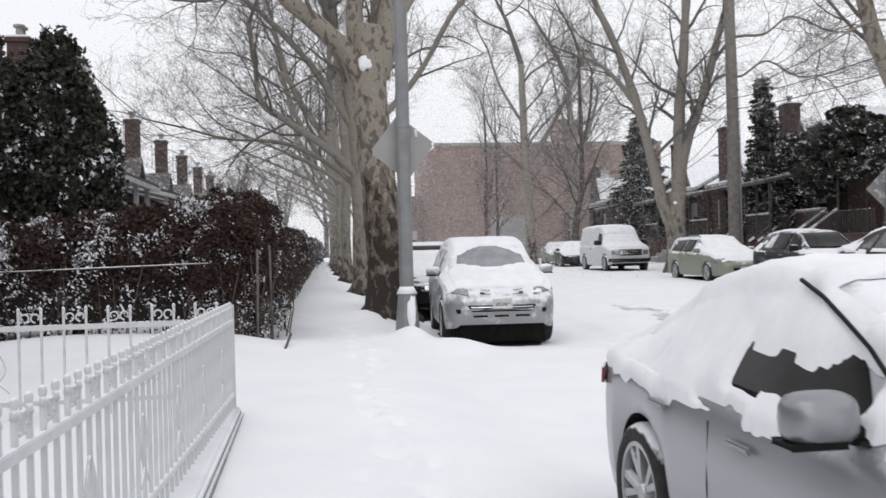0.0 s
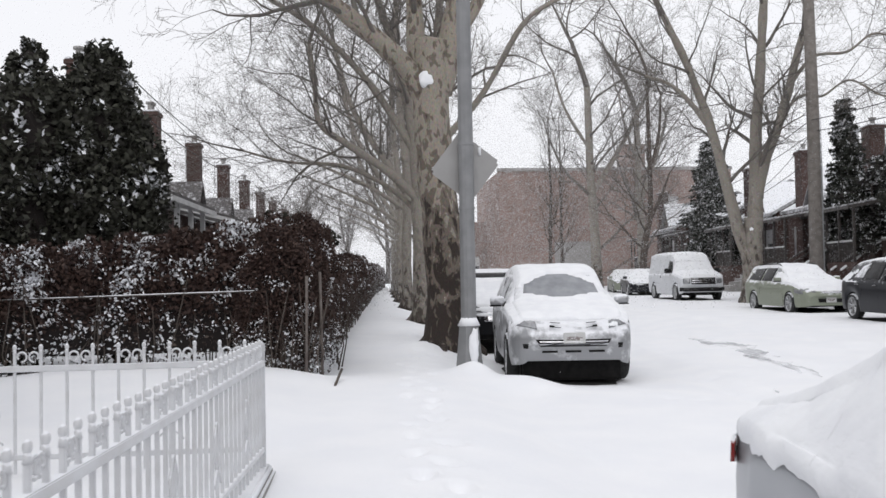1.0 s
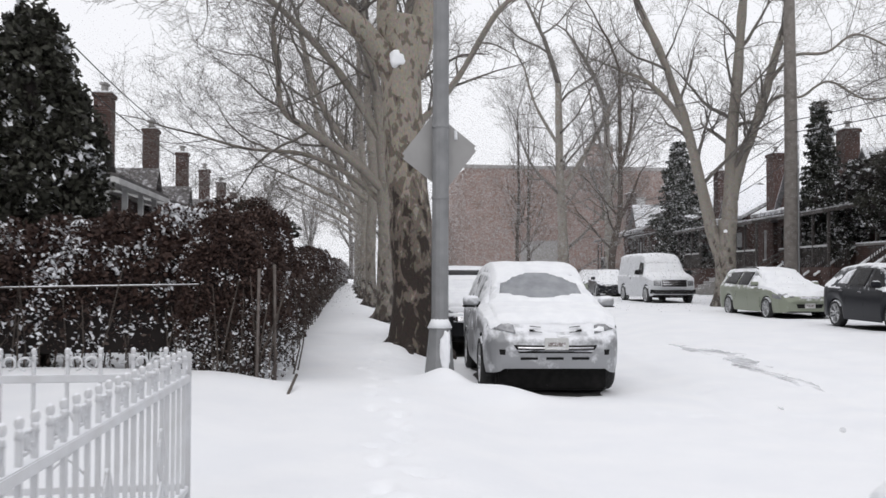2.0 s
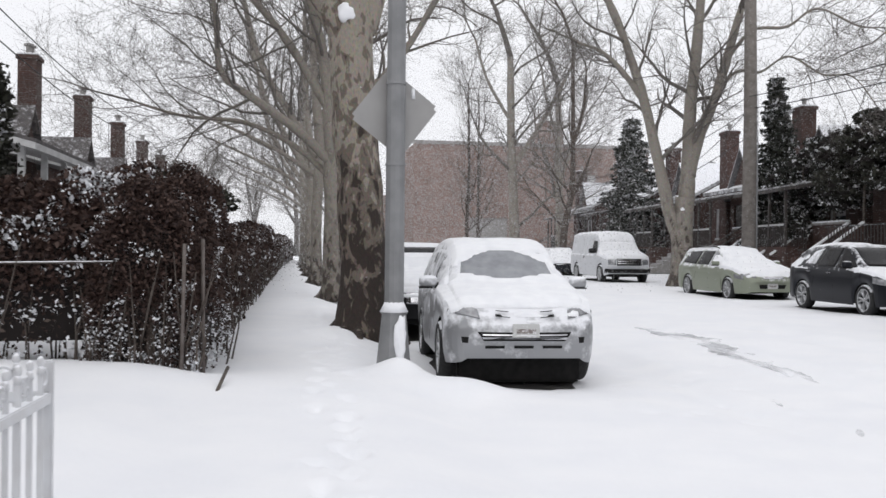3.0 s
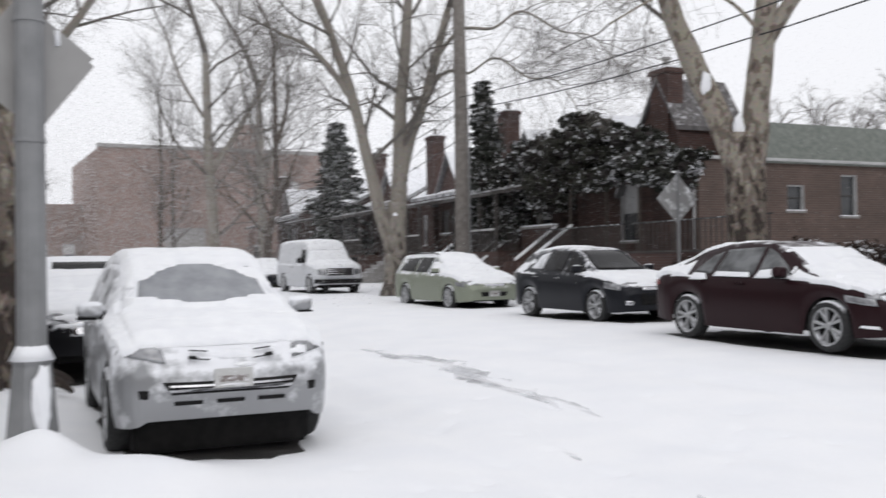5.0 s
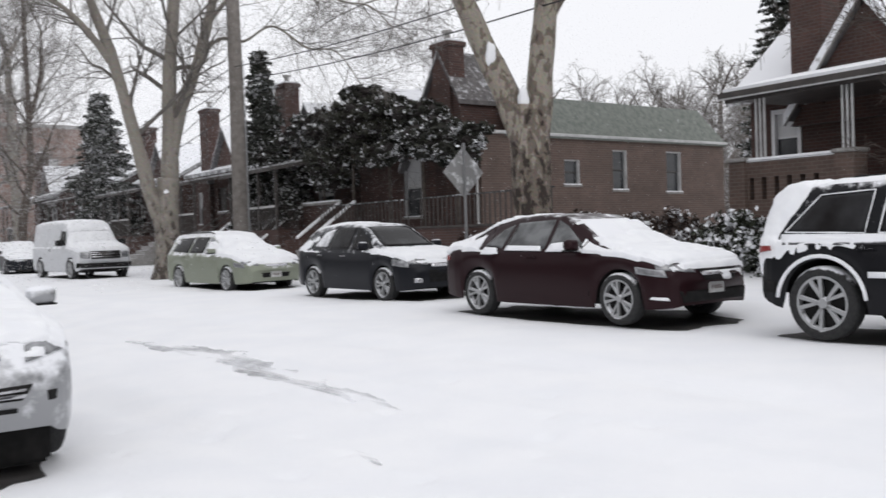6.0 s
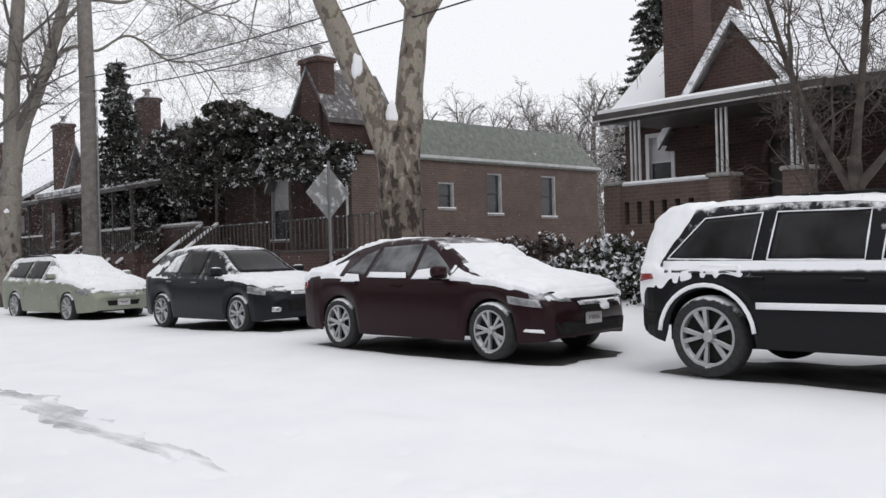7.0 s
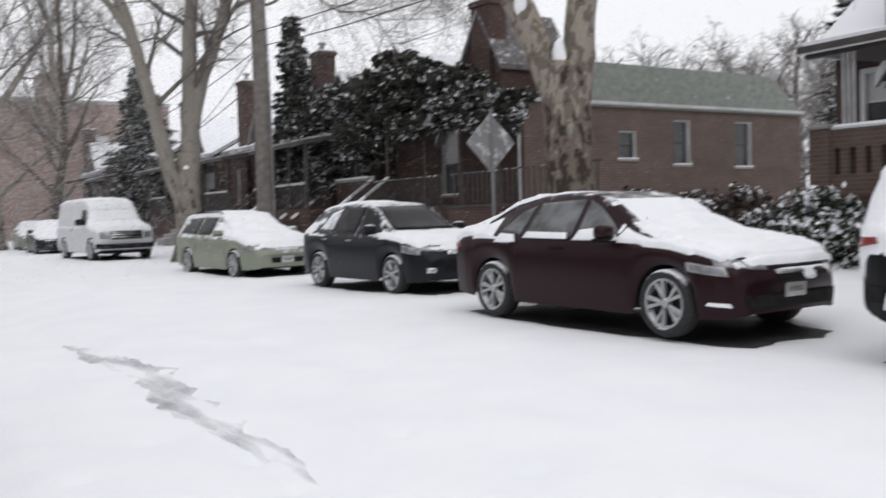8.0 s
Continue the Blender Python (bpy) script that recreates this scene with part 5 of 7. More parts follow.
# three-stemmed plane on the far side
t3 = tree("plane_tree", pose(15.2, 34.5, 0.35, 0, 0, -10), "plane tree of three pale stems on the far pavement",
          [([(0, 0, -0.2), (0.0, 0, 1.0), (0.02, 0, 2.2), (0.08, 0, 3.2)], 0.42, 0.36, 0),
           ([(-0.12, 0, 1.5), (-0.62, 0, 3.2), (-1.05, 0.1, 5.2), (-1.6, 0.1, 7.3), (-2.3, 0.2, 9.4), (-3.2, 0.3, 11.5)], 0.27, 0.13, 9),
           ([(0.08, 0, 2.6), (0.2, 0, 4.4), (0.25, 0, 6.4), (0.45, 0, 8.6), (0.7, 0, 12)], 0.32, 0.16, 9),
           ([(0.22, 0, 4.0), (0.55, -0.05, 5.4), (0.98, -0.1, 6.5), (1.4, -0.1, 7.8), (2.1, -0.1, 10.3)], 0.27, 0.14, 8),
           ([(1.2, -0.1, 7.2), (1.9, -0.4, 7.9), (2.6, -0.8, 7.8), (3.5, -1.2, 8.3), (4.6, -1.5, 7.6), (5.6, -1.7, 7.5), (6.4, -1.9, 6.4), (6.9, -2, 5.4)], 0.07, 0.012, 20),
           ([(1.6, -0.1, 8.4), (2.4, -0.5, 9.4), (3.6, -0.7, 9.5), (4.6, -1.0, 10.1), (6.0, -1.3, 9.4), (7.2, -1.5, 9.2), (8.4, -1.6, 8.0)], 0.08, 0.015, 18),
           ([(-1.6, 0.1, 7.0), (-2.2, 0, 7.8), (-3.0, 0, 8.6), (-4.0, 0, 9.0)], 0.13, 0.05, 7)],
          21, reach=0.4, droop=0.2, low_bark=BARK, many=(5, 6, 6, 4, 3), start=0.35)
snow_patch(t3, (-0.05, -0.30, 2.75), (0.09, 0.07, 0.09), 5)

# forked plane behind the maroon saloon
t4 = tree("plane_tree", Matrix.Translation(far(3.0, 5.55, 0.35).translation) @ pose(0, 0, 0, 0, 0, -48.6), "forked plane tree with patchy bark behind the parked saloon",
          [([(0, 0, -0.2), (0.0, 0, 1.0), (-0.03, 0, 2.2), (-0.07, 0, 3.0), (-0.07, 0, 3.5)], 0.36, 0.37, 0),
           ([(-0.1, 0, 2.2), (-0.2, 0, 3.0), (-0.52, 0, 3.9), (-0.98, 0, 5.0), (-1.4, 0, 6.1), (-1.7, 0, 7.6), (-1.9, 0, 10)], 0.31, 0.15, 6),
           ([(0.06, 0, 2.2), (0.08, 0, 3.0), (0.2, 0, 4.0), (0.3, 0, 5.0), (0.42, 0, 6.2), (0.6, 0, 8), (0.8, 0.2, 10.5)], 0.32, 0.16, 6),
           ([(0.36, 0, 5.2), (0.8, 0, 5.9), (1.3, 0, 6.6), (1.9, 0, 8.0)], 0.17, 0.09, 4),
           ([(0.3, -0.2, 5.4), (-0.3, -0.6, 6.0), (-1.2, -0.9, 6.2), (-2.4, -1.2, 5.6)], 0.05, 0.02, 4)],
          31, bark=BARK_LOW, reach=0.45, droop=0.25, start=0.6)
snow_patch(t4, (-0.12, -0.27, 3.62), (0.10, 0.06, 0.22), 7)
snow_patch(t4, (-0.72, -0.22, 4.5), (0.10, 0.05, 0.24), 9)

# dark slender trees
t5 = tree("slender_tree", pose(15.9, 52, 0.3), "dark slender street tree with a broken side limb",
          [([(0, 0, -0.2), (0.1, 0, 2.5), (0.5, 0, 4.4), (0.55, 0, 7), (0.5, 0, 12)], 0.24, 0.10, 9),
           ([(0.45, 0, 4.2), (1.2, 0, 5.6), (1.7, 0, 6.9)], 0.15, 0.05, 4), ([(0.5, 0, 7), (1.1, 0, 9), (1.3, 0, 11.5)], 0.12, 0.06, 5)],
          41, bark=DARKBARK, reach=0.4)
t6 = tree("tall_plane_tree", pose(14.4, 57, 0.3), "tall pale plane tree far up the street",
          [([(0, 0, -0.2), (-0.1, 0, 4), (-0.3, 0, 8), (-0.4, 0, 13)], 0.36, 0.2, 9), ([(-0.2, 0, 6.2), (1.6, 0, 9), (3.2, 0, 12)], 0.2, 0.1, 8), ([(-0.3, 0, 9), (-1.8, 0, 11.5), (-2.6, 0, 14)], 0.12, 0.06, 7)],
          43, many=(5, 6, 6, 4, 3), reach=0.45, thick=1.4)
t7 = tree("small_tree", pose(12.4, 62, 0.3), "small bare tree with a dense upright crown",
          [([(0, 0, -0.2), (0, 0, 3), (0.1, 0, 7), (0, 0, 11)], 0.17, 0.05, 22)], 45, last=3, many=(5, 6, 6, 4, 3), bark=DARKBARK, reach=0.30, up=0.2)
copy_thing(t6, pose(20.0, 66, 0.3, 0, 0, 40))
copy_thing(t7, pose(14.4, 68, 0.3, 0, 0, 90))
t8 = tree("small_garden_tree", far(4.4, -2.2, 0.4), "leafless dark garden tree in front of the porch",
          [([(0, 0, -0.2), (0.05, 0.1, 1.0), (0.0, 0.15, 2.2)], 0.10, 0.08, 0), ([(0, 0.1, 1.6), (0.1, 0.7, 2.6), (0.1, 1.1, 3.6), (0.1, 1.5, 5.0)], 0.06, 0.03, 9),
           ([(0, 0.15, 2.0), (0, 0.0, 3.4), (0, -0.2, 5.2)], 0.07, 0.03, 9), ([(0, 0.1, 1.8), (0, -0.7, 2.8), (0, -1.3, 4.6)], 0.06, 0.03, 9), ([(0, 0.1, 0.9), (0, 0.6, 1.6), (0, 0.9, 2.6), (0, 1.0, 4.0)], 0.05, 0.02, 7)],
          51, bark=DARKBARK, reach=0.5, twig_mat=DARKBARK)
# distant grey trees behind the houses
far_tree = tree("distant_tree", pose(54, 46, 0.5), "hazy bare tree behind the houses", [([(0, 0, 0), (0, 0, 3.5), (0.3, 0, 7)], 0.35, 0.18, 8), ([(0, 0, 3.6), (1.8, 0, 6), (3, 0, 8.2)], 0.18, 0.09, 9), ([(0, 0, 3.6), (-1.8, 0, 6), (-3.2, 0, 8.2)], 0.18, 0.09, 9)], 61, last=4, many=(5, 5, 5, 4, 3), reach=0.42, thick=2.4, group="trees behind the houses", bark=DARKBARK)
for x, y, a in ((56, 42, 60), (60, 44, 120), (58, 38, 200), (62, 40, 30), (66, 45, 90), (52, 37, 280), (49, 49, 330),
                (-9, 112, 20), (-3, 118, 75), (2, 112, 140), (7, 119, 190), (-7, 98, 100)):
    copy_thing(far_tree, pose(x, y, 0.5, 0, 0, a))


# ---- leaves and hedges ----
def leaf_mesh(name, P, size, rng, stretch=1.6, flat=0.0):
    """Single small leaves at the points P."""
    n = len(P)
    u = rng.normal(size=(n, 3)); u /= np.linalg.norm(u, axis=1)[:, None]
    w = rng.normal(size=(n, 3)); w[:, 2] *= (1 - flat); w = np.cross(u, w); w /= np.linalg.norm(w, axis=1)[:, None] + 1e-9
    s = size * rng.uniform(0.55, 1.35, n)[:, None]
    a, b = u * s * stretch * 0.5, w * s * 0.5
    V = np.stack([P - a, P + b * 0.9, P + a, P - b * 0.9], 1).reshape(-1, 3)
    me = bpy.data.meshes.new(name)
    me.vertices.add(n * 4); me.vertices.foreach_set("co", V.ravel())
    me.loops.add(n * 4); me.loops.foreach_set("vertex_index", np.arange(n * 4, dtype=np.int32))
    me.polygons.add(n); me.polygons.foreach_set("loop_start", np.arange(0, n * 4, 4, dtype=np.int32))
    me.update()
    return me


def lumpy(name, centre, radius, seed, mat, parent, sub=4, amount=0.3):
    bm = bmesh.new()
    bmesh.ops.create_icosphere(bm, subdivisions=sub, radius=1)
    for v in bm.verts:
        k = 1 + amount * noise.noise(v.co * 2.2 + Vector((seed, 0, 0))) + amount * 0.5 * noise.noise(v.co * 5 + Vector((0, seed, 0)))
        v.co = Vector((v.co.x * radius[0], v.co.y * radius[1], v.co.z * radius[2])) * k + Vector(centre)
    return part(name, bm, mat, parent)


def hedge(name, label, profile, length, m, rng, n, size, top_mat, low_mat, low=0.7, thick=0.28, end=True, group=""):
    """A clipped hedge along local y. profile: half width and height at steps of the length."""
    root = thing(name, m, label, "hedge", group)
    ys = np.linspace(0, length, len(profile))
    hw, ht = np.array([p[0] for p in profile]), np.array([p[1] for p in profile])
    v, f = [], []
    seg = 12
    for i, y in enumerate(np.linspace(0.12, length - 0.12, 24)):
        w, h = np.interp(y, ys, hw) - thick * 0.55, np.interp(y, ys, ht) - thick * 0.55
        for k in range(seg + 1):
            t = math.pi * k / seg
            v.append((math.copysign(abs(math.cos(t)) ** 0.5, math.cos(t)) * w, y, max(0.35, h * math.sin(t) ** 0.5)))
    for i in range(23):
        for k in range(seg):
            a = i * (seg + 1) + k
            f.append((a, a + 1, a + seg + 2, a + seg + 1))
    f += [tuple(range(seg + 1)), tuple(range(23 * (seg + 1), 24 * (seg + 1)))]
    # added solid inside the leaves, coloured as the hedge's inner shade
    part("hedge_shade_core", mesh_of("hedge_shade_core", v, f), SHADE_CORE, root)
    y = rng.uniform(0, length, n)
    t = rng.uniform(0, math.pi, n)
    if end:
        k = n // 4
        y[:k] = rng.uniform(0, thick * 1.2, k)
        y[k:2 * k // 1] = y[k:2 * k]
    w, h = np.interp(y, ys, hw), np.interp(y, ys, ht)
    inset = rng.beta(1.2, 2.2, n) * thick
    px = np.sign(np.cos(t)) * np.abs(np.cos(t)) ** 0.5 * (w - inset)
    pz = np.sin(t) ** 0.5 * (h - inset)
    if end:
        k = n // 4
        px[:k] = rng.uniform(-1, 1, k) * w[:k]
        pz[:k] = rng.uniform(0.05, 1, k) * h[:k] * np.sqrt(np.clip(1 - (np.abs(px[:k]) / w[:k]) ** 4, 0.02, 1))
    bumps = np.sin(y * 5 + px * 7) * 0.03 + np.sin(y * 11 + pz * 9) * 0.03
    P = np.stack([px * (1 + bumps), y + rng.normal(0, 0.03, n), pz * (1 + bumps)], 1)
    lo = P[:, 2] < low * rng.uniform(0.75, 1.2, n)
    tagged(part("hedge_foliage", leaf_mesh("hedge_foliage", P[~lo], size, rng), top_mat, root), kind="stuff")
    keep = P[lo][rng.uniform(size=lo.sum()) < 0.55]
    tagged(part("hedge_foot", leaf_mesh("hedge_foot", keep, size * 0.9, rng), low_mat, root, "thin snowy foot of the hedge"), kind="stuff")
    v, f = [], []
    for _ in range(int(length * 26)):
        yy = rng.uniform(0, length)
        xx = rng.choice([-1, 1]) * rng.uniform(0.6, 0.98) * np.interp(yy, ys, hw)
        if rng.uniform() < 0.35:
            yy, xx = rng.uniform(0, 0.15), rng.uniform(-1, 1) * hw[0]
        p = Vector((xx, yy, -0.1))
        tube_into(v, f, [p, p + Vector((rng.normal(0, .06), rng.normal(0, .06), 0.5)), p + Vector((rng.normal(0, .12), rng.normal(0, .12), rng.uniform(0.8, 1.5)))], [0.013, 0.009, 0.005], 4)
    tagged(part("stem_thicket", mesh_of("stem_thicket", v, f), DARKBARK, root), kind="stuff")
    return root


rng = np.random.RandomState(11)
# hedge corner at the pavement: one run along it, one running off to the side
hedge("clipped_hedge", "tall dark brown clipped hedge with snow in its foot", [(0.55, 1.95), (0.76, 2.25), (0.8, 2.3), (0.72, 2.1), (0.6, 1.8)], 3.8, pose(-1.02, 11.15, 0.12), rng, 110000, 0.028, HEDGE, HEDGE_LOW)
hedge("clipped_hedge", "long dark hedge with snow lodged in its front behind the fence", [(0.5, 2.15), (0.6, 1.95), (0.62, 1.8), (0.62, 1.75), (0.62, 1.8), (0.6, 1.8)], 8.0, pose(-1.0, 11.85, 0.2, 0, 0, 93), rng, 95000, 0.042, HEDGE_SNOWY, HEDGE_LOW, end=False, low=0.8)
hedge("clipped_hedge", "lower brown hedge farther along the pavement", [(0.5, 1.4), (0.55, 1.55), (0.52, 1.7), (0.6, 1.95), (0.55, 2.1)], 16, pose(-0.93, 15.2, 0.12, 0, 0, -0.6), rng, 36000, 0.07, HEDGE, HEDGE_LOW, low=0.3)
hedge("clipped_hedge", "distant hedge along the pavement", [(0.55, 2.1), (0.62, 2.3), (0.55, 2.05), (0.62, 2.3)], 40, pose(-0.76, 31.4, 0.12, 0, 0, -0.9), rng, 30000, 0.11, HEDGE, HEDGE_LOW, low=0.2)
hedge("clipped_hedge", "faint hedge at the far end of the pavement", [(0.6, 2.1), (0.7, 2.4), (0.6, 2.1), (0.7, 2.3)], 42, pose(-0.1, 72, 0.12, 0, 0, -1.5), rng, 16000, 0.2, HEDGE, HEDGE_LOW, low=0.2)


def evergreen(name, label, m, blobs, n, size, mat, seed, trunk=0.07, group="", category="shrub"):
    """A ragged evergreen: clumps of single leaves round a short trunk."""
    rng = np.random.RandomState(seed)
    root = thing(name, m, label, category, group)
    top = max(b[2] for b in blobs)
    part("trunk", tube("trunk", [(0, 0, -0.1), (0.02, 0.02, top * 0.5), (0, 0, top)], [trunk, trunk * 0.8, trunk * 0.3], 8), DARKBARK, root)
    for k, (x, y, z, rx, ry, rz) in enumerate(blobs):
        # added lump within each clump, coloured as the shade between leaves
        lumpy("foliage_shade_core", (x, y, z), (rx * 0.72, ry * 0.72, rz * 0.74), seed + k, SHADE_CORE, root, 3)
    vol = np.array([b[3] * b[4] + b[4] * b[5] + b[3] * b[5] for b in blobs]); vol = vol / vol.sum()
    P = []
    for (x, y, z, rx, ry, rz), s in zip(blobs, vol):
        k = int(n * s)
        clumps = rng.normal(size=(max(6, k // 55), 3)); clumps /= np.linalg.norm(clumps, axis=1)[:, None]
        c = clumps[rng.randint(len(clumps), size=k)]
        q = c * rng.uniform(0.72, 1.04, k)[:, None] + rng.normal(0, 0.09, (k, 3))
        P.append(q * (rx, ry, rz) + (x, y, z))
    P = np.concatenate(P)
    P = P[P[:, 2] > 0.02]
    tagged(part("foliage", leaf_mesh("foliage", P, size, rng), mat, root), kind="stuff")
    return root


evergreen("evergreen_shrub", "tall dark evergreen shrub dusted with snow behind the fence", pose(-3.6, 13.1, 0.2),
          [(0, 0, 2.0, 0.75, 0.8, 1.7), (-0.25, 0, 3.6, 0.6, 0.65, 1.05), (-0.2, 0, 4.3, 0.42, 0.45, 0.6), (0.35, 0.1, 2.8, 0.35, 0.5, 0.9)], 46000, 0.065, EVERGREEN, 71)
evergreen("evergreen_shrub", "broad dark evergreen shrub with snow flecks behind the fence", pose(-5.0, 12.9, 0.2),
          [(0, 0, 2.0, 0.85, 0.9, 1.7), (0.2, 0, 3.3, 0.75, 0.7, 1.2), (0.15, 0.1, 4.45, 0.28, 0.3, 0.5), (-0.8, 0, 2.6, 0.7, 0.8, 1.6)], 46000, 0.065, EVERGREEN, 73)
evergreen("evergreen_shrub", "dark evergreen shrub at the edge of the garden", pose(-6.9, 12.6, 0.2), [(0, 0, 1.9, 0.9, 0.9, 1.7), (0, 0, 3.4, 0.7, 0.7, 1.1)], 16000, 0.09, EVERGREEN, 75)
evergreen("snowy_bush", "low bush with snow on its leaves in front of the hedge", pose(-2.0, 12.1, 0.7), [(0, -0.35, 0.5, 0.8, 0.35, 0.3)], 3000, 0.06, EVERGREEN_SNOWY, 77)
evergreen("dark_bush", "dark conifer bush leaning over the hedge", pose(-1.65, 20.5, 0.1), [(0, 0, 1.7, 0.8, 1.2, 0.8), (0.3, 0.2, 2.3, 0.75, 1.0, 0.35), (-0.3, -0.6, 2.6, 0.6, 0.7, 0.3)], 9000, 0.08, EVERGREEN, 79)

# two stakes in the hedge and a rail across it
for x, y, h, lean in ((-0.62, 11.12, 1.55, 0.02), (-0.42, 11.35, 1.6, -0.02)):
    ob = part("hedge_stake", tube("hedge_stake", [(x, y, 0.05), (x + lean, y, h)], 0.02, 8), RUST)
    tagged(ob, "thin weathered stake standing in the hedge", "stake")
ob = part("hedge_rail", tube("hedge_rail", [(-6.0, 11.12, 1.27), (-3.0, 11.15, 1.33), (-1.3, 11.15, 1.36)], 0.013, 8), dusted(material("snowy_rail", (0.08, 0.07, 0.06), 0.8), 0.3, 5))
tagged(ob, "snow-topped rail running across the hedge", "rail")
ob = part("edging_stick", tube("edging_stick", [(-0.22, 10.25, 0.16), (-0.14, 10.75, 0.34)], 0.018, 6), DARKBARK)
tagged(ob, "dark stick poking out of the snow beside the hedge", "stick")


# ---- white iron fence ----
def picket_meshes():
    bm = bmesh.new()
    box_bm(bm, -0.009, 0.009, -0.009, 0.009, 0.0, 0.80, 0.002)
    bar = to_mesh("picket", bm)
    bm = bmesh.new()
    bmesh.ops.create_uvsphere(bm, u_segments=10, v_segments=8, radius=0.014, matrix=Matrix.Translation((0, 0, 0.825)) @ Matrix.Diagonal((1, 1, 1.5, 1)))
    bmesh.ops.create_cone(bm, cap_ends=True, segments=8, radius1=0.014, radius2=0.010, depth=0.03, matrix=Matrix.Translation((0, 0, 0.795)))
    knob = to_mesh("finial", bm, True)
    curl = []
    for k in range(22):
        t = k / 21
        a = -0.5 * math.pi + t * 1.75 * math.pi
        r = 0.036 * (1 - 0.35 * t)
        curl.append((0.042 + r * math.cos(a), 0, 0.765 + r * math.sin(a)))
    right = tube("scroll", curl, 0.0065, 6)
    left = tube("scroll", [(-x, y, z) for x, y, z in curl], 0.0065, 6)
    return bar, knob, left, right


def fence_run(p, q, z, step, label):
    p, q = Vector((*p, 0)), Vector((*q, 0))
    d = q - p
    ang = math.degrees(math.atan2(d.y, d.x))
    root = thing("iron_fence", pose(p.x, p.y, z, 0, 0, ang), label, "fence", "garden fence")
    L = d.length
    part("top_rail", box(0, L, -0.02, 0.02, 0.665, 0.705, 0.004), WHITE_IRON, root)
    part("bottom_rail", box(0, L, -0.016, 0.016, 0.09, 0.125, 0.004), WHITE_IRON, root)
    bar, knob, left, right = picket_meshes()
    n = int(L / step)
    for k in range(n):
        b = part("picket", bar, WHITE_IRON, root)
        b.location = (step * (k + 0.7), 0, 0)
        part("finial", knob, WHITE_IRON, b)
        if k % 2 == 0:
            part("scroll", right, WHITE_IRON, b)
        else:
            part("scroll", left, WHITE_IRON, b)
    for k in range(3, n, 7):
        x = step * (k + 0.7)
        for s in (-1, 1):
            pts = [(x + s * (0.01 + 0.075 * math.sin(t) * (0.3 + t / 4)), 0, 0.52 - 0.075 * t) for t in np.linspace(0, 4.4, 18)]
            part("lyre_scroll", tube("lyre_scroll", pts, 0.007, 6), WHITE_IRON, root)
    return root


fence_run((-0.76, -2.2), (-0.47, 4.95), 0.28, 0.125, "white-painted iron fence with scrolled pickets along the pavement")
fence_run((-0.47, 5.0), (-8.0, 4.7), 0.28, 0.165, "white-painted iron fence with scrolled pickets across the garden")
post = part("corner_post", box(-0.49, -0.45, 4.955, 4.995, 0.2, 1.10, 0.006), WHITE_IRON)
tagged(post, "white iron corner post of the garden fence", "post")
wall = part("kerb_wall", box(-0.84, -0.40, -2.4, 5.12, -0.1, 0.235, 0.02), CONCRETE)
tagged(wall, "low concrete kerb wall under the iron fence, topped with snow", "low wall", kind="structure")
bm = box(-0.82, -0.42, -2.4, 5.1, 0.232, 0.275, 0.02)
bmesh.ops.subdivide_edges(bm, edges=bm.edges[:], cuts=12, use_grid_fill=True)
for v in bm.verts:
    if v.co.z > 0.26:
        v.co.z += 0.02 * noise.noise(v.co * 4)
ob = part("wall_snow", bm, SNOWCAP, None, "", True)
tagged(ob, "snow lying along the top of the kerb wall", "snow", kind="structure")

# ---- lamp post with a diamond sign seen from behind ----
post = thing("lamp_post", pose(1.645, 12.02, 0.12), "grey steel lamp post with a flared base, snow on the flange", "lamp post")
def octagon(r0, r1, z0, z1, n=8):
    bm = bmesh.new()
    bmesh.ops.create_cone(bm, cap_ends=True, segments=n, radius1=r0, radius2=r1, depth=z1 - z0, matrix=Matrix.Translation((0, 0, (z0 + z1) / 2)) @ Matrix.Rotation(math.pi / 8, 4, 'Z'))
    return bm
part("base", octagon(0.225, 0.145, -0.15, 0.66), GALV, post, "flared octagonal base")
part("flange", octagon(0.16, 0.16, 0.655, 0.675), GALV, post)
part("shaft", octagon(0.112, 0.095, 0.67, 9.0, 12), GALV, post)
for z in (2.35, 3.28):
    part("band", octagon(0.118, 0.118, z, z + 0.03, 16), GALV, post, "steel strap")
bm = octagon(0.165, 0.105, 0.675, 0.80, 16)
part("snow_ring", bm, SNOWCAP, post, "snow on the flange", True)
bm = bmesh.new()
bmesh.ops.create_icosphere(bm, subdivisions=3, radius=1)
for v in bm.verts:
    v.co = Vector((v.co.x * 0.07, v.co.y * 0.03, v.co.z * 0.25)) * (1 + 0.5 * noise.noise(v.co * 1.7) + 0.2 * noise.noise(v.co * 5))
bmesh.ops.translate(bm, vec=(0.06, -0.17, 0.38), verts=bm.verts)
part("clinging_snow", bm, SNOWCAP, post, "snow clinging to the base", True)
sign = thing("diamond_sign", pose(1.645, 12.16, 3.10, 0, -7.5, 4), "grey back of a diamond road sign strapped to the lamp post", "road sign")
bm = box(-0.375, 0.375, -0.003, 0.003, -0.375, 0.375)
bmesh.ops.bevel(bm, geom=[e for e in bm.edges if abs(e.verts[0].co.y - e.verts[1].co.y) > 0.004], offset=0.045, segments=5, affect='EDGES')
bmesh.ops.transform(bm, matrix=Matrix.Rotation(radians(45), 4, 'Y'), verts=bm.verts)
part("plate", bm, SIGN_BACK, sign)
part("bracket", box(-0.05, 0.05, -0.035, -0.003, 0.2, 0.24, 0.004), GALV, sign)
part("bracket", box(-0.05, 0.05, -0.035, -0.003, -0.22, -0.18, 0.004), GALV, sign)
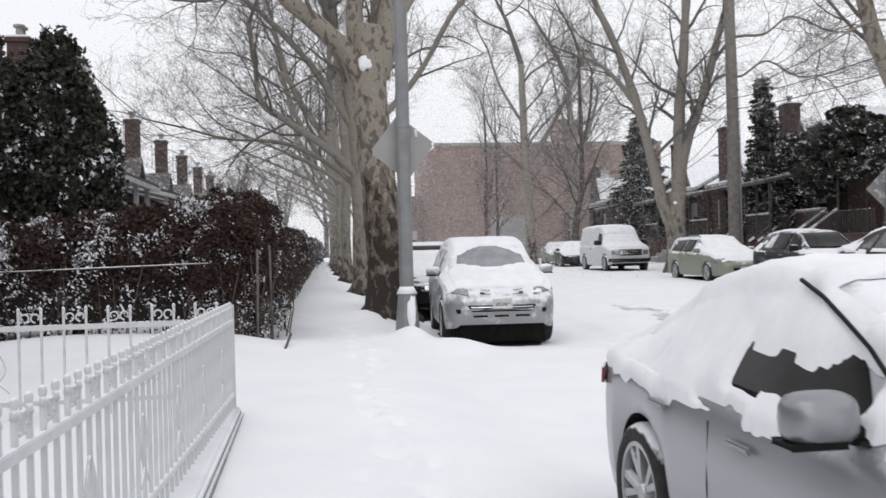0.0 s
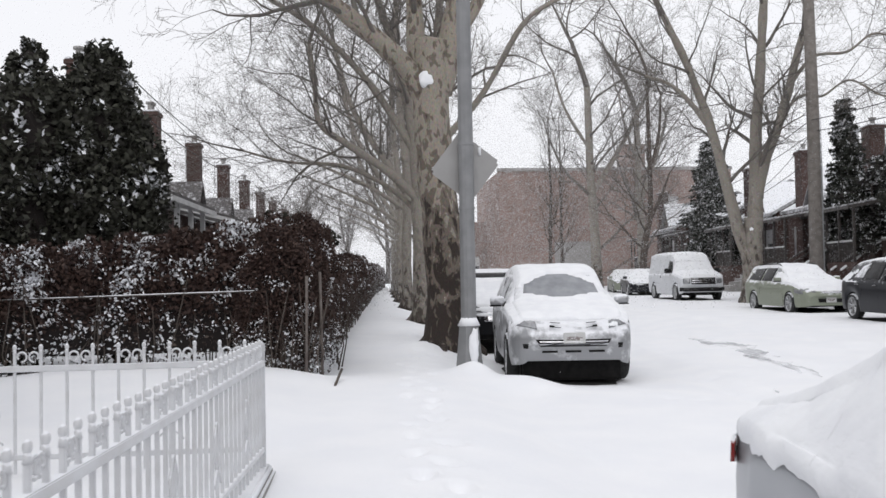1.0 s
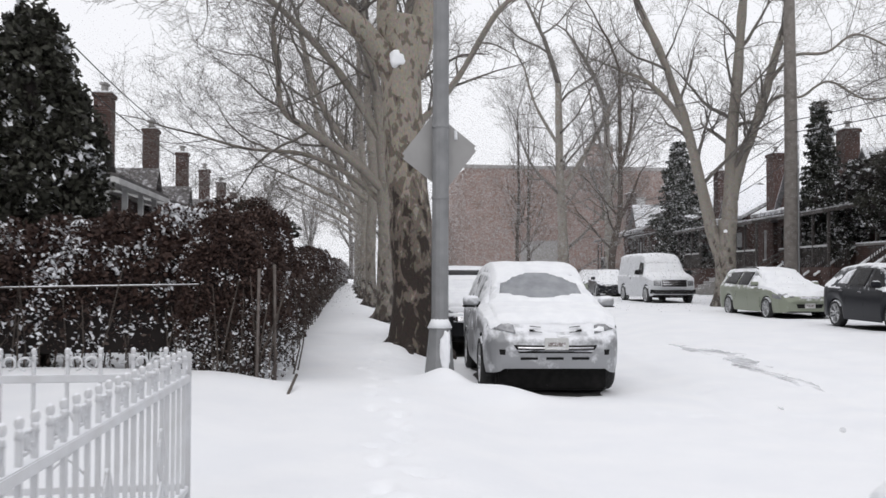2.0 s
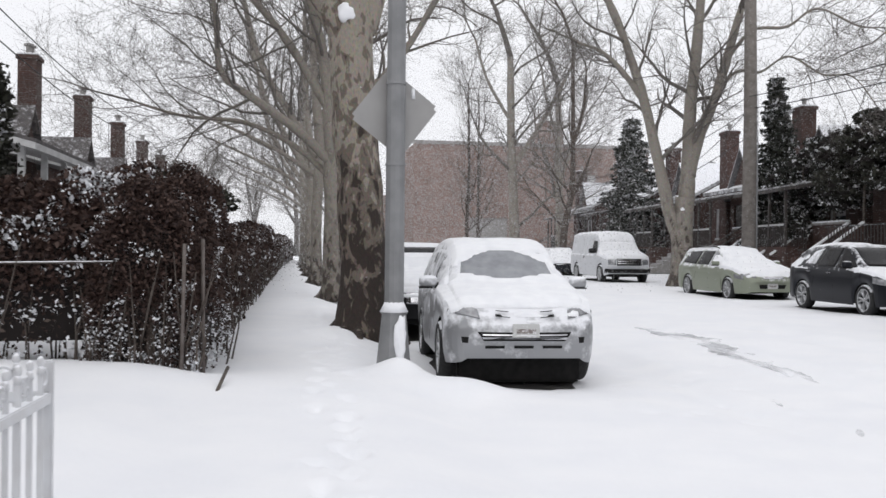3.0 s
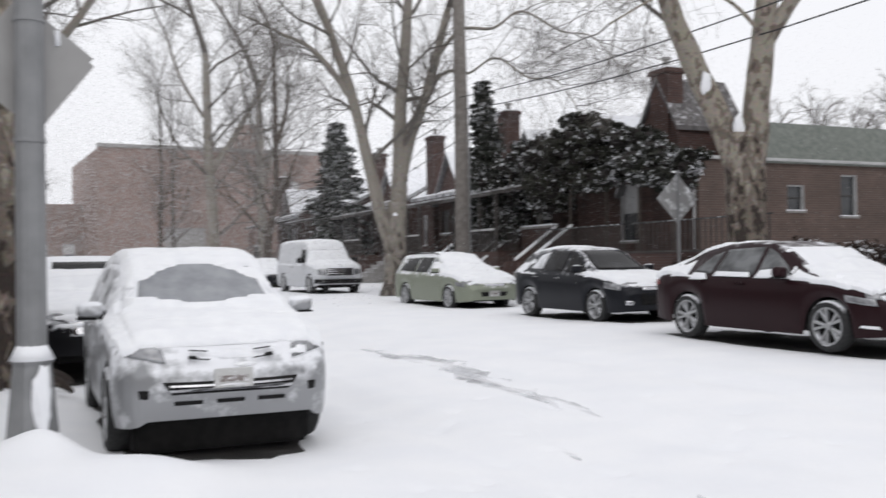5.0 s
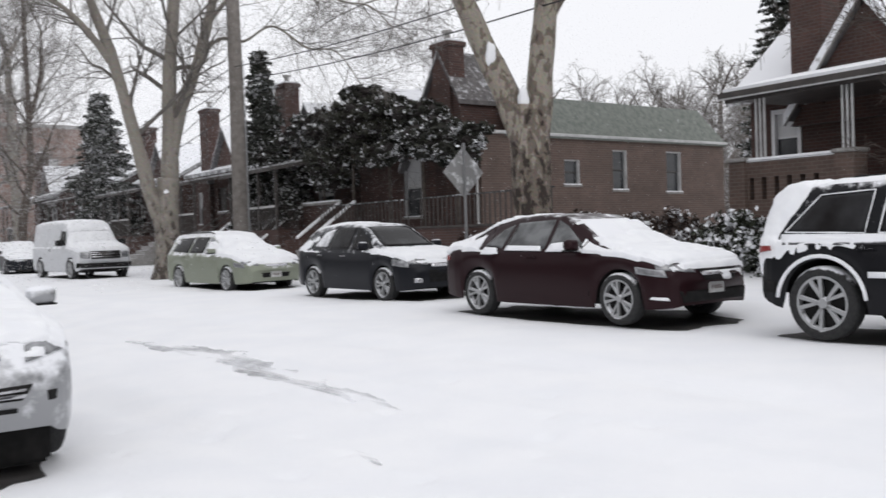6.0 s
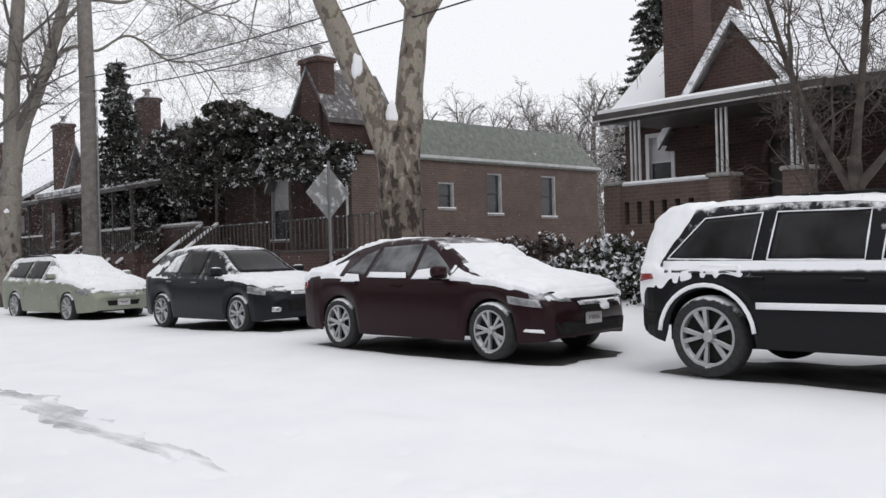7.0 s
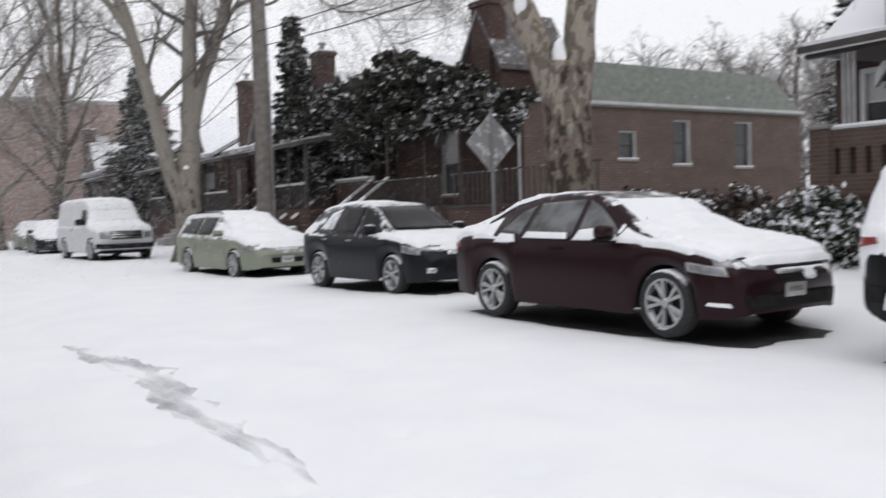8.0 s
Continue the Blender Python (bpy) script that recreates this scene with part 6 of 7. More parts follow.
part("snow_fleck", tube("snow_fleck", [(0.24, -0.006, 0.14), (0.25, -0.006, 0.26)], 0.022, 8), SNOWCAP, sign, "snow stuck to the plate")

# far diamond sign
sp = far(2.55, 7.2, 0.35).translation
sign = thing("diamond_sign", Matrix.Translation(sp) @ pose(0, 0, 0, 0, 0, -4), "snow-blurred diamond road sign on a thin post across the street", "road sign")
part("post", box(-0.025, 0.025, -0.02, 0.02, -0.2, 2.95, 0.004), GALV, sign)
bm = box(-0.37, 0.37, -0.003, 0.003, -0.37, 0.37)
bmesh.ops.transform(bm, matrix=Matrix.Translation((0, 0.03, 2.35)) @ Matrix.Rotation(radians(45), 4, 'Y'), verts=bm.verts)
part("plate", bm, dusted(material("sign_face", (0.25, 0.25, 0.25), 0.5), 0.40, 5), sign)

# ---- utility pole and cables ----
up = thing("utility_pole", Matrix.Translation(far(3.0, 20.9, 0.3).translation), "weathered wooden utility pole on the far pavement", "utility pole")
part("shaft", tube("shaft", [(0, 0, -0.2), (0.02, 0, 6), (-0.05, 0, 12.5)], [0.27, 0.235, 0.19], 14), POLE_WOOD, up)
part("conduit", tube("conduit", [(0.2, -0.2, 0), (0.2, -0.18, 7)], 0.035, 6), GALV, up)
def cable(points, r=0.016, sag=0.5):
    pts = [Vector(p) for p in points]
    out = []
    for i in range(len(pts) - 1):
        for s in range(12):
            t = s / 12
            p = pts[i].lerp(pts[i + 1], t)
            p.z -= sag * 4 * t * (1 - t) * (pts[i + 1] - pts[i]).length / 30
            out.append(p)
    out.append(pts[-1])
    ob = part("overhead_cable", tube("overhead_cable", out, r, 5), WIRE)
    tagged(ob, "black overhead cable strung along the far pavement", "cable", "overhead cables")
top = far(3.0, 20.9).translation
for z0, off, drop in ((7.1, -0.1, 0.1), (6.7, 0.1, 0.0)):
    near_end, far_end = far(3.0, -18).translation, far(2.4, 62).translation
    cable([(near_end.x + off, near_end.y, z0 - 0.15 + drop), (top.x + off, top.y, z0), (far_end.x, far_end.y, z0)], sag=0.75)
for z0, hx in ((7.3, 30), (6.3, 34)):
    cable([(top.x, top.y, z0 - 0.6), (26, 62 + (hx - 30) * 3, z0 - 0.8)], 0.016)
# service lines on the near side, far up the row
for z0 in (7.4, 8.3):
    cable([(-7.5, 26, z0), (-7.5, 60, z0 + 0.4), (-7.5, 120, z0)], 0.02)

# ---- houses ----
def window(parent, m, w, h, depth=0.12, blind=0.45, frame_mat=None, sill=True, t=0.05):
    """A sash window set into a wall: local x across, y into the wall, z up from the sill."""
    f = new("window"); f.parent = parent; f.matrix_local = m
    fm = frame_mat or TRIM
    part("frame", box(-w / 2, -w / 2 + t, -0.01, depth, 0, h, 0.006), fm, f)
    part("frame", box(w / 2 - t, w / 2, -0.03, depth, 0, h, 0.006), fm, f)
    part("frame", box(-w / 2 + t, w / 2 - t, -0.01, depth, h - t, h, 0.006), fm, f)
    part("sash_bar", box(-w / 2 + t, w / 2 - t, 0.06, depth, h * 0.5 - 0.02, h * 0.5 + 0.02, 0.006), fm if blind > 0.3 else DARK_TRIM, f)
    part("pane", box(-w / 2 + t, w / 2 - t, 0.10, 0.11, 0.03, h * 0.5 - 0.02), GLASS_DARK, f)
    part("pane", box(-w / 2 + t, w / 2 - t, 0.09, 0.10, h * 0.5 + 0.02, h - t), CURTAIN if blind > 0.4 else GLASS_DARK, f)
    if sill:
        part("sill", box(-w / 2 - 0.06, w / 2 + 0.06, -0.09, depth, -0.07, 0, 0.01), CONCRETE, f)
        part("sill_snow", box(-w / 2 - 0.05, w / 2 + 0.05, -0.085, -0.005, 0.0, 0.035, 0.012), SNOWCAP, f, "snow on the sill")
    return f


def chimney(parent, x, y, z0, z1, wx, wy, mat, pots=1):
    ch = part("chimney", box(x - wx / 2, x + wx / 2, y - wy / 2, y + wy / 2, z0, z1 - 0.35, 0.01), mat, parent)
    part("chimney_cap", box(x - wx / 2 - 0.06, x + wx / 2 + 0.06, y - wy / 2 - 0.06, y + wy / 2 + 0.06, z1 - 0.35, z1 - 0.2, 0.02), mat, ch)
    part("cap_snow", box(x - wx / 2 - 0.03, x + wx / 2 + 0.03, y - wy / 2 - 0.03, y + wy / 2 + 0.03, z1 - 0.2, z1 - 0.13, 0.025), SNOWCAP, ch)
    for k in range(pots):
        o = (k - (pots - 1) / 2) * 0.3
        part("chimney_pot", tube("chimney_pot", [(x, y + o, z1 - 0.15), (x, y + o, z1 + 0.12), (x, y + o, z1 + 0.13), (x, y + o, z1 + 0.2)], [0.1, 0.1, 0.17, 0.17], 10, False), CONCRETE, ch)
    return ch


def slab(outline, thick):
    """A flat plate through four corners, thickened downwards."""
    bm = bmesh.new()
    top = [bm.verts.new(p) for p in outline]
    low = [bm.verts.new((p[0], p[1], p[2] - thick)) for p in outline]
    n = len(top)
    bm.faces.new(top)
    bm.faces.new(low[::-1])
    for k in range(n):
        bm.faces.new((top[k], low[k], low[(k + 1) % n], top[(k + 1) % n]))
    return bm


def wall_with_holes(length, z0, z1, holes, thick=0.25):
    """A wall along local x, facing -y, built round its openings (x0, x1, z0, z1)."""
    xs = sorted({0, length, *[h[0] for h in holes], *[h[1] for h in holes]})
    zs = sorted({z0, z1, *[h[2] for h in holes], *[h[3] for h in holes]})
    bm = bmesh.new()
    for i in range(len(xs) - 1):
        for j in range(len(zs) - 1):
            cx, cz = (xs[i] + xs[i + 1]) / 2, (zs[j] + zs[j + 1]) / 2
            if not any(h[0] < cx < h[1] and h[2] < cz < h[3] for h in holes):
                box_bm(bm, xs[i], xs[i + 1], 0, thick, zs[j], zs[j + 1])
    bmesh.ops.remove_doubles(bm, verts=bm.verts, dist=0.0005)
    seen, twins = {}, []
    for f in bm.faces:
        key = tuple(sorted(v.index for v in f.verts))
        bm.verts.index_update()
    for f in bm.faces:
        key = tuple(sorted(v.index for v in f.verts))
        if key in seen:
            twins += [f, seen[key]]
        seen[key] = f
    bmesh.ops.delete(bm, geom=list(set(twins)), context='FACES_ONLY')
    return bm




# --- house with the porch (far frame: x away from the street, y up the street)
house = thing("brick_house", far(0, 0), "dark brick house with steep front gable, chimney and snowy porch", "house", "houses across the street")
w = part("wall", wall_with_holes(14.0, 0.5, 4.5, [(0.57, 1.37, 2.75, 4.05), (3.6, 4.7, 1.6, 3.75), (6.5, 8.0, 2.8, 4.1), (9.8, 11.2, 2.8, 4.1)]), BRICK, house)
w.matrix_local = pose(10, 6.0, 0, 0, 0, -90)
part("side_wall", box(10.25, 20, 5.75, 6.0, 0.5, 4.5), BRICK, house)
part("side_wall", box(10.25, 20, -8.0, -7.75, 0.5, 4.5), BRICK, house)
part("back_wall", box(19.75, 20, -7.75, 5.75, 0.5, 4.5), BRICK, house)
window(house, pose(10.0, 6.0 - 0.97, 2.75, 0, 0, -90), 0.8, 1.3, frame_mat=WHITE_FRAME, t=0.1)
window(house, pose(10.02, 6.0 - 7.25, 2.8, 0, 0, -90), 1.5, 1.3, frame_mat=WHITE_FRAME)
window(house, pose(10.05, 6.0 - 10.5, 2.8, 0, 0, -90), 1.4, 1.3)
dr = part("door", box(10.08, 10.13, 1.3, 2.4, 1.6, 3.75, 0.01), DARK_TRIM, house, "dark panelled front door")
part("door_knob", tube("door_knob", [(10.08, 1.42, 2.6), (10.03, 1.42, 2.6)], 0.03, 8), CHROME, dr)
arch = [(9.96, 1.85 + 0.62 * math.cos(t), 3.15 + 0.72 * math.sin(t)) for t in np.linspace(0, math.pi, 15)]
part("door_arch", tube("door_arch", arch, 0.06, 6), BRICK_TAN, dr)
# main roof, ridge along the street
part("roof", slab([(9.5, 6.3, 4.4), (14.5, 6.3, 8.6), (14.5, -8.3, 8.6), (9.5, -8.3, 4.4)], 0.18), ROOF, house)
part("roof", slab([(14.5, 6.3, 8.6), (20.4, 6.3, 4.3), (20.4, -8.3, 4.3), (14.5, -8.3, 8.6)], 0.18), ROOF, house)
part("gable_end", prism([(10.0, 4.5), (14.5, 8.4), (20.0, 4.4)], 0.2, "y"), BRICK, house).location = (0, 5.8, 0)
# front gable
part("front_gable", prism([(0.85, 3.6), (2.84, 6.1), (4.75, 3.6)], 2.6, "x"), BRICK, house).location = (9.78, 0, 0)
SNOWY_BOARD = dusted(material("snowy_bargeboard", (0.3, 0.29, 0.28), 0.7), 0.6, 6)
for y0, z0 in ((4.72, 3.84), (1.5, 4.6)):
    ys = [(2.84, 6.32), (y0, z0)] if y0 < 2.84 else [(y0, z0), (2.84, 6.32)]
    part("gable_roof", slab([(9.55, *ys[0]), (9.55, *ys[1]), (13.5, *ys[1]), (13.5, *ys[0])], 0.13), ROOF, house)
    part("bargeboard", slab([(9.48, ys[0][0], ys[0][1] + 0.02), (9.48, ys[1][0], ys[1][1] + 0.02), (9.56, ys[1][0], ys[1][1] + 0.02), (9.56, ys[0][0], ys[0][1] + 0.02)], 0.26), SNOWY_BOARD, house, "snow-lined bargeboard")
# a second gable behind
part("rear_gable", prism([(3.5, 5.5), (4.4, 8.2), (5.7, 5.5)], 0.25, "x"), BRICK, house).location = (11.6, 0, 0)
part("bargeboard", slab([(11.5, 4.4, 8.45), (11.5, 5.85, 5.5), (11.6, 5.85, 5.5), (11.6, 4.4, 8.45)], 0.3), SNOWY_BOARD, house)
chimney(house, 10.06, 4.27, 4.0, 9.0, 0.7, 0.78, BRICK, 2)
# porch
part("porch_floor", box(7.35, 10.0, 0.0, 4.75, 0.3, 1.6, 0.02), BRICK, house)
part("porch_parapet", wall_with_holes(2.35, 1.6, 2.72, [(0.35 + 0.3 * k, 0.47 + 0.3 * k, 1.95, 2.4) for k in range(6)], 0.22), BRICK_TAN, house, "pierced brick parapet").matrix_local = pose(7.5, 4.45, 0, 0, 0, -90)
part("parapet_snow", box(7.46, 7.76, 2.1, 4.5, 2.72, 2.80, 0.03), SNOWCAP, house)
for y in (4.35, 1.9, 0.44):
    part("brick_pier", box(7.42, 7.84, y - 0.21, y + 0.21, 1.4, 2.74, 0.01), BRICK_TAN, house)
    part("pier_cap", box(7.38, 7.88, y - 0.25, y + 0.25, 2.74, 2.82, 0.02), CONCRETE, house)
for y in (3.85, 1.9, 0.44):
    for o in (-0.1, 0.0, 0.1):
        part("porch_post", box(7.56, 7.60, y + o - 0.02, y + o + 0.02, 2.6, 4.1, 0.004), TRIM, house)
part("porch_beam", box(7.52, 7.68, 0.1, 4.7, 4.0, 4.14, 0.01), DARK_TRIM, house)
part("porch_ceiling", box(7.7, 9.98, 0.1, 4.7, 4.06, 4.1), DARK_TRIM, house)
part("porch_roof", slab([(7.45, -0.1, 4.22), (7.45, 4.75, 4.22), (10.0, 4.75, 4.72), (10.0, -0.1, 4.72)], 0.14), DARK_TRIM, house)
part("porch_gutter", box(7.38, 7.46, -0.12, 4.77, 4.09, 4.2, 0.01), DARK_TRIM, house)
part("gutter_edge", box(7.365, 7.40, -0.12, 4.77, 4.055, 4.085, 0.005), TRIM, house)
part("porch_roof_snow", slab([(7.47, -0.05, 4.29), (7.47, 4.7, 4.29), (9.9, 4.7, 4.79), (9.9, -0.05, 4.79)], 0.065), SNOWCAP, house, "snow on the porch roof")
part("porch_side_roof", slab([(7.45, -0.15, 4.2), (8.3, -7.4, 4.1), (10.0, -7.4, 4.6), (10.0, -0.15, 4.7)], 0.14), DARK_TRIM, house)
part("porch_side_snow", slab([(7.5, -0.15, 4.26), (8.35, -7.35, 4.16), (9.9, -7.35, 4.66), (9.9, -0.15, 4.76)], 0.055), SNOWCAP, house)
for k in range(6):
    part("step", box(7.35 - 0.3 * (k + 1), 7.35 - 0.3 * k, 0.65, 1.68, 0.3, 1.42 - 0.18 * k, 0.01), CONCRETE, house)
part("bay_wall", box(8.6, 10.0, -7.4, -0.6, 0.5, 2.75, 0.01), BRICK_TAN, house)
for y in (-0.75, -2.2, -3.7):
    part("bay_post", box(8.6, 8.7, y - 0.05, y + 0.05, 2.75, 4.1, 0.005), TRIM, house)

# --- neighbour seen along its side wall
side = thing("brick_house", far(8, 14.2, 0, 4.8), "brown brick house with a shingled mansard roof and side windows", "house", "houses across the street")
holes = [(3.5, 4.23, 2.87, 3.69), (5.81, 6.54, 2.71, 4.06), (8.63, 9.46, 2.64, 4.08)]
part("side_wall", wall_with_holes(12.0, 0.4, 4.42, holes), BRICK_TAN, side)
for x0, x1, z0, z1 in holes:
    window(side, pose((x0 + x1) / 2, 0.05, z0), x1 - x0, z1 - z0, blind=0.2)
part("gutter", box(-0.1, 12.1, -0.14, -0.004, 4.40, 4.50, 0.02), TRIM, side, "snow-lined gutter")
part("mansard", slab([(0.9, -0.1, 4.46), (12.05, -0.1, 4.46), (11.2, 0.55, 5.72), (1.6, 0.55, 5.72)], 0.12), SHINGLE, side, "grey-green shingled slope")
part("roof_top", slab([(2.0, 0.55, 5.72), (11.2, 0.55, 5.72), (11.2, 6.2, 5.85), (2.0, 6.2, 5.85)], 0.12), ROOF, side)
part("roof_end", slab([(12.05, -0.1, 4.46), (12.05, 6.8, 4.46), (11.2, 6.2, 5.72), (11.2, 0.55, 5.72)], 0.12), SHINGLE, side)
part("back_wall", box(11.75, 12.0, 0.25, 6.6, 0.4, 4.42), BRICK_TAN, side)
part("far_wall", box(0.25, 11.75, 6.35, 6.6, 0.4, 4.42), BRICK, side)
w = part("front_wall", wall_with_holes(6.35, 0.4, 4.5, [(2.6, 3.6, 2.0, 3.9), (4.6, 5.5, 1.5, 3.7)]), BRICK, side)
w.matrix_local = pose(0, 6.6, 0, 0, 0, -90)
window(side, pose(0.05, 6.6 - 3.1, 2.0, 0, 0, -90), 1.0, 1.9)
part("door", box(0.1, 0.16, 1.1, 2.0, 1.5, 3.7, 0.01), DARK_TRIM, side)
part("front_gable", prism([(0.85, 4.0), (0.85, 5.55), (1.75, 7.0), (3.6, 4.0)], 2.2, "x"), BRICK, side).location = (-0.05, 0, 0)
part("gable_roof", slab([(-0.2, 1.75, 7.15), (-0.2, 4.0, 3.6), (2.6, 4.0, 3.6), (2.6, 1.75, 7.15)][::-1], 0.14), ROOF, side)
part("gable_roof", slab([(-0.2, 1.75, 7.15), (-0.2, 0.72, 5.5), (2.6, 0.72, 5.5), (2.6, 1.75, 7.15)], 0.14), SLATE, side, "windswept slate slope")
part("dormer", prism([(3.9, 4.4), (5.0, 6.3), (6.3, 4.4)], 2.4, "x"), BRICK, side).location = (0.1, 0, 0)
part("dormer_roof", slab([(-0.1, 5.0, 6.45), (-0.1, 3.8, 4.5), (2.6, 3.8, 4.5), (2.6, 5.0, 6.45)], 0.14), ROOF, side)
part("dormer_roof", slab([(-0.1, 5.0, 6.45), (-0.1, 6.7, 3.9), (2.6, 6.7, 3.9), (2.6, 5.0, 6.45)][::-1], 0.14), ROOF, side)
chimney(side, 0.15, 1.62, 0.5, 7.55, 0.62, 0.86, BRICK, 1)
part("downpipe", tube("downpipe", [(-0.08, 0.12, 0.6), (-0.08, 0.12, 4.4)], 0.04, 6), TRIM, side)


def row_house(m, label, seed, group):
    """A narrow brick house: gable and chimney to the street, porch with white posts, stair with a railing."""
    rnd = random.Random(seed)
    h = thing("row_house", m, label, "house", group)
    w = part("front_wall", wall_with_holes(7.6, 0.4, 4.6, [(0.8, 2.2, 2.0, 3.6), (3.4, 4.4, 1.6, 3.7), (5.2, 6.6, 2.0, 3.6)]), BRICK, h)
    w.matrix_local = pose(0, 7.6, 0, 0, 0, -90)
    part("side_wall", box(0.25, 10, 0, 0.25, 0.4, 4.6), BRICK, h)
    part("side_wall", box(0.25, 10, 7.35, 7.6, 0.4, 4.6), BRICK, h)
    window(h, pose(0.05, 6.1, 2.0, 0, 0, -90), 1.4, 1.6); window(h, pose(0.05, 1.7, 2.0, 0, 0, -90), 1.4, 1.6)
    part("door", box(0.1, 0.16, 3.2, 4.2, 1.6, 3.7, 0.01), DARK_TRIM, h)
    part("roof", slab([(-0.4, -0.1, 4.5), (-0.4, 7.7, 4.5), (4.5, 7.7, 7.2), (4.5, -0.1, 7.2)], 0.18), ROOF, h)
    part("roof", slab([(4.5, -0.1, 7.2), (4.5, 7.7, 7.2), (10.2, 7.7, 4.4), (10.2, -0.1, 4.4)], 0.18), ROOF, h)
    part("roof_gable", prism([(0, 4.5), (4.5, 7.05), (10, 4.4)], 0.2, "y"), BRICK, h)
    part("roof_gable", prism([(0, 4.5), (4.5, 7.05), (10, 4.4)], 0.2, "y"), BRICK, h).location = (0, 7.4, 0)
    part("front_gable", prism([(1.0, 4.2), (2.7, 6.3), (4.4, 4.2)], 3.0, "x"), BRICK, h).location = (-0.1, 0, 0)
    for s in (-1, 1):
        o = [(-0.35, 2.7, 6.5), (-0.35, 2.7 + s * 2.0, 4.05), (3.2, 2.7 + s * 2.0, 4.05), (3.2, 2.7, 6.5)]
        part("gable_roof", slab(o if s < 0 else o[::-1], 0.13), ROOF, h)
    chimney(h, 0.1, 5.2, 0.5, 7.75, 0.65, 1.0, BRICK, 1)
    # porch
    part("porch_base", box(-2.6, 0, 0.3, 5.2, 0.2, 1.55, 0.02), BRICK, h)
    part("porch_roof", slab([(-2.9, 0.1, 3.75), (-2.9, 5.4, 3.75), (0, 5.4, 4.25), (0, 0.1, 4.25)], 0.12), DARK_TRIM, h)
    part("porch_snow", slab([(-2.85, 0.15, 3.83), (-2.85, 5.35, 3.83), (-0.02, 5.35, 4.33), (-0.02, 0.15, 4.33)], 0.06), ROOF, h, "patchy snow on the porch roof")
    for y in (0.5, 2.1, 3.6, 5.0):
        part("porch_post", box(-2.6, -2.5, y - 0.05, y + 0.05, 1.55, 3.72, 0.006), DARK_TRIM, h)
    part("porch_rail", box(-2.58, -2.5, 0.5, 3.6, 2.35, 2.43, 0.005), TRIM, h)
    for k in range(16):
        part("baluster", box(-2.56, -2.52, 0.6 + 0.19 * k, 0.64 + 0.19 * k, 1.55, 2.35), DARK_TRIM, h)
    for k in range(6):
        part("step", box(-2.6 - 0.3 * (k + 1), -2.6 - 0.3 * k, 3.75, 4.95, 0.2, 1.4 - 0.18 * k, 0.01), CONCRETE, h)
    for y in (3.7, 5.0):
        part("stair_rail", tube("stair_rail", [(-2.6, y, 2.4), (-4.5, y, 1.25), (-4.8, y, 1.25)], 0.03, 6), DARK_TRIM, h)
    return h


rh = row_house(far(7.6, 22.2, 0.2), "dark brick row house with chimney, snowy porch and front stair", 5, "houses across the street")
# the two at negative b are unseen, added to close off bright reflections
for b, a in ((-17.0, 7.6), (-26.0, 7.6), (30.6, 7.4), (39.0, 6.8), (47.4, 5.6), (55.8, 4.2)):
    copy_thing(rh, far(a, b, 0.2, 2))

# garden walls and railings along the far pavement
for b0, b1 in ((8.0, 14.0), (14.4, 20.5), (22.0, 27.5)):
    g = thing("garden_wall", far(5.6, b0, 0.3), "low dark garden wall with a snowy railing", "garden wall", "garden walls")
    L = b1 - b0
    part("wall", box(-0.12, 0.12, 0, L, -0.2, 1.3, 0.01), BRICK, g)
    part("coping", box(-0.16, 0.16, 0, L, 1.3, 1.36, 0.015), DARK_TRIM, g)
    part("rail", box(-0.02, 0.02, 0, L, 2.13, 2.17, 0.008), dusted(material("railing_iron", (0.03, 0.03, 0.03), 0.6), 0.4, 9), g, "snow-topped hand rail")
    for k in range(int(L / 0.22)):
        part("baluster", box(-0.015, 0.015, 0.1 + 0.22 * k, 0.13 + 0.22 * k, 1.34, 2.14), DARK_TRIM, g)

def stoop(m, label, length):
    """A raised brick terrace before a house: parapet with a snowy coping and a stair with sloping cheek walls."""
    g = thing("brick_stoop", m, label, "stoop", "stoops across the street")
    part("parapet", box(0, 0.22, 0, length, -0.1, 1.72, 0.01), BRICK, g)
    part("coping", box(-0.05, 0.27, -0.04, length + 0.04, 1.72, 1.80, 0.015), CONCRETE, g)
    part("coping_snow", box(-0.04, 0.26, -0.03, length + 0.03, 1.80, 1.86, 0.025), SNOWCAP, g, "snow on the coping")
    part("floor", box(0.22, 1.5, 0, length, -0.1, 1.0, 0.01), BRICK, g)
    for y in (-1.35, -0.2):
        bm = prism([(0.1, -0.1), (0.1, 1.7), (-1.5, 0.55), (-1.9, 0.5), (-1.9, -0.1)], 0.16, "y")
        ob = part("cheek_wall", bm, BRICK, g)
        ob.location = (0, y, 0)
        cap = part("cheek_snow", slab([(0.1, -0.02, 1.78), (0.1, 0.18, 1.78), (-1.5, 0.18, 0.63), (-1.5, -0.02, 0.63)], 0.07), SNOWCAP, ob, "snow on the sloping cheek wall")
    for k in range(5):
        part("step", box(-1.6 + 0.32 * k, -1.28 + 0.32 * k, -1.19, -0.2, -0.1, 0.18 * (k + 1), 0.01), CONCRETE, g)
    return g


for b, length in ((20.6, 2.6), (24.8, 2.8), (29.4, 2.8)):
    stoop(far(6.3, b, 0.85), "dark brick stoop with snow along its parapet and stair", length)

# shrubs on the far side
rs = 100
HEDGE_FLECKED = leaf_material("snow_flecked_hedge", [(0.05, 0.034, 0.028), (0.075, 0.055, 0.046), (0.035, 0.025, 0.021)], 0.2, 4.0)

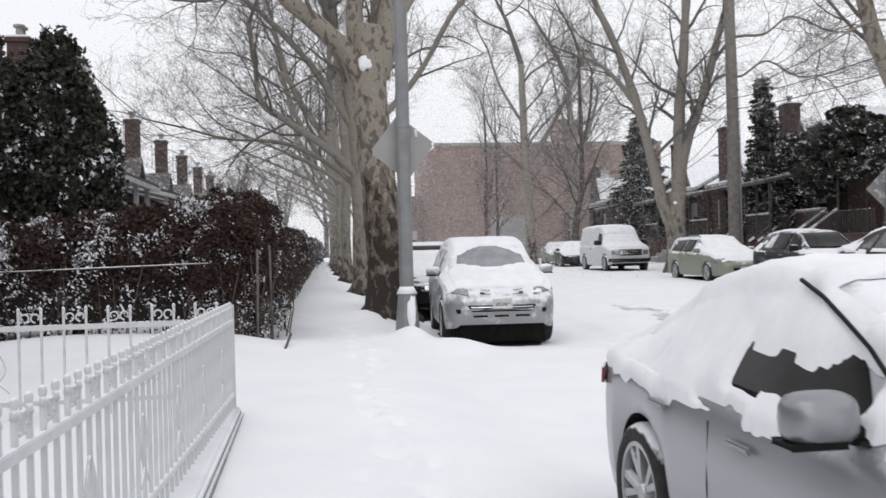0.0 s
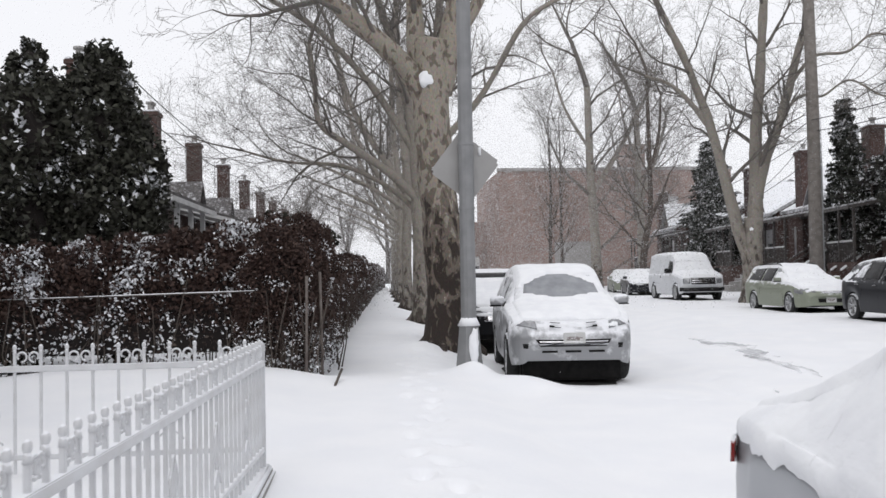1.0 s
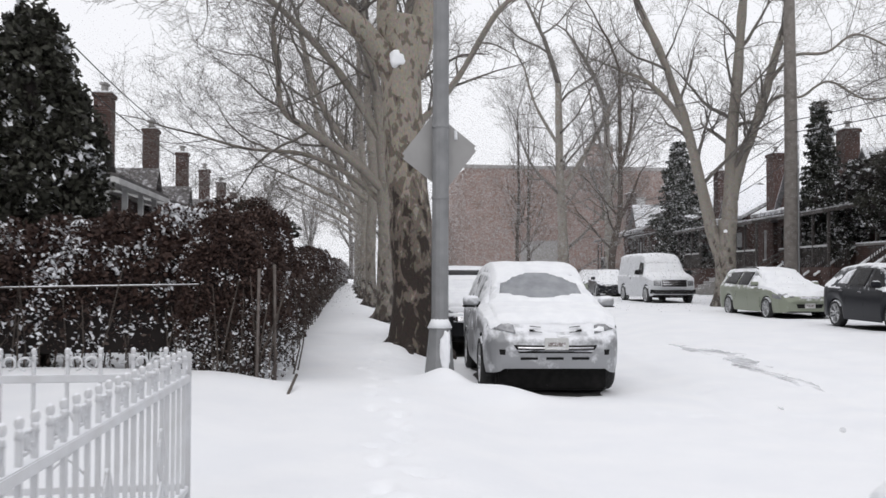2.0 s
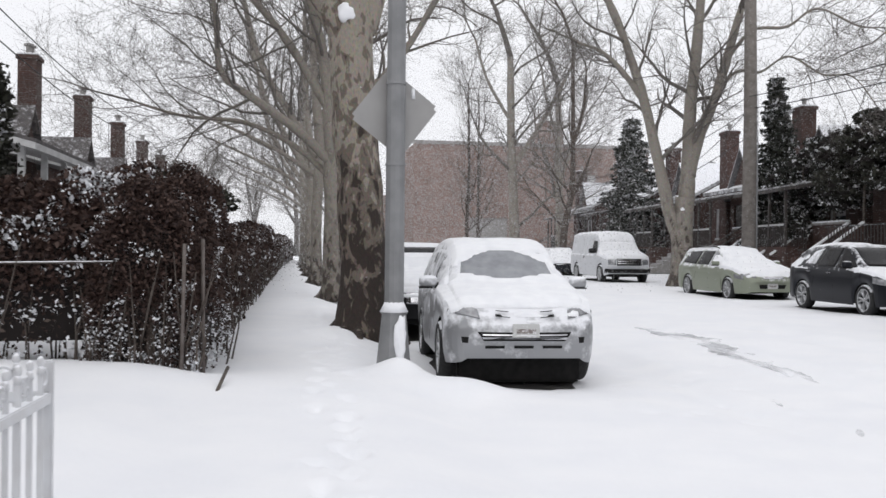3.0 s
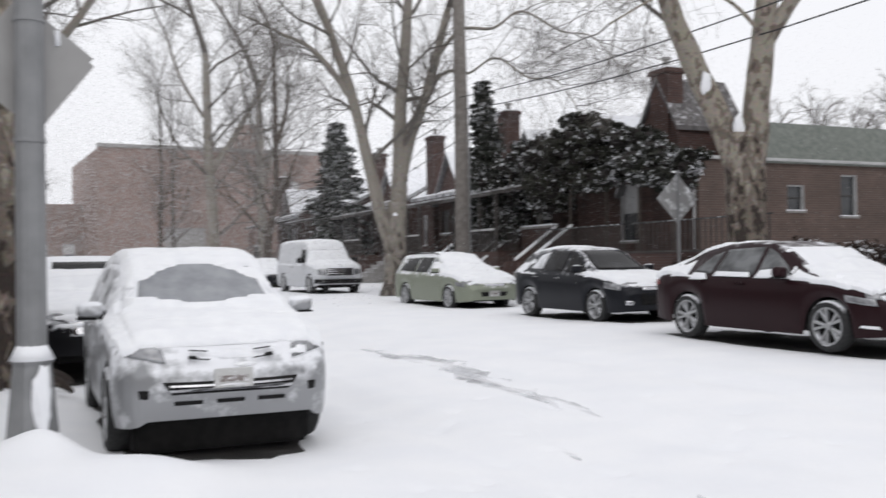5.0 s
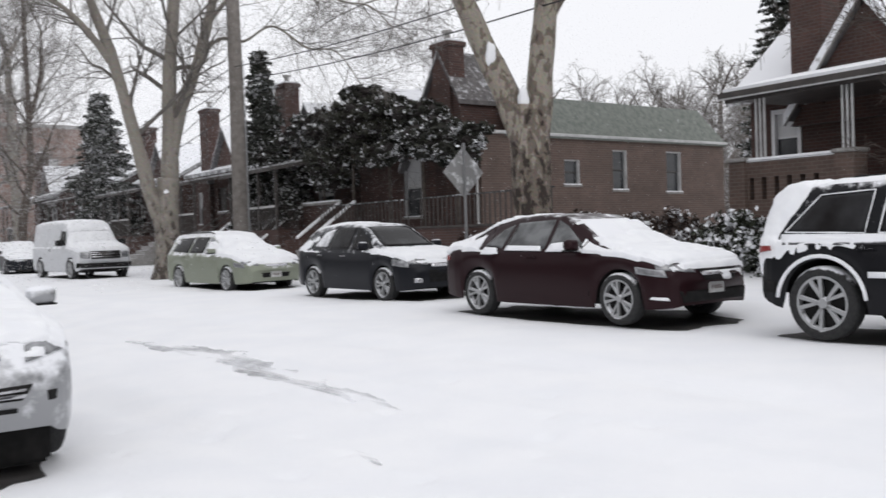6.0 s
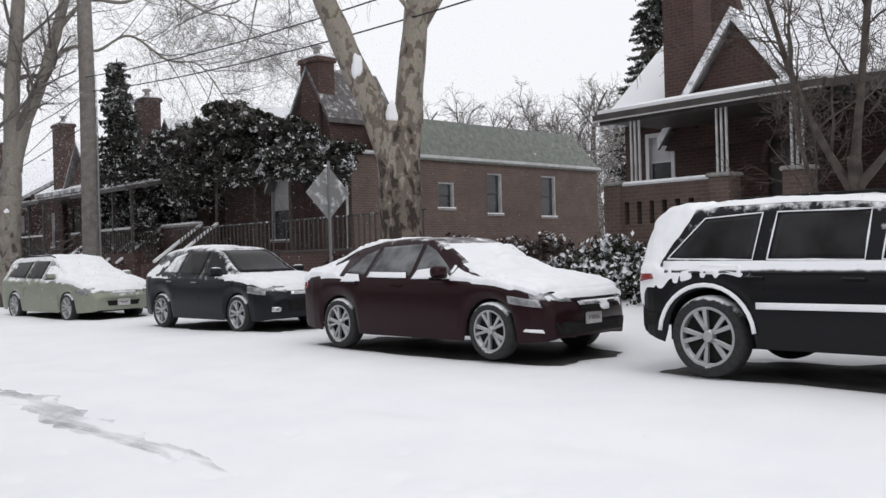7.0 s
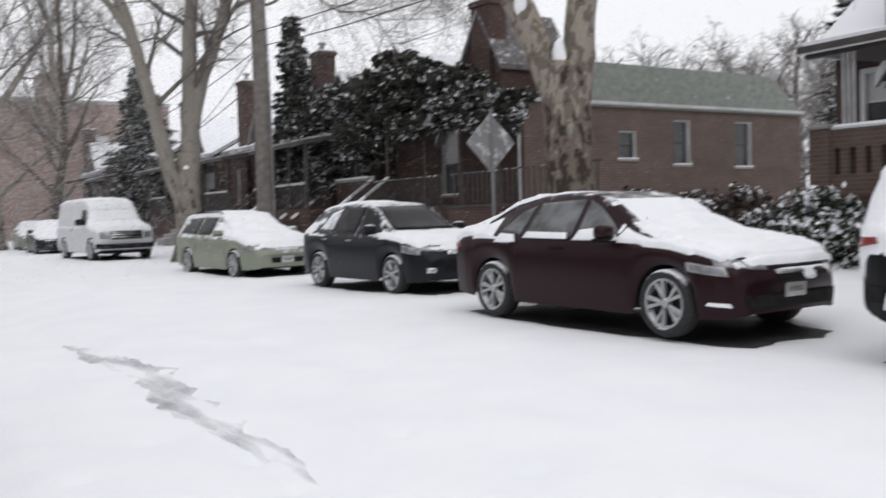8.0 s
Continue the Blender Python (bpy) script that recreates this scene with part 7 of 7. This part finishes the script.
def crown_blobs(z0, z1, radius, seed):
    """Loose clumps between two heights, on a bare stem, spreading wider than tall."""
    rnd = random.Random(seed)
    out = []
    for k in range(16):
        t = rnd.random()
        r = radius * rnd.uniform(0.26, 0.46)
        w = radius * (1.0 - 0.45 * t)
        out.append((rnd.uniform(-0.6, 0.6) * w, rnd.uniform(-1, 1) * w, z0 + (z1 - z0) * t, r, r, r * rnd.uniform(0.4, 0.65)))
    out.append((0, 0, z1, radius * 0.22, radius * 0.22, radius * 0.2))
    return out


for a, b, z0, z1, rad, mat, lab in ((6.6, 13.4, 2.6, 3.5, 1.2, EVERGREEN_FLECKED, "spreading evergreen with snow on its outer sprays"), (6.7, 15.4, 2.9, 4.3, 1.5, EVERGREEN_FLECKED, "spreading dark evergreen with snow on its sprays"),
                                    (6.8, 17.6, 2.9, 4.9, 1.5, EVERGREEN, "loose dark evergreen on a bare stem"), (6.7, 19.9, 2.6, 5.4, 1.6, EVERGREEN, "tall loose dark evergreen before the houses"),
                                    (6.7, 22.2, 2.0, 4.9, 1.6, EVERGREEN_FLECKED, "broad dark evergreen dusted with snow"), (6.5, 24.6, 1.4, 4.5, 1.5, EVERGREEN_FLECKED, "dark evergreen dusted with snow in a front garden")):
    rs += 1
    evergreen("evergreen_bush", lab, far(a, b, 0.9), crown_blobs(z0, z1, rad, rs), 24000, 0.085, mat, rs, group="garden evergreens")
for a, b, z, hgt, rad, mat in ((6.3, 3.5, 0.35, 1.25, 0.75, EVERGREEN_SNOWY), (6.2, 2.5, 0.35, 0.9, 0.6, EVERGREEN_SNOWY), (6.2, 4.9, 0.35, 1.3, 0.8, HEDGE_FLECKED), (6.2, 6.3, 0.35, 1.3, 0.85, HEDGE_FLECKED), (6.2, 7.7, 0.35, 1.35, 0.8, HEDGE_FLECKED), (5.9, 9.4, 0.35, 1.3, 0.7, HEDGE), (5.9, 11.2, 0.35, 1.2, 0.7, HEDGE), (6.0, 1.3, 0.35, 0.8, 0.6, EVERGREEN_SNOWY)):
    rs += 1
    evergreen("garden_shrub", "low snow-flecked shrub at the edge of the far pavement", far(a, b, z), [(0, 0, hgt * 0.5, rad, rad, hgt * 0.55)], 6000, 0.07, mat, rs, 0.03, group="garden shrubs")


EVERGREEN_DUST = leaf_material("snow_dusted_spruce", [(0.03, 0.034, 0.027), (0.045, 0.048, 0.038), (0.022, 0.023, 0.02)], 0.12, 2.2)


def spruce(m, label, height, width, seed, n=9000):
    """A spruce: whorls of drooping boughs with short needles sprays."""
    rng = np.random.RandomState(seed)
    root = thing("spruce", m, label, "tree", "conifers")
    part("trunk", tube("trunk", [(0, 0, -0.2), (0, 0, height * 0.6), (0, 0, height)], [0.16, 0.09, 0.02], 8), DARKBARK, root)
    P, v, f = [], [], []
    z = height * 0.12
    while z < height * 0.985:
        t = 1 - z / height
        reach = width * (0.12 + 0.88 * t ** 0.85)
        for k in range(9):
            a = rng.uniform(0, 2 * math.pi)
            L = reach * rng.uniform(0.6, 1.1)
            d = np.array([math.cos(a), math.sin(a), 0])
            tip = d * L + np.array([0, 0, z - 0.22 * L + 0.06])
            tube_into(v, f, [Vector((0, 0, z)), Vector(d * L * 0.5 + np.array([0, 0, z - 0.05])), Vector(tip)], [0.03, 0.02, 0.006], 4)
            m2 = int(14 + 70 * L)
            s = rng.uniform(0.15, 1.05, m2)
            q = np.outer(s, tip - [0, 0, z]) + [0, 0, z]
            q += rng.normal(0, 0.07 + 0.05 * L, (m2, 3)) * [1, 1, 0.45] * (1.1 - 0.7 * s[:, None])
            P.append(q)
        z += 0.17 + 0.1 * t
    tagged(part("boughs", mesh_of("boughs", v, f), DARKBARK, root), kind="stuff")
    tagged(part("needles", leaf_mesh("needles", np.concatenate(P), 0.10, rng, 2.4, 0.3), EVERGREEN_DUST, root), kind="stuff")
    return root


sm = far(6.1, 26.3, 0.4)
spruce(sm, "slim dark spruce with snow on its boughs", 8.6, 1.75, 91)
spruce(pose(21.9, 57, 0.4), "dark spruce standing before the brick flats", 9.6, 3.0, 93)
spruce(pose(44.1, 27.8, 0.4), "tall thin conifer behind the porch house", 17, 3.0, 95)
evergreen("conifer", "dark conifer between the houses", far(24, 13, 0.4), [(0, 0, 1.6, 1.0, 1.0, 1.4), (0, 0, 3.2, 0.7, 0.7, 1.2)], 6000, 0.14, EVERGREEN_SNOWY, 97, category="tree")
ob = part("back_fence", box(0, 0.08, -6, 2, 0, 2.2, 0.01), CONCRETE)
ob.matrix_world = far(21, 12, 0.6)
tagged(ob, "grey garden fence between two houses", "fence")

# --- near side row of houses
def terrace(m, label):
    h = thing("terrace_house", m, label, "house", "terrace along the pavement")
    w = part("front_wall", wall_with_holes(8.75, 0.2, 4.3, [(1.2, 2.4, 1.9, 3.4), (3.6, 4.6, 1.2, 3.3), (5.8, 7.4, 1.9, 3.4)]), BRICK, h)
    w.matrix_local = pose(-7.6, 0, 0, 0, 0, 90)
    part("side_wall", box(-14, -7.85, 0, 0.25, 0.2, 4.3), BRICK, h)
    window(h, pose(-7.65, 1.8, 1.9, 0, 0, 90), 1.2, 1.5); window(h, pose(-7.65, 6.6, 1.9, 0, 0, 90), 1.6, 1.5)
    part("door", box(-7.76, -7.7, 3.6, 4.6, 1.2, 3.3, 0.01), DARK_TRIM, h)
    part("roof", slab([(-7.3, -0.02, 4.25), (-11.0, -0.02, 6.3), (-11.0, 8.73, 6.3), (-7.3, 8.73, 4.25)], 0.16), SLATE, h)
    part("roof", slab([(-11.0, -0.02, 6.3), (-14.2, -0.02, 4.4), (-14.2, 8.73, 4.4), (-11.0, 8.73, 6.3)], 0.16), ROOF, h)
    part("roof_gable", prism([(-7.6, 4.2), (-11.0, 6.15), (-14, 4.4)], 0.2, "y"), BRICK, h)
    part("front_gable", prism([(5.4, 4.1), (6.6, 5.6), (7.8, 4.1)], -3.2, "x"), BRICK, h).location = (-7.5, 0, 0)
    for s in (-1, 1):
        o = [(-7.3, 6.6, 5.8), (-7.3, 6.6 + s * 1.5, 4.0), (-10.6, 6.6 + s * 1.5, 4.0), (-10.6, 6.6, 5.8)]
        part("gable_roof", slab(o if s > 0 else o[::-1], 0.12), SLATE, h)
    chimney(h, -8.25, 0.9, 3.9, 8.1, 0.62, 0.72, BRICK, 2)
    part("porch_base", box(-7.6, -4.4, 2.6, 8.0, 0.1, 1.2, 0.02), BRICK, h)
    part("porch_roof", slab([(-4.1, 2.4, 3.3), (-7.6, 2.4, 4.2), (-7.6, 8.2, 4.2), (-4.1, 8.2, 3.3)], 0.12), TRIM, h)
    part("porch_snow", slab([(-4.12, 2.45, 3.38), (-7.62, 2.45, 4.28), (-7.62, 8.15, 4.28), (-4.12, 8.15, 3.38)], 0.07), SLATE, h)
    for y in (2.8, 4.5, 6.2, 7.9):
        part("porch_post", box(-4.5, -4.38, y - 0.06, y + 0.06, 1.2, 3.3, 0.006), TRIM, h)
    part("aerial", tube("aerial", [(-9.3, 4.2, 6.6), (-9.3, 4.2, 8.9)], 0.02, 5), GALV, h)
    part("aerial_bar", tube("aerial_bar", [(-9.3, 3.8, 8.7), (-9.3, 4.6, 8.8)], 0.015, 5), GALV, h)
    return h


th = terrace(pose(0, 34.6, 0.1), "brick terrace house with chimney, snowy roof and porch")
# copies at negative y are added out of view, darkening reflections in the cars
for y in (-26.65, -17.9, -9.15, -0.4, 17.1, 25.85, 43.35, 52.1, 60.85, 69.6, 78.35, 87.1):
    copy_thing(th, pose(0, y, 0.1))

# --- block of flats closing the view
flats = thing("brick_flats", pose(11.6, 82, 0.3, 0, 0, 0), "large plain red brick block of flats blurred by snowfall", "building")
holes = [(15.4, 16.5, 5.2, 8.0), (15.4, 16.5, 1.8, 3.6), (5.0, 8.4, 0, 4.0)]
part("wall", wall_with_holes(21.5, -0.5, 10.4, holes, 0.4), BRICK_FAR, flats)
window(flats, pose(15.95, 0.1, 5.2), 1.1, 2.8); window(flats, pose(15.95, 0.1, 1.8), 1.1, 1.8)
part("garage_door", box(5.0, 8.4, 0.15, 0.25, 0, 4.0, 0.02), CONCRETE, flats, "pale roller door")
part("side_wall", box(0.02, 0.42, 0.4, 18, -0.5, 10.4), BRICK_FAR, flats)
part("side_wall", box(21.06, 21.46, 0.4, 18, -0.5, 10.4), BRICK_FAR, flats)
part("roof", box(0.4, 21.1, 0.4, 18, 9.9, 10.2), ROOF, flats)
part("parapet", box(-0.1, 21.6, -0.1, 0.5, 10.4, 10.7, 0.02), CONCRETE, flats)
part("roof_house", box(13, 15, 5, 8, 10.2, 13.5, 0.02), BRICK_FAR, flats)
low = thing("low_building", pose(5.5, 92, 0.2), "low building in haze-paled brick at the end of the street", "building")
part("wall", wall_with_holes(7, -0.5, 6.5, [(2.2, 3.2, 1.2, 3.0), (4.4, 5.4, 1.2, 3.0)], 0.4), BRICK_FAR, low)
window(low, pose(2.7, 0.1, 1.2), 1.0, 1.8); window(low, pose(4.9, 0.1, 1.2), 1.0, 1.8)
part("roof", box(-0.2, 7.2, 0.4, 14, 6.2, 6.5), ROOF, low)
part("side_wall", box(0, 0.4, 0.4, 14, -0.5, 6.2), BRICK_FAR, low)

# ---- slush ----
for pts, w, seed in (([(7.05, 18.4), (7.0, 15.3), (6.75, 13.5), (6.45, 11.0)], 0.5, 3), ([(5.45, 10.5), (5.3, 9.95)], 0.14, 5), ([(5.3, 8.7), (5.15, 8.4)], 0.12, 8)):
    verts, faces = slush_streak(pts, w, seed)
    tree_g = BVHTree.FromObject(ground, bpy.context.evaluated_depsgraph_get())
    out = []
    for x, y, z in verts:
        hit = tree_g.ray_cast(Vector((x, y, 5)), Vector((0, 0, -1)))[0]
        out.append((x, y, hit.z + 0.005))
    ob = part("slush_streak", mesh_of("slush_streak", out, faces, True), SLUSH)
    tagged(ob, "streak of thin grey slush in the road", "slush", kind="stuff")

# ---- falling snow ----
def flakes(name, n, lo, hi, size, seed, mat):
    rng = np.random.RandomState(seed)
    P = rng.uniform(lo, hi, (n, 3))
    s = size * rng.uniform(0.5, 1.4, n)[:, None]
    u = rng.normal(size=(n, 3)); u /= np.linalg.norm(u, axis=1)[:, None]
    w = np.cross(u, rng.normal(size=(n, 3))); w /= np.linalg.norm(w, axis=1)[:, None]
    V = np.stack([P + u * s, P - u * s * 0.5 + w * s * 0.87, P - u * s * 0.5 - w * s * 0.87], 1).reshape(-1, 3)
    me = bpy.data.meshes.new(name)
    me.vertices.add(n * 3); me.vertices.foreach_set("co", V.ravel())
    me.loops.add(n * 3); me.loops.foreach_set("vertex_index", np.arange(n * 3, dtype=np.int32))
    me.polygons.add(n); me.polygons.foreach_set("loop_start", np.arange(0, n * 3, 3, dtype=np.int32))
    me.update()
    me.materials.append(mat)
    return tagged(new(name, me), "snowflakes falling through the air", "falling snow", kind="stuff")


flakes("falling_snow", 150000, (-14, 24, 0.4), (34, 46, 10), 0.016, 1, VEIL)
flakes("falling_snow", 400000, (-12, 46, 0.4), (36, 100, 13), 0.036, 2, VEIL)
flakes("falling_snow", 60000, (34, 26, 2.0), (50, 50, 8), 0.03, 4, VEIL)
flakes("falling_snow", 2500, (-10, 7, 0.3), (24, 28, 8), 0.004, 3, FLAKE)
